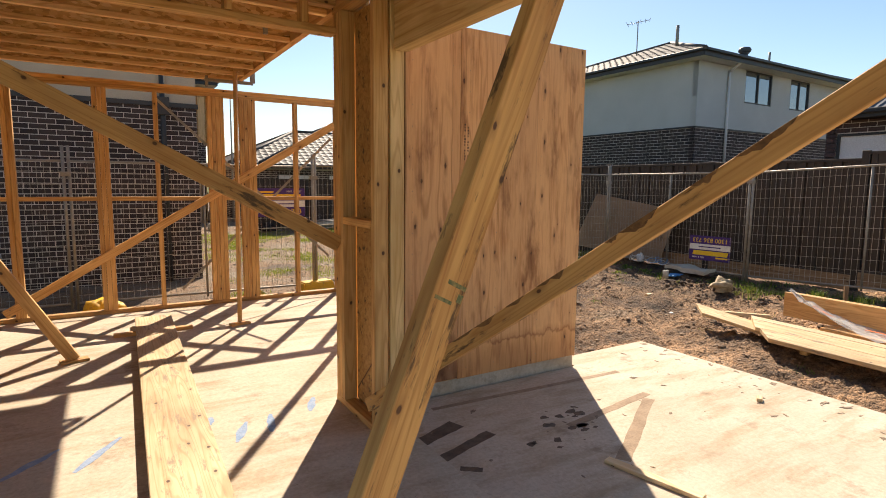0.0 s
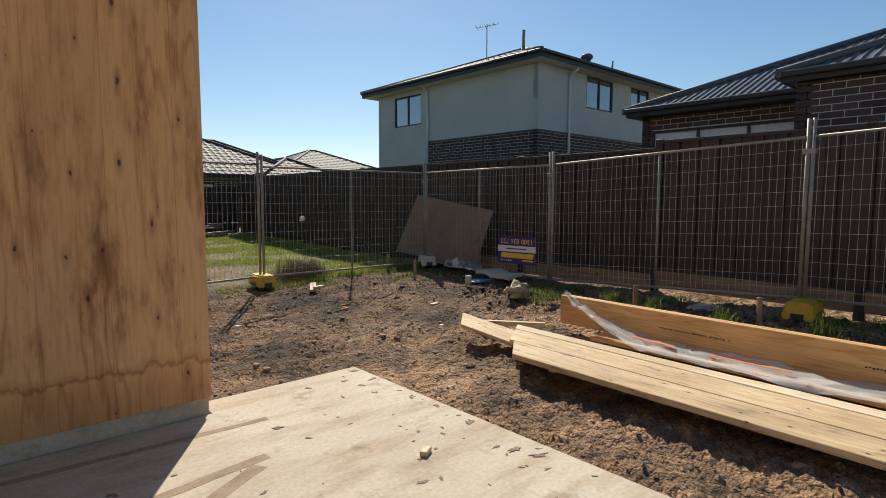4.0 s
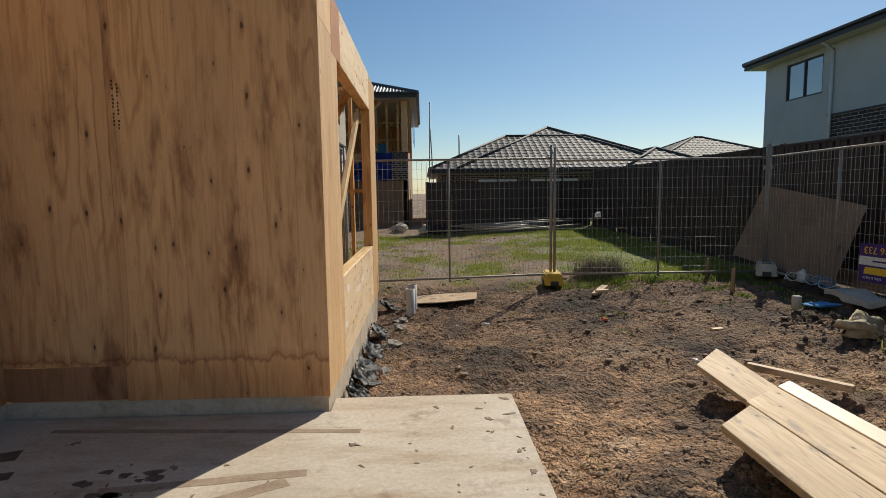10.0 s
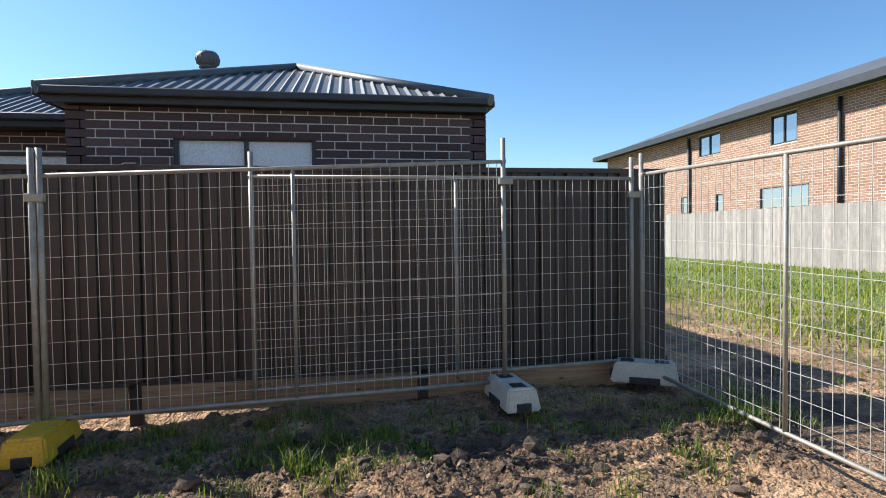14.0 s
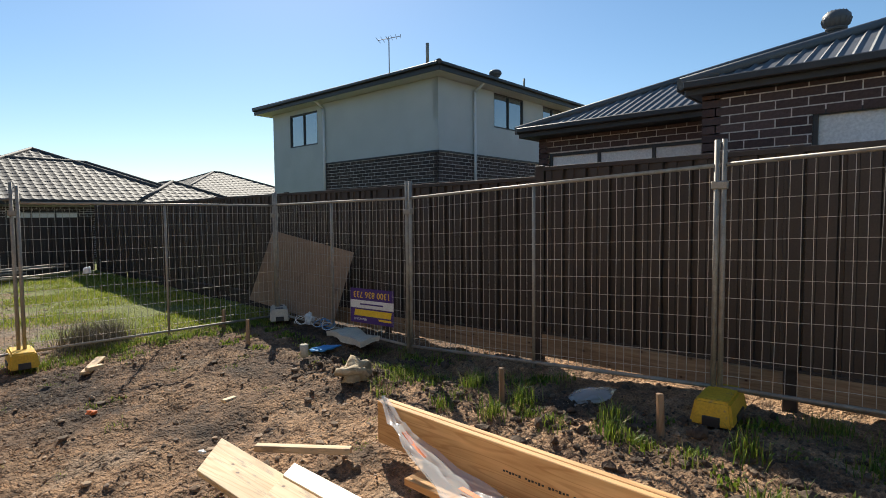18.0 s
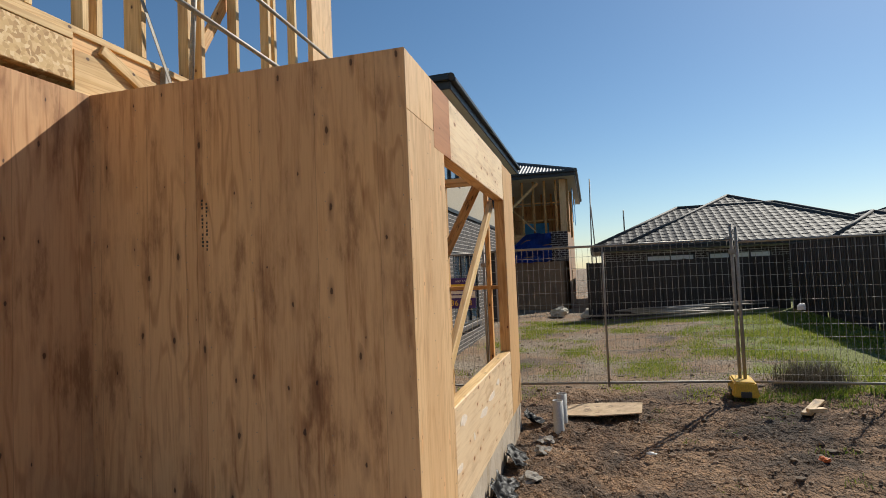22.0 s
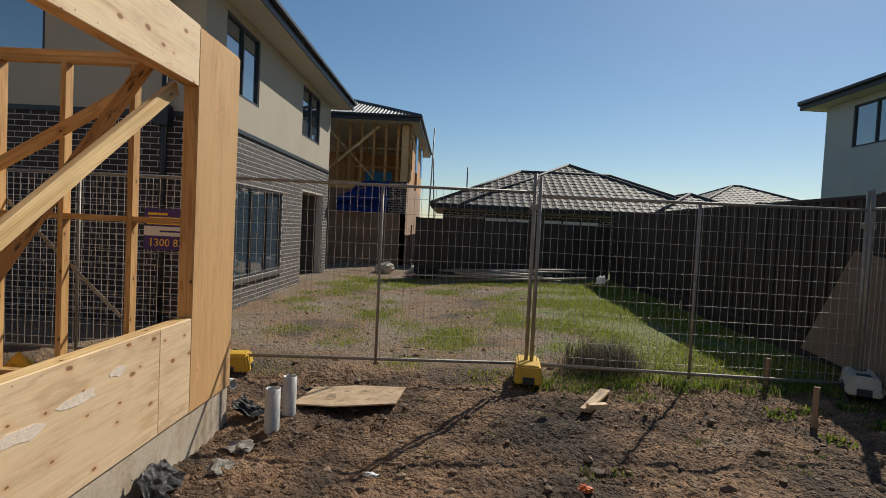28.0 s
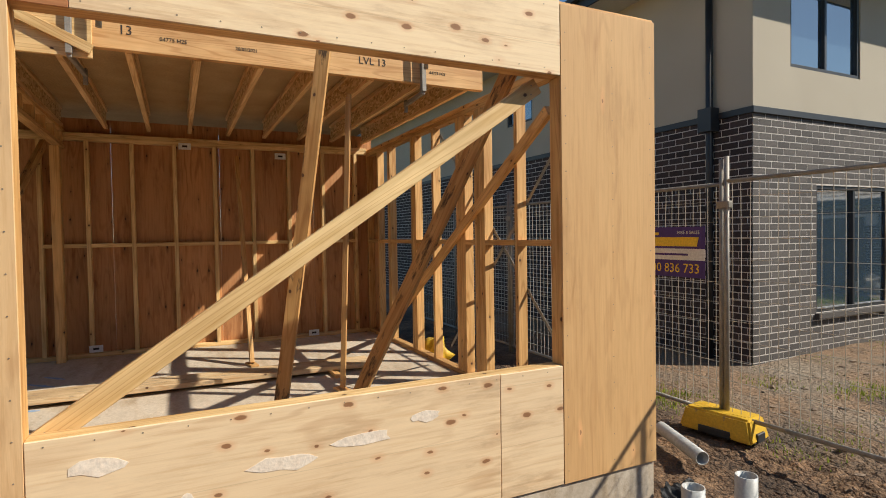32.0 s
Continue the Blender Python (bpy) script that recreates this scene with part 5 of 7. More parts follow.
# single-storey dark brick house right behind the side fence
h3 = thing("house", "single-storey dark brick house with ribbed steel roof", "house", (12, -1.5, 0.3))
BL3, CR3 = 0.3, 0.098
brick_wall(h3, (8.0, -0.8), (0, -1), 4.644, 0.3, 2.99, M["brick_brown"], [(1.08, 2.63, 1.3, 2.69)], BL3, CR3, near=(0, 4.65, 2.0, 2.93))
brick_wall(h3, (8.0, -5.45), (1, 0), 8.0, 0.3, 2.99, M["brick_brown"], bl=BL3, course=CR3)
brick_wall(h3, (9.75, -0.8), (-1, 0), 1.75, 0.3, 2.99, M["brick_brown"], bl=BL3, course=CR3)
brick_wall(h3, (9.75, 2.48), (0, -1), 3.27, 0.3, 3.0, M["brick_brown"], [(0.2, 2.98, 1.6, 2.73)], BL3, CR3, near=(0, 3.3, 2.3, 2.93))
brick_wall(h3, (16.0, 2.486), (-1, 0), 6.25, 0.3, 3.0, M["brick_brown"], bl=BL3, course=CR3)
window(h3, (8.0, -0.8), (0, -1), 1.08, 2.63, 1.3, 2.69, 2, blind=True)
window(h3, (9.75, 2.48), (0, -1), 0.2, 2.98, 1.6, 2.73, 3, blind=True)
# soffits here are dark: the shade under the eaves is put into their colour
eaves(h3, 7.85, 16.2, -5.42, -0.66, 3.12, "trim_dark", h=0.13)
hip_roof(h3, 7.8, 16.25, -5.47, -0.61, 3.1, 22.5, "metal")
eaves(h3, 9.36, 18.2, -5.38, 2.64, 3.14, "trim_dark", h=0.14)
hip_roof(h3, 9.31, 18.25, -5.43, 2.69, 3.1, 23.2, "metal")
vent_cap(h3, 9.75, -1.86, 3.83, 0.12)

# two-storey neighbour: charcoal brick below, beige render above
h6 = thing("house", "two-storey house with charcoal brick ground floor and beige render", "house", (-6, 11.5, -0.2))
def h6u(*ys):
    return tuple(y - 7.575 for y in ys)


east6 = (-2.0, 7.575)
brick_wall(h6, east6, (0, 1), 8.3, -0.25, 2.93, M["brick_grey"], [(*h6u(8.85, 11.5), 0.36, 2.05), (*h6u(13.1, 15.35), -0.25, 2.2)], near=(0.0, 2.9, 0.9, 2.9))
# same brickwork in a darker material: the south side's shade is put into colour
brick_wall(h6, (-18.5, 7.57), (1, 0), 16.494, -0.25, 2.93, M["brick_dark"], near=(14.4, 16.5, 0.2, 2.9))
rendered_wall(h6, east6, (0, 1), 8.3, 2.95, 4.95, "render_tan", [(*h6u(8.3, 9.85), 3.54, 4.78), (*h6u(12.85, 14.6), 3.54, 4.78)])
rendered_wall(h6, (-18.5, 7.57), (1, 0), 16.494, 2.95, 4.95, "render_tan", [(13.2, 14.1, 3.7, 4.6), (11.0, 11.9, 3.7, 4.6)])
slabbox("band", (-2.0, -1.97, 7.55, 15.87, 2.9, 2.98), M["trim_dark"], h6)
slabbox("band", (-18.5, -1.97, 7.545, 7.575, 2.9, 2.98), M["trim_dark"], h6)
window(h6, east6, (0, 1), *h6u(8.85, 11.5), 0.36, 2.05, 3)
slabbox("sill", (-2.03, -1.94, 8.82, 11.53, 0.28, 0.355), M["brick_grey"], h6)
window(h6, east6, (0, 1), *h6u(8.3, 9.85), 3.54, 4.78, 2)
window(h6, east6, (0, 1), *h6u(12.85, 14.6), 3.54, 4.78, 2)
window(h6, (-18.5, 7.57), (1, 0), 13.2, 14.1, 3.7, 4.6, 1)
window(h6, (-18.5, 7.57), (1, 0), 11.0, 11.9, 3.7, 4.6, 1)
# near-black sheet closing the alcove, its deep shade put into the colour
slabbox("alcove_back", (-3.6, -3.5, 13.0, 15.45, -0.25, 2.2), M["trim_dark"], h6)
slabbox("alcove_side", (-3.6, -2.2, 15.36, 15.5, -0.25, 2.2), M["brick_grey"], h6)
slabbox("alcove_floor", (-3.6, -1.8, 13.1, 15.36, -0.26, -0.2), M["plinth"], h6)
eaves(h6, -19.1, -1.45, 6.97, 16.45, 5.12)
hip_roof(h6, -19.15, -1.4, 6.92, 16.5, 5.1, 20, "tile")
downpipe(h6, -2.55, 7.5, -0.2, 4.85, "trim_dark", (0, -0.3))
slabbox("rainwater_head", (-2.65, -2.45, 7.4, 7.56, 2.75, 3.05), M["trim_dark"], h6)
rods("flue", [((-4.5, 8.3, 5.5), (-4.5, 8.3, 6.1))], 0.05, M["galv"], h6)

# half-built two-storey house with blue tarpaulin
h7 = thing("house", "half-built two-storey house with open timber frame and blue tarpaulin", "house", (-3, 24, 0))
rendered_wall(h7, (-6, 20.0), (1, 0), 6.0, -0.2, 2.75, "brown_sheet", label="brown sheet-lined lower wall")
brick_wall(h7, (-0.75, 19.98), (1, 0), 0.75, 1.9, 3.1, M["brick_dark"])
rendered_wall(h7, (0.0, 20.0), (0, 1), 9.0, -0.2, 3.1, "clad_tan", [(3.0, 3.8, 0.6, 1.5)])
rendered_wall(h7, (0.0, 20.0), (0, 1), 9.0, 3.1, 5.2, "ply", [(1.2, 2.2, 3.7, 5.0), (4.5, 5.5, 3.7, 5.0)])
slabbox("wrap_panel", (0.2, 0.22, 21.2, 22.2, 3.6, 5.0), M["wrap"], h7)
slabbox("wrap_panel", (0.2, 0.22, 24.5, 25.5, 3.7, 5.0), M["wrap"], h7)
stick("floor_beam", (-6, 20.05, 2.9), (0, 20.05, 2.9), 0.1, 0.3, M["pine"], h7)
for k_ in range(14):
    stick("stud", (-5.8 + 0.45 * k_, 20.1, 3.05), (-5.8 + 0.45 * k_, 20.1, 5.2), 0.05, 0.09, M["brace"], h7)
    stick("far_stud", (-5.8 + 0.45 * k_, 24.1, 3.05), (-5.8 + 0.45 * k_, 24.1, 5.2), 0.05, 0.09, M["brace"], h7)
for zz in (3.6, 4.3):
    stick("noggin", (-6, 20.1, zz), (0, 20.1, zz), 0.045, 0.045, M["brace"], h7)
stick("brace", (-3.35, 19.98, 3.1), (-1.1, 19.98, 5.1), 0.04, 0.1, M["pine_pale"], h7)
stick("brace", (-3.15, 19.95, 5.1), (-1.25, 19.95, 3.15), 0.02, 0.05, M["pine_pale"], h7)
slabbox("corner_post", (-0.25, 0.0, 19.98, 20.2, 3.1, 5.2), M["ply_pale"], h7)
slabbox("back_wall", (-6, 0, 28.8, 29.0, -0.2, 5.2), M["ply"], h7)
slabbox("upper_deck", (-6, 0, 20.1, 29, 2.75, 3.0), M["leaf_floor"], h7)
slabbox("blue_screen", (-2.2, -1.0, 23.9, 23.95, 3.05, 3.8), M["wrap"], h7)
eaves(h7, -6.6, 0.4, 19.4, 29.6, 5.42, h=0.2)
hip_roof(h7, -6.65, 0.45, 19.35, 29.65, 5.4, 20, "metal")
bm_ = bmesh.new()
tv = [[bm_.verts.new((-2.6 + 1.95 * i / 12, 19.9 - 0.12 * math.sin(2.2 * j + i * 0.4), 1.9 + (0.55 + 0.6 * min(1, i / 6) ** 1.5) * j / 5 + 0.02 * math.sin(i * 1.7))) for i in range(13)] for j in range(6)]
for j in range(5):
    for i in range(12):
        bm_.faces.new((tv[j][i], tv[j][i + 1], tv[j + 1][i + 1], tv[j + 1][i]))
bmesh.ops.solidify(bm_, geom=bm_.faces[:], thickness=0.01)
tagged(part("tarpaulin", bm_, M["tarp"]), "blue tarpaulin draped over the half-built wall", "tarpaulin")
scaf = thing("scaffold_pole", "steel prop poles beside the half-built house", "pole", (0.9, 20, 0))
rods("pole", [((0.85, 19.6, 0), (0.95, 19.9, 5.1))], 0.025, M["galv"], scaf)
rods("pole", [((1.15, 21.0, 0), (0.95, 19.9, 4.0))], 0.025, M["galv"], scaf)

# single-storey houses with tiled roofs beyond the rear fence
h8 = thing("house", "single-storey dark brick house with grey tiled hip roof", "house", (7, 25, 0))
brick_wall(h8, (1.4, 20.9), (1, 0), 9.8, 0, 2.15, M["brick_dark"], [(1.6, 3.4, 1.5, 1.98), (3.9, 6.1, 1.5, 1.98)], near=(0, 9.8, 1.6, 2.15))
brick_wall(h8, (1.4, 29), (0, -1), 8.094, 0, 2.15, M["brick_dark"])
window(h8, (1.4, 20.9), (1, 0), 1.6, 3.4, 1.5, 1.98, 2, blind=True)
window(h8, (1.4, 20.9), (1, 0), 3.9, 6.1, 1.5, 1.98, 3, blind=True)
eaves(h8, 0.95, 12.4, 20.35, 29.5, 2.36, h=0.16)
hip_roof(h8, 0.9, 12.45, 20.3, 27.9, 2.35, 24.5, "tile")
hip_roof(h8, 2.1, 12.0, 20.3, 30.2, 2.362, 24.5, "tile")
hip_roof(h8, 9.2, 13.6, 19.9, 25.5, 2.3, 24, "tile")
eaves(h8, 9.25, 13.55, 19.95, 25.45, 2.32, h=0.16)
rods("flue", [((2.3, 22.3, 2.8), (2.3, 22.3, 4.0))], 0.03, M["galv"], h8)
h9 = thing("house", "distant single-storey house with grey tiled hip roof", "house", (18, 30, 0))
brick_wall(h9, (13.6, 27.4), (1, 0), 9, 0, 2.4, M["brick_tan"])
brick_wall(h9, (13.6, 36), (0, -1), 8.594, 0, 2.4, M["brick_tan"])
eaves(h9, 13.1, 23.2, 26.9, 36.5, 2.72, h=0.16)
hip_roof(h9, 13.05, 23.25, 26.85, 36.55, 2.7, 22, "tile")

# tan brick house and grey paling fence across the vacant lot
h5 = thing("house", "two-storey tan brick house with dark tiled roof", "house", (26, -26, 0.6))
d5 = Vector((-1.0, 0.0))
o5 = (31.6, -18.7)
W5 = [(8.5, 9.9, 4.7, 5.6), (12.6, 13.8, 4.55, 5.6), (17.5, 19.3, 4.5, 5.6), (7.2, 7.9, 2.3, 3.1), (9.6, 10.1, 2.3, 3.05), (12.1, 14.3, 2.3, 3.1)]
brick_wall(h5, o5, d5, 24, 0.4, 5.75, M["brick_tan"], W5, near=(6, 16, 3.3, 4.3))
for a_, b_2, c_2, e_ in W5:
    window(h5, o5, d5, a_, b_2, c_2, e_, 2 if b_2 - a_ > 1 else 1)
n5 = Vector((-d5.y, d5.x))
brick_wall(h5, (o5[0] + n5.x * 9, o5[1] + n5.y * 9), (-n5.x, -n5.y), 8.99, 0.4, 5.75, M["brick_tan"])
bm_ = bmesh.new()
P5 = [Vector((*o5, 0)) + Vector((*d5, 0)) * u + Vector((*n5, 0)) * w + Vector((0, 0, z)) for u, w, z in ((-0.6, -0.6, 5.85), (24.6, -0.6, 5.85), (24.6, 10, 5.85), (-0.6, 10, 5.85), (5, 4.7, 7.9), (20, 4.7, 7.9))]
vs_ = [bm_.verts.new(p) for p in P5]
for f_ in ((0, 1, 5, 4), (1, 2, 5), (2, 3, 4, 5), (3, 0, 4), (3, 2, 1, 0)):
    bm_.faces.new([vs_[k] for k in f_])
part("roof", bm_, M["roof_metal"], h5)
for k_ in range(4):
    stick("fascia", P5[k_] + Vector((0, 0, -0.05)), P5[(k_ + 1) % 4] + Vector((0, 0, -0.05)), 0.1, 0.25, M["trim_dark"], h5)
for u_ in (7.9, 15.5):
    q_ = Vector((*o5, 0)) + Vector((*d5, 0)) * u_ - Vector((*n5, 0)) * 0.08
    rods("downpipe", [(q_ + Vector((0, 0, 0.5)), q_ + Vector((0, 0, 5.6)))], 0.06, M["trim_dark"], h5)
ant2 = thing("antenna", "galvanised television antenna on the dark roof", "antenna", (15, -22, 7))
rods("mast", [((15.6, -23.5, 6.6), (15.6, -23.5, 9.2))], 0.025, M["galv"], ant2)
rods("boom", [((15.1, -23.2, 9.1), (16.1, -23.9, 9.1))], 0.02, M["galv"], ant2)
for k_ in range(5):
    q_ = Vector((15.1 + 0.25 * k_, -23.2 - 0.17 * k_, 9.1))
    rods("element", [(q_ + Vector((-0.25, -0.35, 0)), q_ + Vector((0.25, 0.35, 0)))], 0.012, M["galv"], ant2)
pal = thing("paling_fence", "weathered grey timber paling fence across the vacant lot", "fence", (20, -18, 0.6))
p0, p1 = Vector((26.0, -17.7, 0)), Vector((4.0, -17.3, 0))
NP = 214
me_p = bpy.data.meshes.new("paling")
bm_ = boxes([(-0.05, 0.05, -0.008, 0.008, -0.25, 1.66)])
bm_.to_mesh(me_p)
bm_.free()
ang_p = math.atan2((p1 - p0).y, (p1 - p0).x)
for k_ in range(NP):
    c_0 = p0.lerp(p1, k_ / NP)
    o_ = link_mesh("paling", me_p, M["paling"], pal)
    o_.matrix_basis = Matrix.Translation((c_0.x, c_0.y, 0.62 + random.uniform(-0.015, 0.015))) @ Matrix.Rotation(ang_p, 4, "Z")
stick("rail", p0 + Vector((0, -0.03, 1.6)), p1 + Vector((0, -0.03, 1.6)), 0.04, 0.08, M["paling"], pal)


# ---- loose things on the slab ----
def plank(name, label, category, p, q, w, d, mat, group="", side=(0, 0, 1), kids=()):
    return tagged(stick(name, p, q, w, d, M[mat], None, side=side, bevel=0.004), label, category, group)


plank("scaffold_plank", "long pale laminated plank lying on the slab", "plank", (-3.13, 3.03, FL + 0.06), (-3.27, -1.9, FL + 0.06), 0.34, 0.045, "board")
plank("timber_offcut", "pine bearer under the plank", "offcut", (-3.5, 2.6, FL + 0.018), (-2.8, 2.62, FL + 0.018), 0.07, 0.034, "pine")
plank("timber_offcut", "pine bearer under the plank", "offcut", (-3.6, -1.2, FL + 0.018), (-2.9, -1.2, FL + 0.018), 0.07, 0.034, "pine")
plank("timber_offcut", "thin pine batten lying on the porch slab", "batten", (-1.09, -1.36, 0.014), (-0.97, -1.9, 0.014), 0.06, 0.024, "board")
plank("timber_offcut", "small pine chip on the porch slab", "offcut", (0.6, -1.32, 0.014), (0.67, -1.28, 0.014), 0.04, 0.026, "board")


def decal(name, label, category, pts, mat, z, th=0.003, group=""):
    """A thin mark lying on the slab, as a low raised shape."""
    bm = bmesh.new()
    f = bm.faces.new([bm.verts.new((x, y, z)) for x, y in pts])
    f.normal_update()
    if f.normal.z < 0:
        f.normal_flip()
    r = bmesh.ops.extrude_face_region(bm, geom=[f])
    for v in r["geom"]:
        if isinstance(v, bmesh.types.BMVert):
            v.co.z += th
    bmesh.ops.recalc_face_normals(bm, faces=bm.faces[:])
    return tagged(part(name, bm, mat), label, category, group)


def streak(a, b, w, jitter=0.3, n=7):
    a, b = Vector(a), Vector(b)
    d = (b - a).normalized()
    s = Vector((-d.y, d.x))
    up = [a.lerp(b, k / n) + s * w * (0.35 + random.uniform(0, jitter)) * math.sin(math.pi * (0.12 + 0.76 * k / n)) for k in range(n + 1)]
    dn = [a.lerp(b, k / n) - s * w * (0.35 + random.uniform(0, jitter)) * math.sin(math.pi * (0.12 + 0.76 * k / n)) for k in range(n, -1, -1)]
    return [tuple(p) for p in up + dn]


for a_, b_2 in (((-2.42, -0.02), (-2.33, 0.2)), ((-2.72, -0.2), (-2.66, 0.06)), ((-2.93, -0.24), (-2.82, 0.02)), ((-3.03, 0.08), (-3.0, 0.2)), ((-3.72, -0.17), (-3.5, 0.17)), ((-4.05, -0.1), (-3.8, 0.17)), ((-4.3, 0.0), (-4.1, 0.2))):
    decal("paint_mark", "sprayed blue set-out mark on the slab", "paint mark", streak(a_, b_2, 0.05), M["blue_paint"], FL - 0.001, 0.0025, "blue set-out marks")
MUD = grainy("dried_mud", (0.2, 0.145, 0.1), (0.32, 0.24, 0.17), 14, 0.95, 70, 0.5)
WET = grainy("damp_timber_print", (0.1, 0.065, 0.045), (0.18, 0.125, 0.085), 14, 0.8, 70, 0.3)
TAN = grainy("faded_timber_print", (0.28, 0.2, 0.135), (0.4, 0.3, 0.21), 9, 0.95, 70, 0.3)


def strip(a, b, w, n=9):
    """Outline of a board's print: straight, with frayed edges."""
    a, b = Vector(a), Vector(b)
    d = (b - a).normalized()
    s = Vector((-d.y, d.x)) * w / 2
    up = [a.lerp(b, k / n) + s * random.uniform(0.8, 1.08) for k in range(n + 1)]
    dn = [a.lerp(b, k / n) - s * random.uniform(0.8, 1.08) for k in range(n, -1, -1)]
    return [tuple(p) for p in up + dn]


for a_, b_2, w_, m_2 in (((-0.93, -0.9), (0.01, -0.77), 0.07, TAN), ((-0.99, -1.4), (-0.07, -0.85), 0.09, TAN), ((-1.59, -0.2), (0.22, -0.31), 0.05, TAN), ((-1.93, -0.61), (-1.57, -0.49), 0.12, WET), ((-2.0, -0.88), (-1.45, -0.71), 0.08, WET), ((-1.87, -0.99), (-1.77, -1.07), 0.05, WET)):
    decal("timber_stain", "damp timber-shaped stain on the porch slab" if m_2 is WET else "faded brown board print on the porch slab", "stain", strip(a_, b_2, w_), m_2, -0.001, 0.0022, "stains on the porch slab")
sr = random.Random(12)
for cx_, cy_, n_2, sp_ in ((-0.8, -0.73, 7, 0.13), (-0.85, -0.97, 4, 0.08), (-1.2, -0.95, 4, 0.12)):
    for k_ in range(n_2):
        x_, y_, r_ = cx_ + sr.gauss(0, sp_), cy_ + sr.gauss(0, sp_ * 0.6), sr.uniform(0.012, 0.04)
        pts_ = [(x_ + 1.5 * r_ * sr.uniform(0.4, 1.2) * math.cos(k * 0.628), y_ + r_ * sr.uniform(0.4, 1.2) * math.sin(k * 0.628)) for k in range(10)]
        decal("mud_smear", "dark smear of wet mud on the porch slab", "mud", pts_, WET, -0.001, 0.0028, "mud smears on the porch slab")
rng = random.Random(5)
sv, sf = [], []
for _ in range(92):
    if rng.random() < 0.6:
        x, y = min(1.12, rng.gauss(0.95, 0.15)), rng.uniform(-3.0, 0.14)
    else:
        x, y = rng.uniform(-1.8, 0.9), rng.uniform(-1.6, -0.2)
    r = rng.uniform(0.004, 0.014) * (1 if rng.random() < 0.7 else 2.2)
    turn, long = rng.uniform(0, math.pi), rng.uniform(1.2, 2.6)
    n0, nn = len(sv), 16
    reach = [r * (0.75 + 0.75 * noise.noise(Vector((1.6 * math.cos(2 * math.pi * k / nn) + x * 40, 1.6 * math.sin(2 * math.pi * k / nn) + y * 40, 0.0))) + rng.uniform(-0.18, 0.18)) for k in range(nn)]
    ring = []
    for k, q in enumerate(reach):
        a, b = q * long * math.cos(2 * math.pi * k / nn), q * math.sin(2 * math.pi * k / nn)
        ring.append((min(1.175, x + a * math.cos(turn) - b * math.sin(turn)), y + a * math.sin(turn) + b * math.cos(turn)))
    sv += [(a, b, 0.0005) for a, b in ring] + [(x + (a - x) * 0.8, y + (b - y) * 0.8, 0.002 + rng.uniform(0, 0.1) * r) for a, b in ring] + [(x, y, 0.002 + r * rng.uniform(0.02, 0.12))]
    sf += [(n0 + k, n0 + (k + 1) % nn, n0 + nn + (k + 1) % nn, n0 + nn + k) for k in range(nn)] + [(n0 + nn + k, n0 + nn + (k + 1) % nn, n0 + 2 * nn) for k in range(nn)]
me_ = bpy.data.meshes.new("mud_spots")
me_.from_pydata(sv, [], sf)
tagged(link_mesh("mud_spots", me_, MUD), "flat crusts of dried mud scattered on the porch slab", "mud", kind="stuff")

# yellow insulation scrap by the north wall
def crumple(name, label, category, at, size, mat, seed, group="", flat=0.5):
    """A crumpled sheet or lump: a noisy shell resting on the ground."""
    bm = bmesh.new()
    bmesh.ops.create_icosphere(bm, subdivisions=3, radius=1)
    for v in bm.verts:
        d = 0.72 + 0.6 * noise.noise(v.co * 1.4 + Vector((seed, 0, 0))) + 0.28 * noise.noise(v.co * 4 + Vector((0, seed, 0)))
        v.co = Vector((v.co.x * size[0] * d, v.co.y * size[1] * d, v.co.z * size[2] * d))
    zmin = min(v.co.z for v in bm.verts) * flat
    for v in bm.verts:
        v.co.z = max(v.co.z, zmin) - zmin
        v.co += Vector(at)
    for f in bm.faces:
        f.smooth = mat in ("film", "white_film", "wrap", "yellow", "sack")
    return tagged(part(name, bm, M[mat] if isinstance(mat, str) else mat), label, category, group)


crumple("insulation_scrap", "crumpled yellow wrapping beside the stud wall", "wrapping", (-1.9, 3.95, ground_z(-1.9, 3.95)), (0.34, 0.14, 0.3), "yellow", 3)
crumple("insulation_scrap", "crumpled yellow wrapping beside the stud wall", "wrapping", (-3.6, 4.0, ground_z(-3.6, 4)), (0.36, 0.18, 0.3), "yellow", 8)

# white labels stapled to the studs
for y_, z_ in ((1.35, 2.62), (2.5, 2.55), (0.35, 0.2), (2.9, 0.16)):
    t_ = thing("product_tag", "small white printed tag stapled to the frame", "tag", (-5.14, y_, z_), "tags on the stud wall")
    slabbox("card", (-5.15, -5.147, y_ - 0.07, y_ + 0.07, z_ - 0.04, z_ + 0.04), M["sign_white"], t_)
    slabbox("print", (-5.147, -5.145, y_ - 0.03, y_ + 0.03, z_ - 0.012, z_ + 0.012), M["ink"], t_)

# printed marks on the beam and the ply
for k_, (y_, tx, sz) in enumerate(((2.75, "LVL 13", 0.085), (0.95, "13", 0.09), (1.25, "04775 H2S", 0.04), (1.75, "20/05/2021", 0.035), (3.35, "04775 H2S", 0.035))):
    w_ = words("beam_stamp", tx, sz, pose(-2.0185, y_, 2.93 if sz > 0.05 else 2.9, 90, 0, 90), M["ink"], upper)
ps = thing("ply_stamp", "small printed grade stamp on the plywood", "print", (-1.16, -0.004, 1.98))
for k_ in range(2):
    for j_ in range(14):
        if (j_ * 3 + k_) % 5:
            slabbox("mark", (-1.215 + 0.028 * k_, -1.208 + 0.028 * k_ + 0.002 * (j_ % 3), -0.0032, -0.0012, 1.76 + 0.021 * j_, 1.773 + 0.021 * j_), M["ink"], ps, bevel=0)
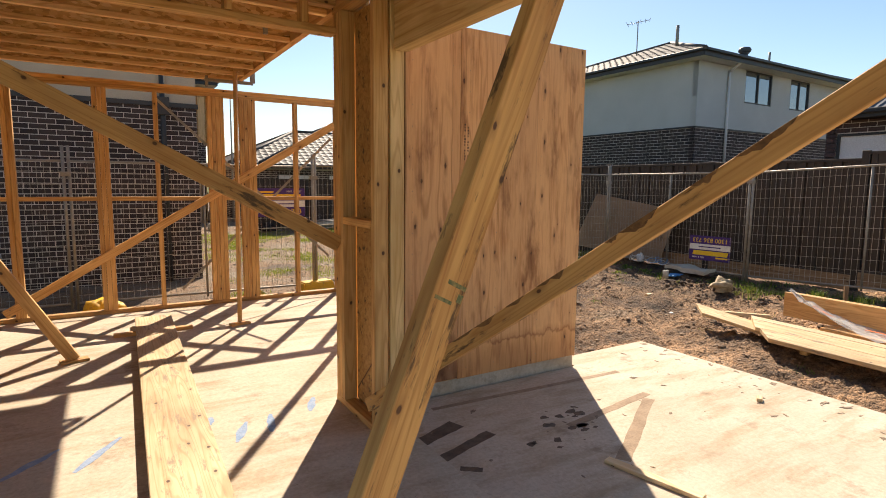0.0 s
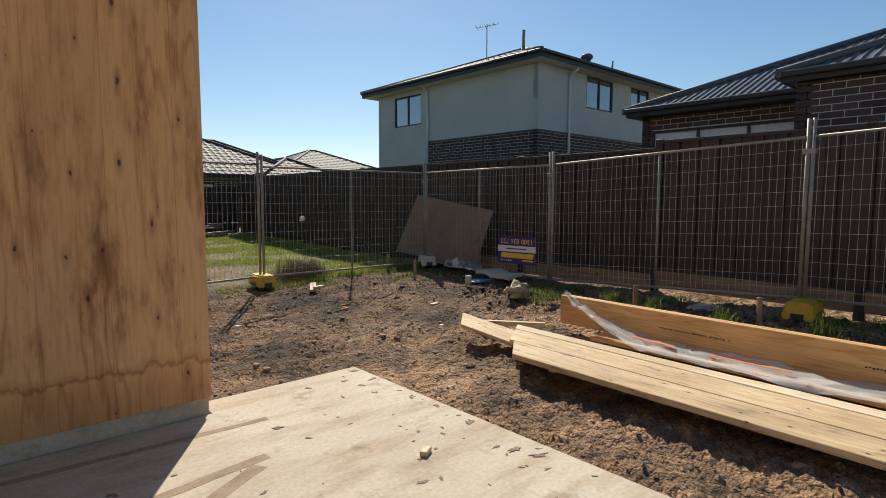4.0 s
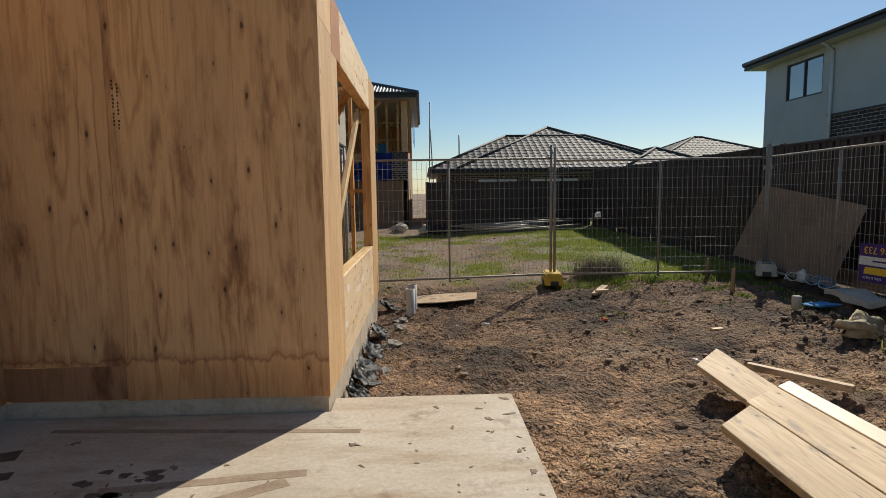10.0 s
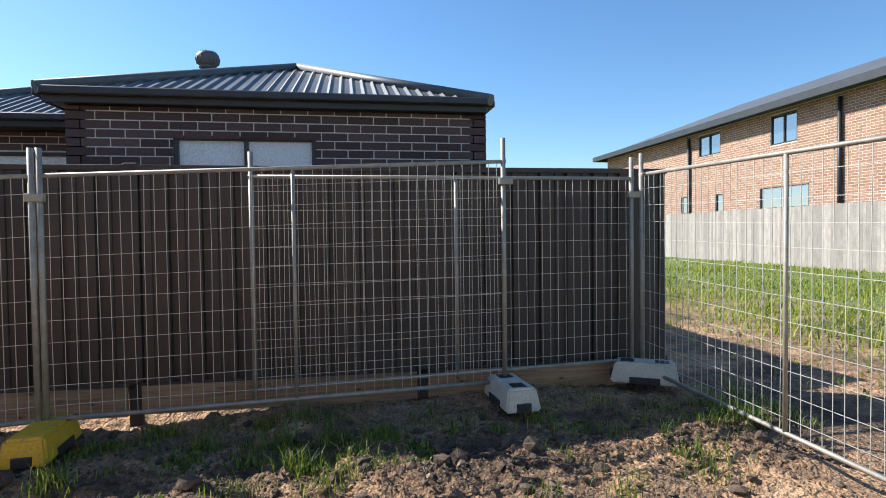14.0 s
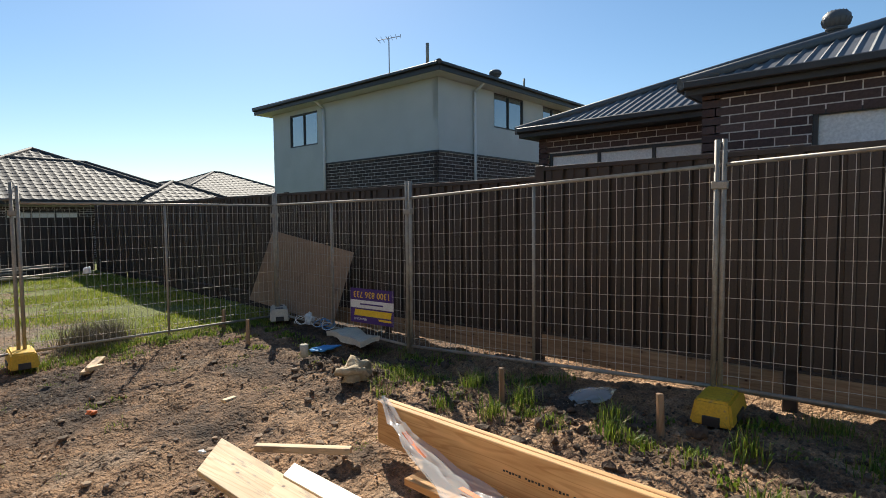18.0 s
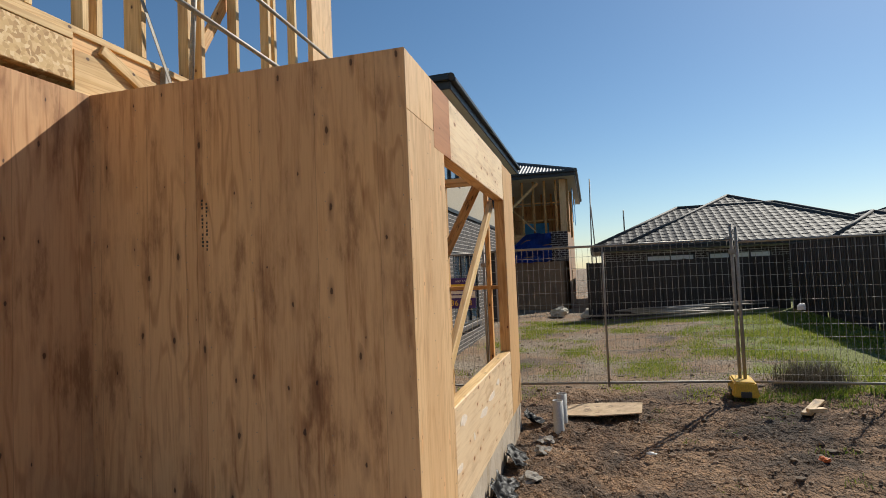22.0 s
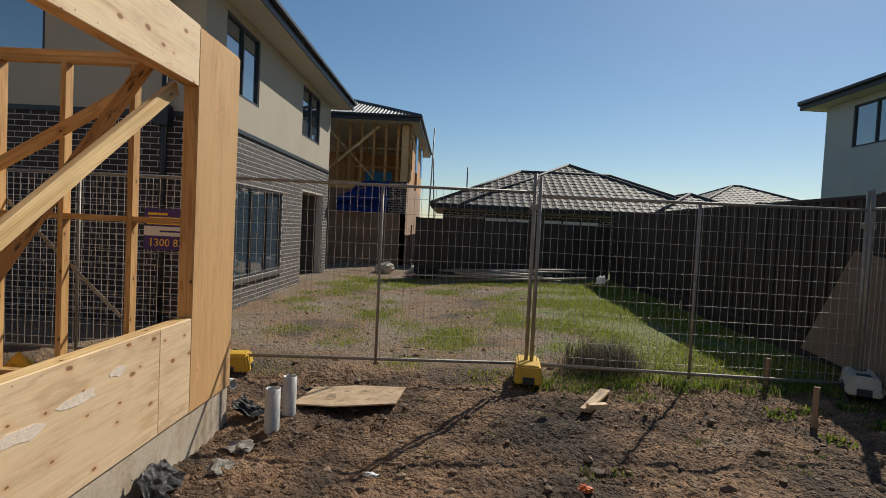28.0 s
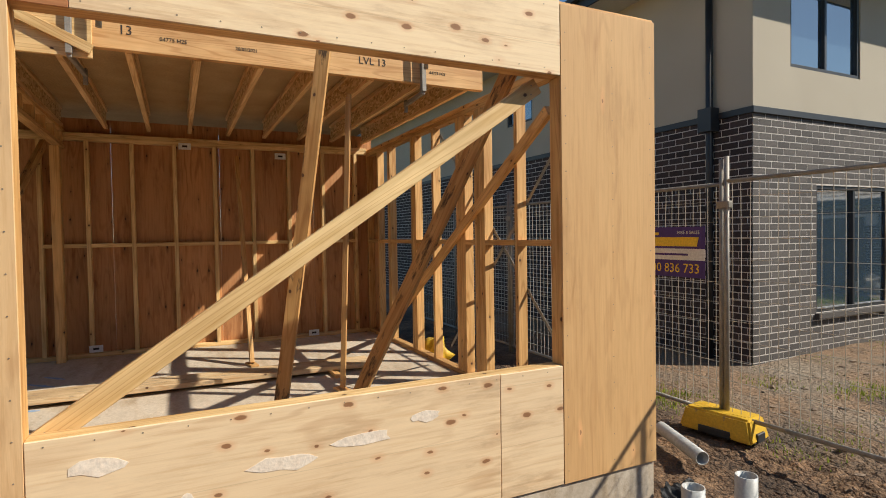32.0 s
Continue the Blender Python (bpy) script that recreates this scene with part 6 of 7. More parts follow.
def nails(wall, spots, normal):
    """Nail heads just proud of a sheet, joined into one part."""
    d = Vector(normal) * 0.0012
    me = prisms([(Vector(p) - d, Vector(p) + d) for p in spots], 0.0032, 6)
    tagged(link_mesh("nail_heads", me, M["nail"], wall), kind="stuff")


spots_ = [(0.0004, y_, z_) for y_ in (0.03, 0.36, Y0 - 0.03) for z_ in np.arange(0.16, 2.4, 0.15)]
spots_ += [(0.0004, y_, z_) for y_ in np.arange(Y0 + 0.06, Y1, 0.16) for z_ in (ZW0 - 0.025, ZW1 + 0.03, HT - 0.04)]
spots_ += [(0.0024, y_, z_) for y_ in (Y1 + 0.03, Y1 + 0.36, YE - 0.04) for z_ in np.arange(0.16, 2.65, 0.15)]
nails(east, spots_, (1, 0, 0))
nails(south, [(x_, -0.0014, z_) for x_ in (-0.03, -0.46, -0.9, -1.17) for z_ in np.arange(0.18, 2.7, 0.15)] + [(x_, -0.0004, z_) for x_ in (-1.32, -1.65, -1.96) for z_ in np.arange(0.2, 2.7, 0.15)], (0, 1, 0))
# smears of filler on the sill sheet
FILL = grainy("pale_filler", (0.82, 0.68, 0.54), (0.9, 0.78, 0.64), 18, 0.9, 60, 0.3)
for y_, z_, a_, b_2 in ((1.62, 0.5, 0.16, 0.035), (1.98, 0.545, 0.15, 0.035), (0.8, 0.36, 0.09, 0.03), (0.95, 0.62, 0.11, 0.03), (2.3, 0.6, 0.08, 0.025), (1.25, 0.42, 0.03, 0.03)):
    bm_ = bmesh.new()
    f_ = bm_.faces.new([bm_.verts.new((0.0003, y_ + a_ * math.cos(k * 0.5236) * rng.uniform(0.75, 1.1), z_ + b_2 * math.sin(k * 0.5236) * rng.uniform(0.6, 1.3))) for k in range(12)])
    r_ = bmesh.ops.extrude_face_region(bm_, geom=[f_])
    for v in r_["geom"]:
        if isinstance(v, bmesh.types.BMVert):
            v.co.x += 0.0015
    bmesh.ops.recalc_face_normals(bm_, faces=bm_.faces[:])
    part("filler_smear", bm_, FILL, east)

# ---- timber stacked on the soil ----
zb = -0.02
for k_ in range(2):
    plank("laminated_beam", "long orange laminated timber beam lying on edge", "beam", (3.745 + 0.05 * k_, 0.1 - 0.03 * k_, 0.15), (3.577 + 0.05 * k_, -4.14 - 0.03 * k_, 0.15), 0.045, 0.3, "lvl", "laminated beams on the soil")
    if k_ == 0:  # lines of small print along the face
        pm_ = bpy.data.objects["laminated_beam"]
        for a_, n_2 in ((0.55, 22), (-1.0, 30)):
            row_ = [(a_ + 0.022 * j - 0.008, a_ + 0.022 * j + 0.007, f, f + 0.0012, -0.008 + 0.003 * (j % 3), 0.008 - 0.002 * (j % 2)) for j in range(n_2) for f in (-0.0236, 0.0224) if j % 7]
            o_ = tagged(part("printed_line", boxes(row_), M["ink"], pm_), kind="stuff")
            o_.matrix_parent_inverse, o_.matrix_basis = Matrix(), Matrix()
plank("laminated_beam", "laminated timber beam lying flat beside its pair", "beam", (3.57, -0.45, -0.02), (3.42, -4.2, -0.02), 0.24, 0.045, "lvl", "laminated beams on the soil")
# the third, narrow board is paler to paint the sunlit strip
for x_, y_, w_, z_, m_2, sk_ in ((2.385, -0.385, 0.322, 0.046, "board", 0.8), (2.72, -0.09, 0.34, 0.049, "board", 0.64), (2.968, 0.075, 0.148, 0.054, "glare_board", 0.64)):
    o_ = plank("wide_board", "pale board lying on the soil with sun glare in its colour" if m_2 != "board" else "wide pale timber board lying on the soil", "board", (x_, y_, z_), (x_ + 0.02, -3.6, z_ - 0.05), w_ - 0.004, 0.045, m_2, "pale boards on the soil")
    for v_ in o_.data.vertices:  # ends sawn askew
        if v_.co.x < 0:
            v_.co.x -= sk_ * v_.co.y
o_ = plank("wide_board", "pale timber board with its end raised off the soil", "board", (2.722, 0.6, 0.092), (2.86, -0.55, -0.062), 0.335, 0.035, "board", "pale boards on the soil")
for v_ in o_.data.vertices:
    if v_.co.x < 0:
        v_.co.x -= 0.75 * v_.co.y
plank("batten", "short square pine batten on the soil", "batten", (3.1, 0.7, -0.005), (3.5, 0.13, 0.0), 0.06, 0.045, "board")
plank("batten", "short pine bearer under the boards", "batten", (2.45, -0.75, -0.05), (3.0, -0.7, -0.05), 0.07, 0.07, "pine")

# clear film trailing off the beams
bm_ = bmesh.new()
NF, MF = 40, 9
fv = []
for i in range(NF):
    u = i / (NF - 1)
    cx, cy = 3.7 - 0.42 * math.sin(min(1, u * 1.6) * 1.4) + 0.12 * u, 0.02 - 3.6 * u ** 1.15
    row = []
    for j in range(MF):
        w = (j / (MF - 1) - 0.5) * (0.1 + 0.34 * min(1, u * 2.2))
        n_1 = noise.noise(Vector((u * 14, j * 0.9, 0)))
        z = max(0.31 * (1 - min(1, u * 3.4)) ** 1.4, 0) + 0.02 + 0.055 * abs(n_1) + (0.05 * abs(math.sin(j * 1.9 + u * 9)) if u > 0.1 else 0)
        row.append(bm_.verts.new((cx + w * (0.9 if u > 0.15 else 0.5) + 0.03 * n_1, cy + 0.03 * math.sin(j * 2.1 + u * 20), z + zb + (0.0 if u > 0.3 else 0.02))))
    fv.append(row)
for i in range(NF - 1):
    for j in range(MF - 1):
        f_ = bm_.faces.new((fv[i][j], fv[i + 1][j], fv[i + 1][j + 1], fv[i][j + 1]))
        f_.smooth = True
film_t = thing("plastic_film", "torn clear plastic wrapping trailing from the timber beams", "plastic film", (3.5, -1.2, 0))
part("sheet", bm_, M["film"], film_t)
for u0, u1 in ((0.12, 0.2), (0.3, 0.42), (0.5, 0.66)):
    seg = [Vector(fv_) for fv_ in [(3.7 - 0.42 * math.sin(min(1, u * 1.6) * 1.4) + 0.12 * u, 0.02 - 3.6 * u ** 1.15, 0.075 + 0.28 * (1 - min(1, u * 3.4)) ** 1.4) for u in np.linspace(u0, u1, 5)]]
    for p_, q_ in zip(seg, seg[1:]):
        stick("red_print", p_, q_, 0.035, 0.002, M["orange"], film_t, bevel=0)

crumple("plastic_film", "crumpled end of clear wrapping over the beam tip", "plastic film", (3.6, -4.0, 0.27), (0.07, 0.3, 0.09), "film", 17)
ball_ = bmesh.new()
bmesh.ops.create_uvsphere(ball_, u_segments=20, v_segments=12, radius=0.034)
for v in ball_.verts:
    v.co *= 1 + 0.05 * noise.noise(v.co * 60)
for f_ in ball_.faces:
    f_.smooth = True
bmesh.ops.transform(ball_, matrix=Matrix.Translation((3.95, -3.78, ground_z(3.95, -3.78) + 0.045)), verts=ball_.verts[:])
tagged(part("ball", ball_, M["block"]), "small pale muddy ball on the soil", "ball")

# ---- pipes and scraps beside the slab ----
for nm_, x_, y_, zt_ in (("drain_pipe", 0.42, 3.63, 0.14), ("drain_pipe", 0.44, 4.02, 0.13)):
    bm_ = bmesh.new()
    n8 = 20
    prof = [(0.052, -0.3), (0.052, 0.0), (0.058, 0.0), (0.058, -0.5)]
    rings = [[bm_.verts.new((x_ + r * math.cos(2 * math.pi * k / n8), y_ + r * math.sin(2 * math.pi * k / n8), zt_ + z)) for k in range(n8)] for r, z in prof]
    for a_, b_2 in zip(rings, rings[1:]):
        for k in range(n8):
            bm_.faces.new((a_[k], a_[(k + 1) % n8], b_2[(k + 1) % n8], b_2[k])).smooth = True
    bmesh.ops.recalc_face_normals(bm_, faces=bm_.faces[:])
    tagged(part(nm_, bm_, M["pvc"]), "grey plastic drain pipe standing out of the soil", "pipe", "upright drain pipes")
bm_ = bmesh.new()
rings = []
for r_, l_1 in ((0.042, 0.05), (0.042, 0.62), (0.05, 0.62), (0.05, 0.0)):
    rings.append([bm_.verts.new(Matrix.Translation((-0.8, 4.72, -0.11)) @ Matrix.Rotation(-0.38, 4, "Z") @ Vector((l_1, r_ * math.cos(2 * math.pi * k / 18), r_ * math.sin(2 * math.pi * k / 18)))) for k in range(18)])
for a_, b_2 in zip(rings, rings[1:]):
    for k in range(18):
        bm_.faces.new((a_[k], a_[(k + 1) % 18], b_2[(k + 1) % 18], b_2[k])).smooth = True
bmesh.ops.recalc_face_normals(bm_, faces=bm_.faces[:])
tagged(part("drain_pipe", bm_, M["pvc"]), "grey plastic pipe lying on the soil", "pipe")
# plywood offcut
bm_ = bmesh.new()
f_ = bm_.faces.new([bm_.verts.new(p) for p in ((0.42, 4.18, 0), (0.5, 4.68, 0), (0.9, 4.76, 0), (1.38, 4.72, 0), (1.33, 4.22, 0), (0.8, 4.12, 0))])
r_ = bmesh.ops.extrude_face_region(bm_, geom=[f_])
for v in r_["geom"]:
    if isinstance(v, bmesh.types.BMVert):
        v.co.z += 0.012
for v in bm_.verts:
    v.co.z += -0.17 + 0.04 * (v.co.x - 0.4)
bmesh.ops.recalc_face_normals(bm_, faces=bm_.faces[:])
tagged(part("plywood_offcut", bm_, M["old_ply"]), "muddy plywood offcut lying on the soil", "plywood offcut")
plank("timber_offcut", "pale timber offcut on the soil", "offcut", (3.0, 4.2, -0.09), (3.36, 4.86, -0.09), 0.1, 0.03, "board")
plank("timber_offcut", "pale square timber offcut on the soil", "offcut", (3.02, 4.2, -0.05), (3.2, 4.25, -0.05), 0.07, 0.04, "board")
plank("timber_offcut", "small pale timber offcut on the soil", "offcut", (3.5, 1.98, -0.055), (3.63, 2.0, -0.055), 0.06, 0.03, "board")
crumple("orange_scrap", "orange plastic scrap on the soil", "scrap", (2.64, 2.72, -0.12), (0.06, 0.04, 0.03), "orange", 4)
crumple("paper_scrap", "scrap of white paper on the soil", "scrap", (1.3, 2.9, -0.17), (0.06, 0.03, 0.015), "white_film", 6)
crumple("paper_scrap", "scrap of white paper on the soil", "scrap", (2.9, 1.1, -0.09), (0.025, 0.05, 0.015), "white_film", 7)


def membrane(x, y, along, out, seed):
    """A torn black sheet crumpled against the slab edge, spreading over the soil."""
    bm = bmesh.new()
    nu, nv = 30, 13
    g = [[None] * nv for _ in range(nu)]
    for i in range(nu):
        for j in range(nv):
            u, v = i / (nu - 1) - 0.5, j / (nv - 1)
            p = Vector((u * 5 + seed, v * 2.2, seed))
            fold = 0.6 + 0.8 * noise.noise(p) + 0.35 * noise.noise(p * 2.6)
            px = x + out * v * (1 + 0.35 * noise.noise(Vector((u * 4, seed, 0))))
            py = y + along * u * (1 + 0.3 * noise.noise(Vector((v * 3, seed, 9))))
            g[i][j] = bm.verts.new((px + 0.03 * noise.noise(p * 1.7), py, ground_z(px, py) + 0.012 + 0.075 * max(0.0, fold) * (1 - 0.8 * v * v) + 0.07 * (1 - v) ** 3))
    for i in range(nu - 1):
        for j in range(nv - 1):
            bm.faces.new((g[i][j], g[i + 1][j], g[i + 1][j + 1], g[i][j + 1])).smooth = True
    bmesh.ops.solidify(bm, geom=bm.faces[:], thickness=0.003)
    tagged(part("membrane_scrap", bm, M["black_film"]), "torn crumpled black plastic membrane along the slab edge", "membrane", "black membrane along the slab edge")


for k_, (y_, al_, out_) in enumerate(((0.66, 0.26, 0.15), (1.2, 0.5, 0.2), (1.85, 0.42, 0.17), (2.6, 0.36, 0.16), (3.95, 0.3, 0.2))):
    membrane(0.02, y_, al_, out_, 3.7 * k_ + 1)
for k_, (x_, y_) in enumerate(((0.2, 0.35), (0.22, 1.28), (0.26, 2.2), (0.3, 2.95), (0.3, 3.3))):
    crumple("mortar_lump", "pale lump of spilt concrete beside the slab", "concrete lump", (x_, y_, ground_z(x_, y_) - 0.02), (0.1, 0.12, 0.05), "plinth", 21 + k_, "concrete lumps along the slab")

# ---- things along the fences ----
sheet_t = thing("form_sheet", "brown formwork plywood sheet leaning on the steel fence", "plywood sheet", (6.2, 4.6, 0.1))
bm_ = bmesh.new()
q4 = [(6.08, 6.15, 0.2), (6.06, 3.72, 0.04), (6.27, 3.46, 1.12), (6.29, 5.66, 1.42)]
f_ = bm_.faces.new([bm_.verts.new(p) for p in q4])
bmesh.ops.solidify(bm_, geom=[f_], thickness=0.017)
FORM = grainy("brown_form_ply", (0.42, 0.295, 0.2), (0.52, 0.375, 0.26), 3, 0.6, 40, 0.1, spots=((0.2, 0.16, 0.12), 4, 0.62))
part("sheet", bm_, FORM, sheet_t)


def sign(label, m, flip=False):
    """Hire firm's board: purple field, plain name bar, white strip, telephone number."""
    t = thing("fence_sign", label, "sign", tuple(m.translation), "hire signs on the fence")
    b = part("board", boxes([(-0.37, 0.37, -0.22, 0.22, -0.003, 0.0)], 0.001), M["purple"], t)
    b.matrix_basis = m
    for nm, x0, x1, y0, y1, mat in (("strip", -0.37, 0.37, -0.07, 0.03, "sign_white"), ("name_bar", -0.33, 0.3, 0.05, 0.13, "sign_yellow"), ("swoosh", -0.33, -0.12, 0.15, 0.175, "sign_yellow"), ("small_print", -0.2, 0.2, -0.03, -0.012, "purple")):
        o = part(nm, boxes([(x0, x1, y0, y1, 0.001, 0.0025 if mat != "purple" else 0.004)]), M[mat], t)
        if nm == "name_bar":
            for v in o.data.vertices:
                v.co.x += 0.25 * (v.co.y - 0.09)
        o.matrix_basis = m
    words("lettering", "1300 836 733", 0.115, m @ pose(0, -0.145, 0.0015), M["sign_yellow"], t)
    words("lettering", "HIRE & SALES", 0.04, m @ pose(0.2, 0.17, 0.0015), M["sign_white"], t)
    return t


sign("purple and yellow hire sign wired to the fence", pose(-1.15, 5.215, 1.29, 90, 0, 0))
sign("purple hire sign hung upside down on the fence", pose(5.645, 2.37, 0.51, 90, 180, -85))
for x_, y_ in ((5.06, -0.04), (5.16, -1.4), (5.05, 5.05), (4.86, 4.0)):
    z_ = ground_z(x_, y_)
    tagged(stick("timber_peg", (x_, y_, z_ - 0.1), (x_ + 0.02, y_ + 0.02, z_ + 0.3), 0.045, 0.045, M["sleeper"]), "pine survey peg driven into the soil", "peg", "survey pegs")
crumple("rag", "pale muddy rag on the soil", "rag", (4.62, 1.48, -0.02), (0.24, 0.16, 0.15), "sack", 31)
bm_ = boxes([(-0.15, 0.15, -0.46, 0.46, 0, 0.07)])
bmesh.ops.subdivide_edges(bm_, edges=bm_.edges[:], cuts=5, use_grid_fill=True)
for v in bm_.verts:
    v.co += Vector((0.05 * noise.noise(v.co * 5), 0.05 * noise.noise(v.co * 5 + Vector((4, 0, 0))), 0.05 * noise.noise(v.co * 3.5 + Vector((0, 7, 0)))))
bmesh.ops.transform(bm_, matrix=pose(5.62, 2.72, 0.06, 0, -6, -12), verts=bm_.verts[:])
tagged(part("foam_slab", bm_, M["block"]), "pale dusty broken foam slab under the fence panel", "foam")
cab_r = random.Random(8)
for nm_, mt_, n_2 in (("white_cable", "white_film", 4), ("blue_cable", "wrap", 2)):
    cab = thing(nm_, "loops of tangled %s cable beside the leaning sheet" % nm_.split("_")[0], "cable", (5.8, 3.75, 0.06), "tangled cables by the sheet")
    for _ in range(n_2):
        cx_, cy_, ra_, rb_, ph_ = 5.78 + cab_r.uniform(-0.1, 0.1), 3.7 + cab_r.uniform(-0.35, 0.35), cab_r.uniform(0.1, 0.2), cab_r.uniform(0.02, 0.06), cab_r.uniform(0, 6)
        loop_ = [Vector((cx_ + ra_ * math.cos(ph_ + k * 0.37) * 0.6, cy_ + ra_ * math.sin(ph_ + k * 0.37), 0.09 + rb_ * (1 + math.sin(k * 0.5 + ph_)))) for k in range(19)]
        rods("loop", list(zip(loop_, loop_[1:])), 0.005, M[mt_], cab, n=6)
crumple("white_bag", "white plastic bag against the sheet", "bag", (5.85, 4.0, 0.06), (0.08, 0.1, 0.17), "white_film", 41)
crumple("blue_bag", "blue plastic sheet scrap on the soil", "scrap", (5.2, 2.75, 0.0), (0.22, 0.15, 0.03), "wrap", 43)
crumple("clear_bag", "dusty clear plastic sheet by the fence", "plastic", (5.6, -0.6, ground_z(5.6, -0.6) + 0.01), (0.4, 0.18, 0.035), "film", 47)
crumple("paper_scrap", "white scrap caught on the fence mesh", "scrap", (3.32, 5.13, 0.95), (0.06, 0.03, 0.08), "white_film", 51)
tagged(lathe("paint_tin", [(0.045, -0.0), (0.05, 0.0), (0.05, 0.14), (0.04, 0.145), (0.01, 0.145)], (4.82, 2.63, 0.0), M["block"]), "small dusty tin on the soil", "tin")
for k_ in range(14):
    a_ = rng.uniform(-0.3, 0.3)
    c_0 = Vector((rng.uniform(2.3, 3.8), rng.uniform(13.9, 14.8), 0.14 + 0.018 * k_))
    d_ = Vector((math.cos(a_), math.sin(a_) * 0.5, rng.uniform(-0.05, 0.08))) * rng.uniform(1.0, 1.8)
    tagged(rods("steel_tube", [(c_0 - d_, c_0 + d_)], 0.025, M["galv"]), "galvanised steel tube in a loose pile on the grass", "tube", "pile of steel tubes")
for k_ in range(6):
    crumple("rubble", "lump of rubble near the half-built house", "rubble", (rng.uniform(-0.5, 1.6), rng.uniform(14.5, 17), 0.0), (0.35, 0.3, 0.22), "block" if k_ % 2 else "brick_dark", 61 + k_, "rubble heap")

# ---- stones, clods and grass ----
gr = np.random.default_rng(11)


def site_z(x, y):
    return ground_z(x, y) + soil_bump(x, y)


ICO = bmesh.new()
bmesh.ops.create_icosphere(ICO, subdivisions=1, radius=1)
ICO_V = np.array([v.co[:] for v in ICO.verts])
ICO_F = [tuple(v.index for v in f.verts) for f in ICO.faces]
ICO.free()


def scatter_stones(name, label, n, region, size, mat, low=0.62):
    """Rough lumps of many sizes, half sunk into the ground."""
    V, F, o = [], [], 0
    for _ in range(n):
        x, y = region(gr)
        if x < 0.1 and y < 3.9 or x < 1.22 and y < 0.28:
            continue
        r = min(size * (0.35 + gr.pareto(2.6) * 0.5), size * 3.0)
        a = gr.uniform(0, 6.28)
        p = ICO_V * gr.uniform(0.62, 1.28, (12, 1)) * r * np.array([gr.uniform(0.8, 1.4), gr.uniform(0.7, 1.1), low])
        ca, sa = math.cos(a), math.sin(a)
        p = np.stack([p[:, 0] * ca - p[:, 1] * sa + x, p[:, 0] * sa + p[:, 1] * ca + y, p[:, 2] + site_z(x, y) + r * 0.12], 1)
        V += p.tolist()
        F += [(i + o, j + o, k + o) for i, j, k in ICO_F]
        o += 12
    me = bpy.data.meshes.new(name)
    me.from_pydata(V, [], F)
    return tagged(link_mesh(name, me, mat), label, "stones", kind="stuff")


# dark turned soil, made darker still by the fence's shade put into it
LUMP = grainy("turned_soil_shaded", (0.05, 0.034, 0.024), (0.15, 0.105, 0.07), 14, 0.95, 60, 0.8, 0.012)
CRUMB = island_vary("crumbled_soil", (0.10, 0.068, 0.044), (0.36, 0.25, 0.16))
scatter_stones("clods", "crumbled clods and small stones on the bare soil", 9000, lambda g: (g.uniform(0.1, 6.3), g.uniform(-7, 5.4)), 0.009, M["stone"])
scatter_stones("clods", "crumbled lumps of dark turned soil", 13000, lambda g: (g.uniform(0.1, 5.6), g.uniform(-6.2, 5.2)), 0.0125, CRUMB)
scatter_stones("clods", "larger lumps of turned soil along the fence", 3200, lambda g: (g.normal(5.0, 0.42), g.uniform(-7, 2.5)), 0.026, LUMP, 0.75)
scatter_stones("gravel", "fine pale gravel on the vacant lot", 5000, lambda g: (g.uniform(-1.5, 4), g.uniform(5, 13)), 0.014, M["stone"])

# grass by the fence: darker blades, with the fence's shade put into the colour
m_, n_, l_, b_ = material("grass_blades", 0.55)
geo_ = n_.new("ShaderNodeNewGeometry")
c_ = ramp(n_, l_, geo_.outputs["Random Per Island"], [(0, (0.06, 0.115, 0.014)), (0.45, (0.145, 0.215, 0.026)), (0.85, (0.27, 0.32, 0.045)), (1, (0.42, 0.34, 0.15))])
l_.new(c_, b_.inputs["Base Color"])
tr_, mx_ = n_.new("ShaderNodeBsdfTranslucent"), n_.new("ShaderNodeMixShader")
l_.new(c_, tr_.inputs["Color"])
mx_.inputs[0].default_value = 0.45
l_.new(b_.outputs[0], mx_.inputs[1])
l_.new(tr_.outputs[0], mx_.inputs[2])
l_.new(mx_.outputs[0], n_["Material Output"].inputs["Surface"])
M["grass"] = m_
# brighter copy for the open lots, sunlight put into its colours
M["grass_sunlit"] = m_.copy()
for k_, col_ in enumerate(((0.12, 0.18, 0.02), (0.25, 0.31, 0.032), (0.38, 0.40, 0.055), (0.46, 0.37, 0.16))):
    [x for x in M["grass_sunlit"].node_tree.nodes if x.type == "VALTORGB"][0].color_ramp.elements[k_].color = (*col_, 1)


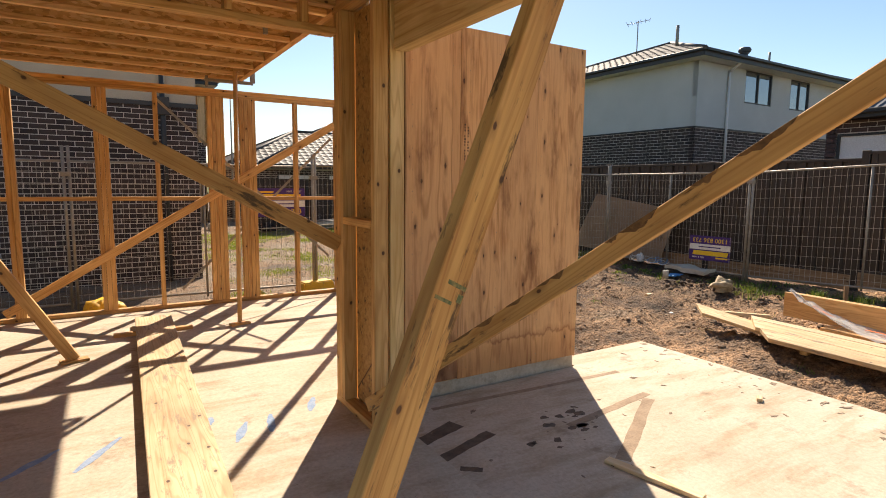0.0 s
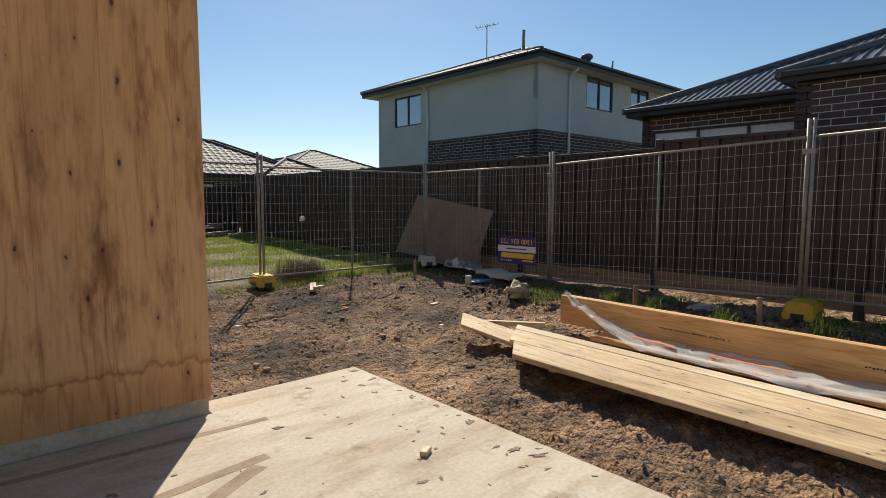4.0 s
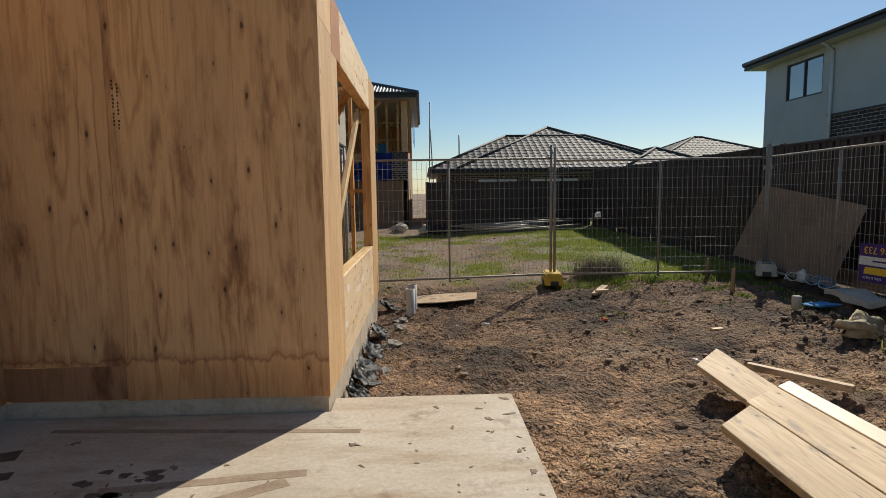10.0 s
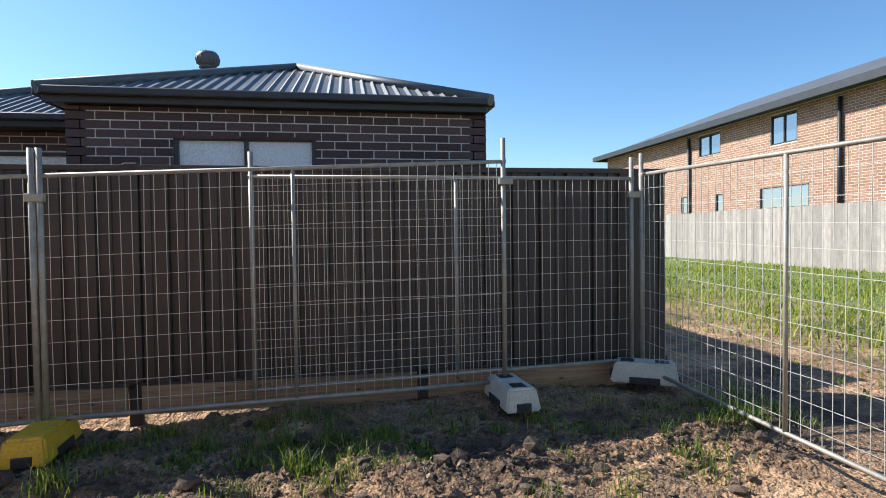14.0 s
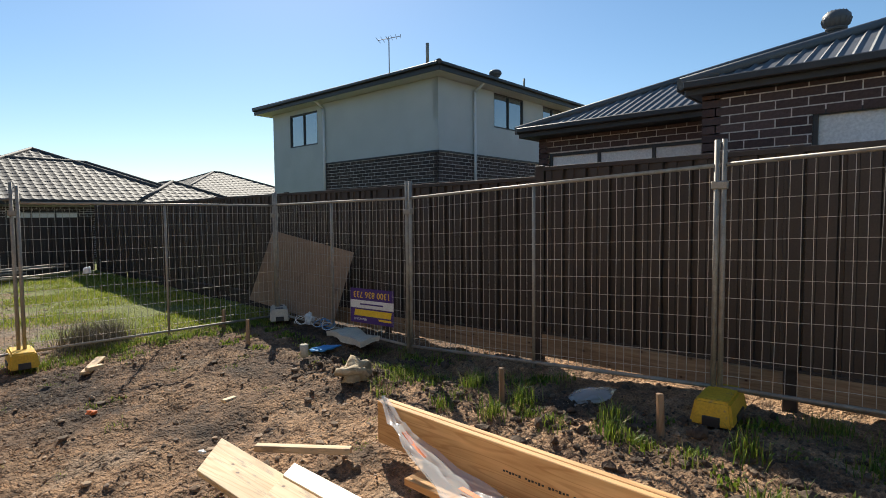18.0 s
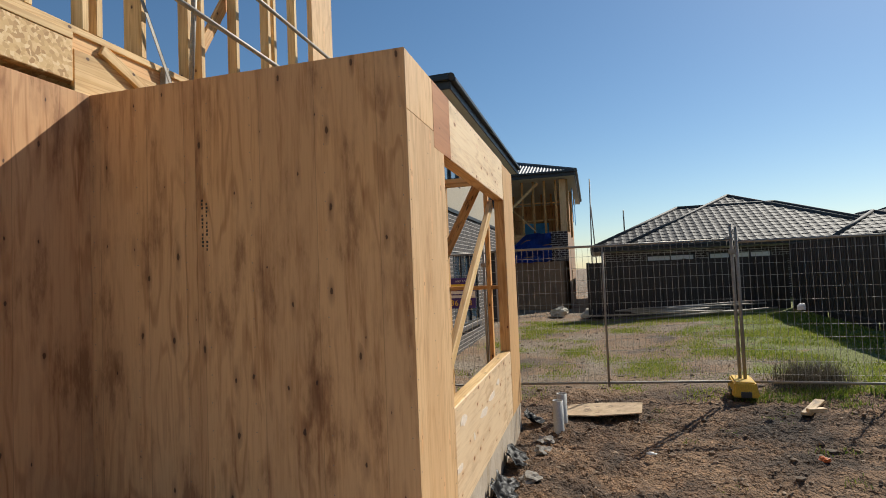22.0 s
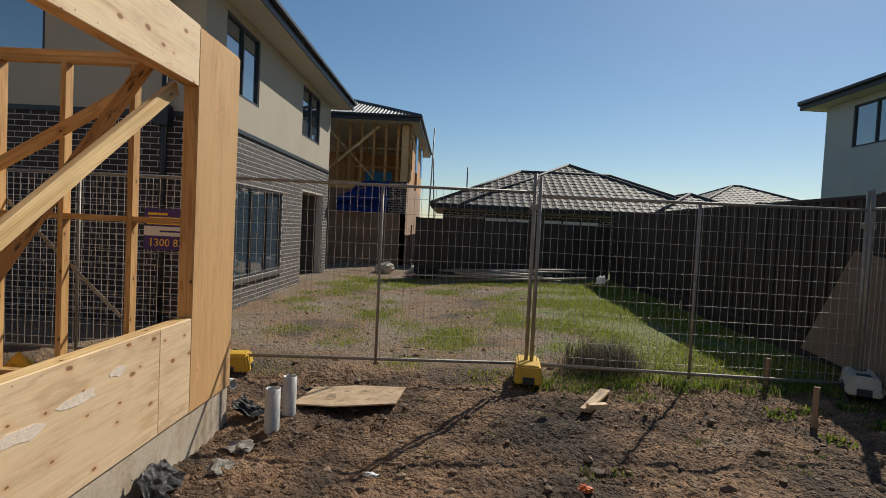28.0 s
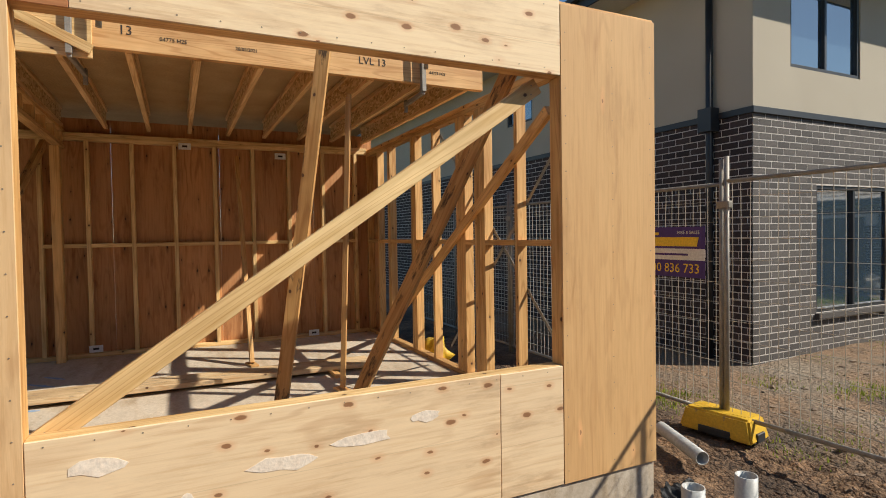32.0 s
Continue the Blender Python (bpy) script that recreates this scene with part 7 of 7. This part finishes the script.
def grass(name, label, n, region, h, fat=0.004, mat=None):
    """Many bent blades, three faces each, gathered in tufts."""
    V, F = [], []
    for _ in range(n):
        x, y, tall = region(gr)
        if x < 0.1 and y < 3.9 or x < 1.22 and y < 0.28:
            continue
        z = site_z(x, y) - 0.01
        H = h * tall * gr.uniform(0.5, 1.2)
        a, lean = gr.uniform(0, 6.28), gr.uniform(0.1, 0.75) * H
        dx, dy = math.cos(a) * lean, math.sin(a) * lean
        wx, wy = -math.sin(a) * fat, math.cos(a) * fat
        o = len(V)
        V += [(x - wx, y - wy, z), (x + wx, y + wy, z), (x + dx * 0.35 + wx * 0.8, y + dy * 0.35 + wy * 0.8, z + H * 0.6), (x + dx * 0.35 - wx * 0.8, y + dy * 0.35 - wy * 0.8, z + H * 0.6), (x + dx, y + dy, z + H * gr.uniform(0.75, 1))]
        F += [(o, o + 1, o + 2, o + 3), (o + 3, o + 2, o + 4)]
    me = bpy.data.meshes.new(name)
    me.from_pydata(V, [], F)
    return tagged(link_mesh(name, me, mat or M["grass"]), label, "grass", kind="stuff")


def tufts(n, area, spread, tall=1.0, seed=3):
    g = np.random.default_rng(seed)
    c = [area(g) for _ in range(n)]
    k = [g.uniform(0.5, 1.4) for _ in range(n)]

    def pick(gg):
        i = int(gg.integers(n))
        return c[i][0] + gg.normal(0, spread), c[i][1] + gg.normal(0, spread), tall * k[i]

    return pick


def patchy(test, area, spread, tall=1.0, seed=3, n=400):
    """Tufts kept only where a slow noise says that grass has taken."""
    g = np.random.default_rng(seed)
    c = []
    while len(c) < n:
        x, y = area(g)
        if test(x, y, noise.noise(Vector((x * 0.9, y * 0.9, seed))) + 0.5 * noise.noise(Vector((x * 2.3, y * 2.3, seed)))) > g.uniform(0, 1):
            c.append((x, y, g.uniform(0.5, 1.4)))

    def pick(gg):
        x, y, k = c[int(gg.integers(n))]
        return x + gg.normal(0, spread), y + gg.normal(0, spread), tall * k

    return pick


grass("grass_tufts", "green grass tufts along the foot of the fence", 6000, patchy(lambda x, y, k: 1.6 * k + 0.1 + 0.5 * (y < -3), lambda g: (g.normal(5.35, 0.4), g.uniform(-7.2, 2.4)), 0.07, 1.0, 3, 150), 0.115, 0.003)
grass("grass_tufts", "green grass under the fence panel", 4500, tufts(70, lambda g: (g.uniform(2.4, 5.9), g.normal(5.1, 0.2)), 0.08, 0.6, 4), 0.14)
grass("grass_tufts", "sparse weeds on the bare soil", 1600, tufts(40, lambda g: (g.uniform(1.4, 4.8), g.uniform(-3.5, 4.6)), 0.05, 0.35, 5), 0.1, 0.003)
grass("meadow_grass", "bright green grass on the vacant lot", 42000, patchy(lambda x, y, k: (x - 3.2) * 0.5 + 2.3 * k, lambda g: (g.uniform(2.2, 6.3), g.uniform(5.4, 14.5)), 0.14, 0.6, 6, 800), 0.11, 0.005, M["grass_sunlit"])
grass("meadow_grass", "thin patchy grass on the vacant lot", 30000, patchy(lambda x, y, k: 2.2 * k - 0.15 + 0.5 * (y > 12.5), lambda g: (g.uniform(-1.8, 3.2), g.uniform(5.4, 15)), 0.16, 0.55, 7, 260), 0.1, 0.005, M["grass_sunlit"])
grass("dry_weed", "dry grey weed clump beside the fence panel", 1400, tufts(9, lambda g: (g.normal(3.6, 0.16), g.normal(5.5, 0.12)), 0.11, 1.0, 9), 0.3, 0.003, island_vary("dry_stalks", (0.1, 0.085, 0.06), (0.3, 0.26, 0.19)))
grass("meadow_grass", "rough green grass on the far lot", 26000, tufts(420, lambda g: (g.uniform(4, 20), g.uniform(-22, -8.6)), 0.5, 0.8, 8), 0.14, 0.012, M["grass_sunlit"])
grass("weed_clumps", "tall dark green weeds between the survey pegs", 1500, tufts(17, lambda g: (g.normal(4.95, 0.22), g.uniform(-3.6, 0.9)), 0.06, 1.0, 14), 0.15, 0.004)
grass("weed_clumps", "low broad-leaved weeds along the fence shadow", 1800, tufts(44, lambda g: (g.normal(5.25, 0.35), g.uniform(-6.5, 4.6)), 0.06, 0.6, 15), 0.1, 0.01)
# straw and twigs lying on the soil
seg_ = []
for _ in range(1500):
    x, y = (gr.uniform(1.3, 5.6), gr.uniform(-6.2, 5.0)) if gr.random() < 0.55 else (gr.normal(4.4, 0.35), gr.uniform(-6.2, 0.5))
    a, h_ = gr.uniform(0, 6.28), gr.uniform(0.015, 0.06)
    x1_, y1_ = x + h_ * math.cos(a), y + h_ * math.sin(a)
    if min(x, x1_) > 1.25:
        seg_.append(((x, y, site_z(x, y) + 0.004), (x1_, y1_, site_z(x1_, y1_) + 0.008)))
tagged(link_mesh("straw", prisms(seg_, 0.0017, 3), island_vary("dry_straw", (0.2, 0.14, 0.08), (0.52, 0.42, 0.27))), "dry straw and twigs scattered on the soil", "straw", kind="stuff")
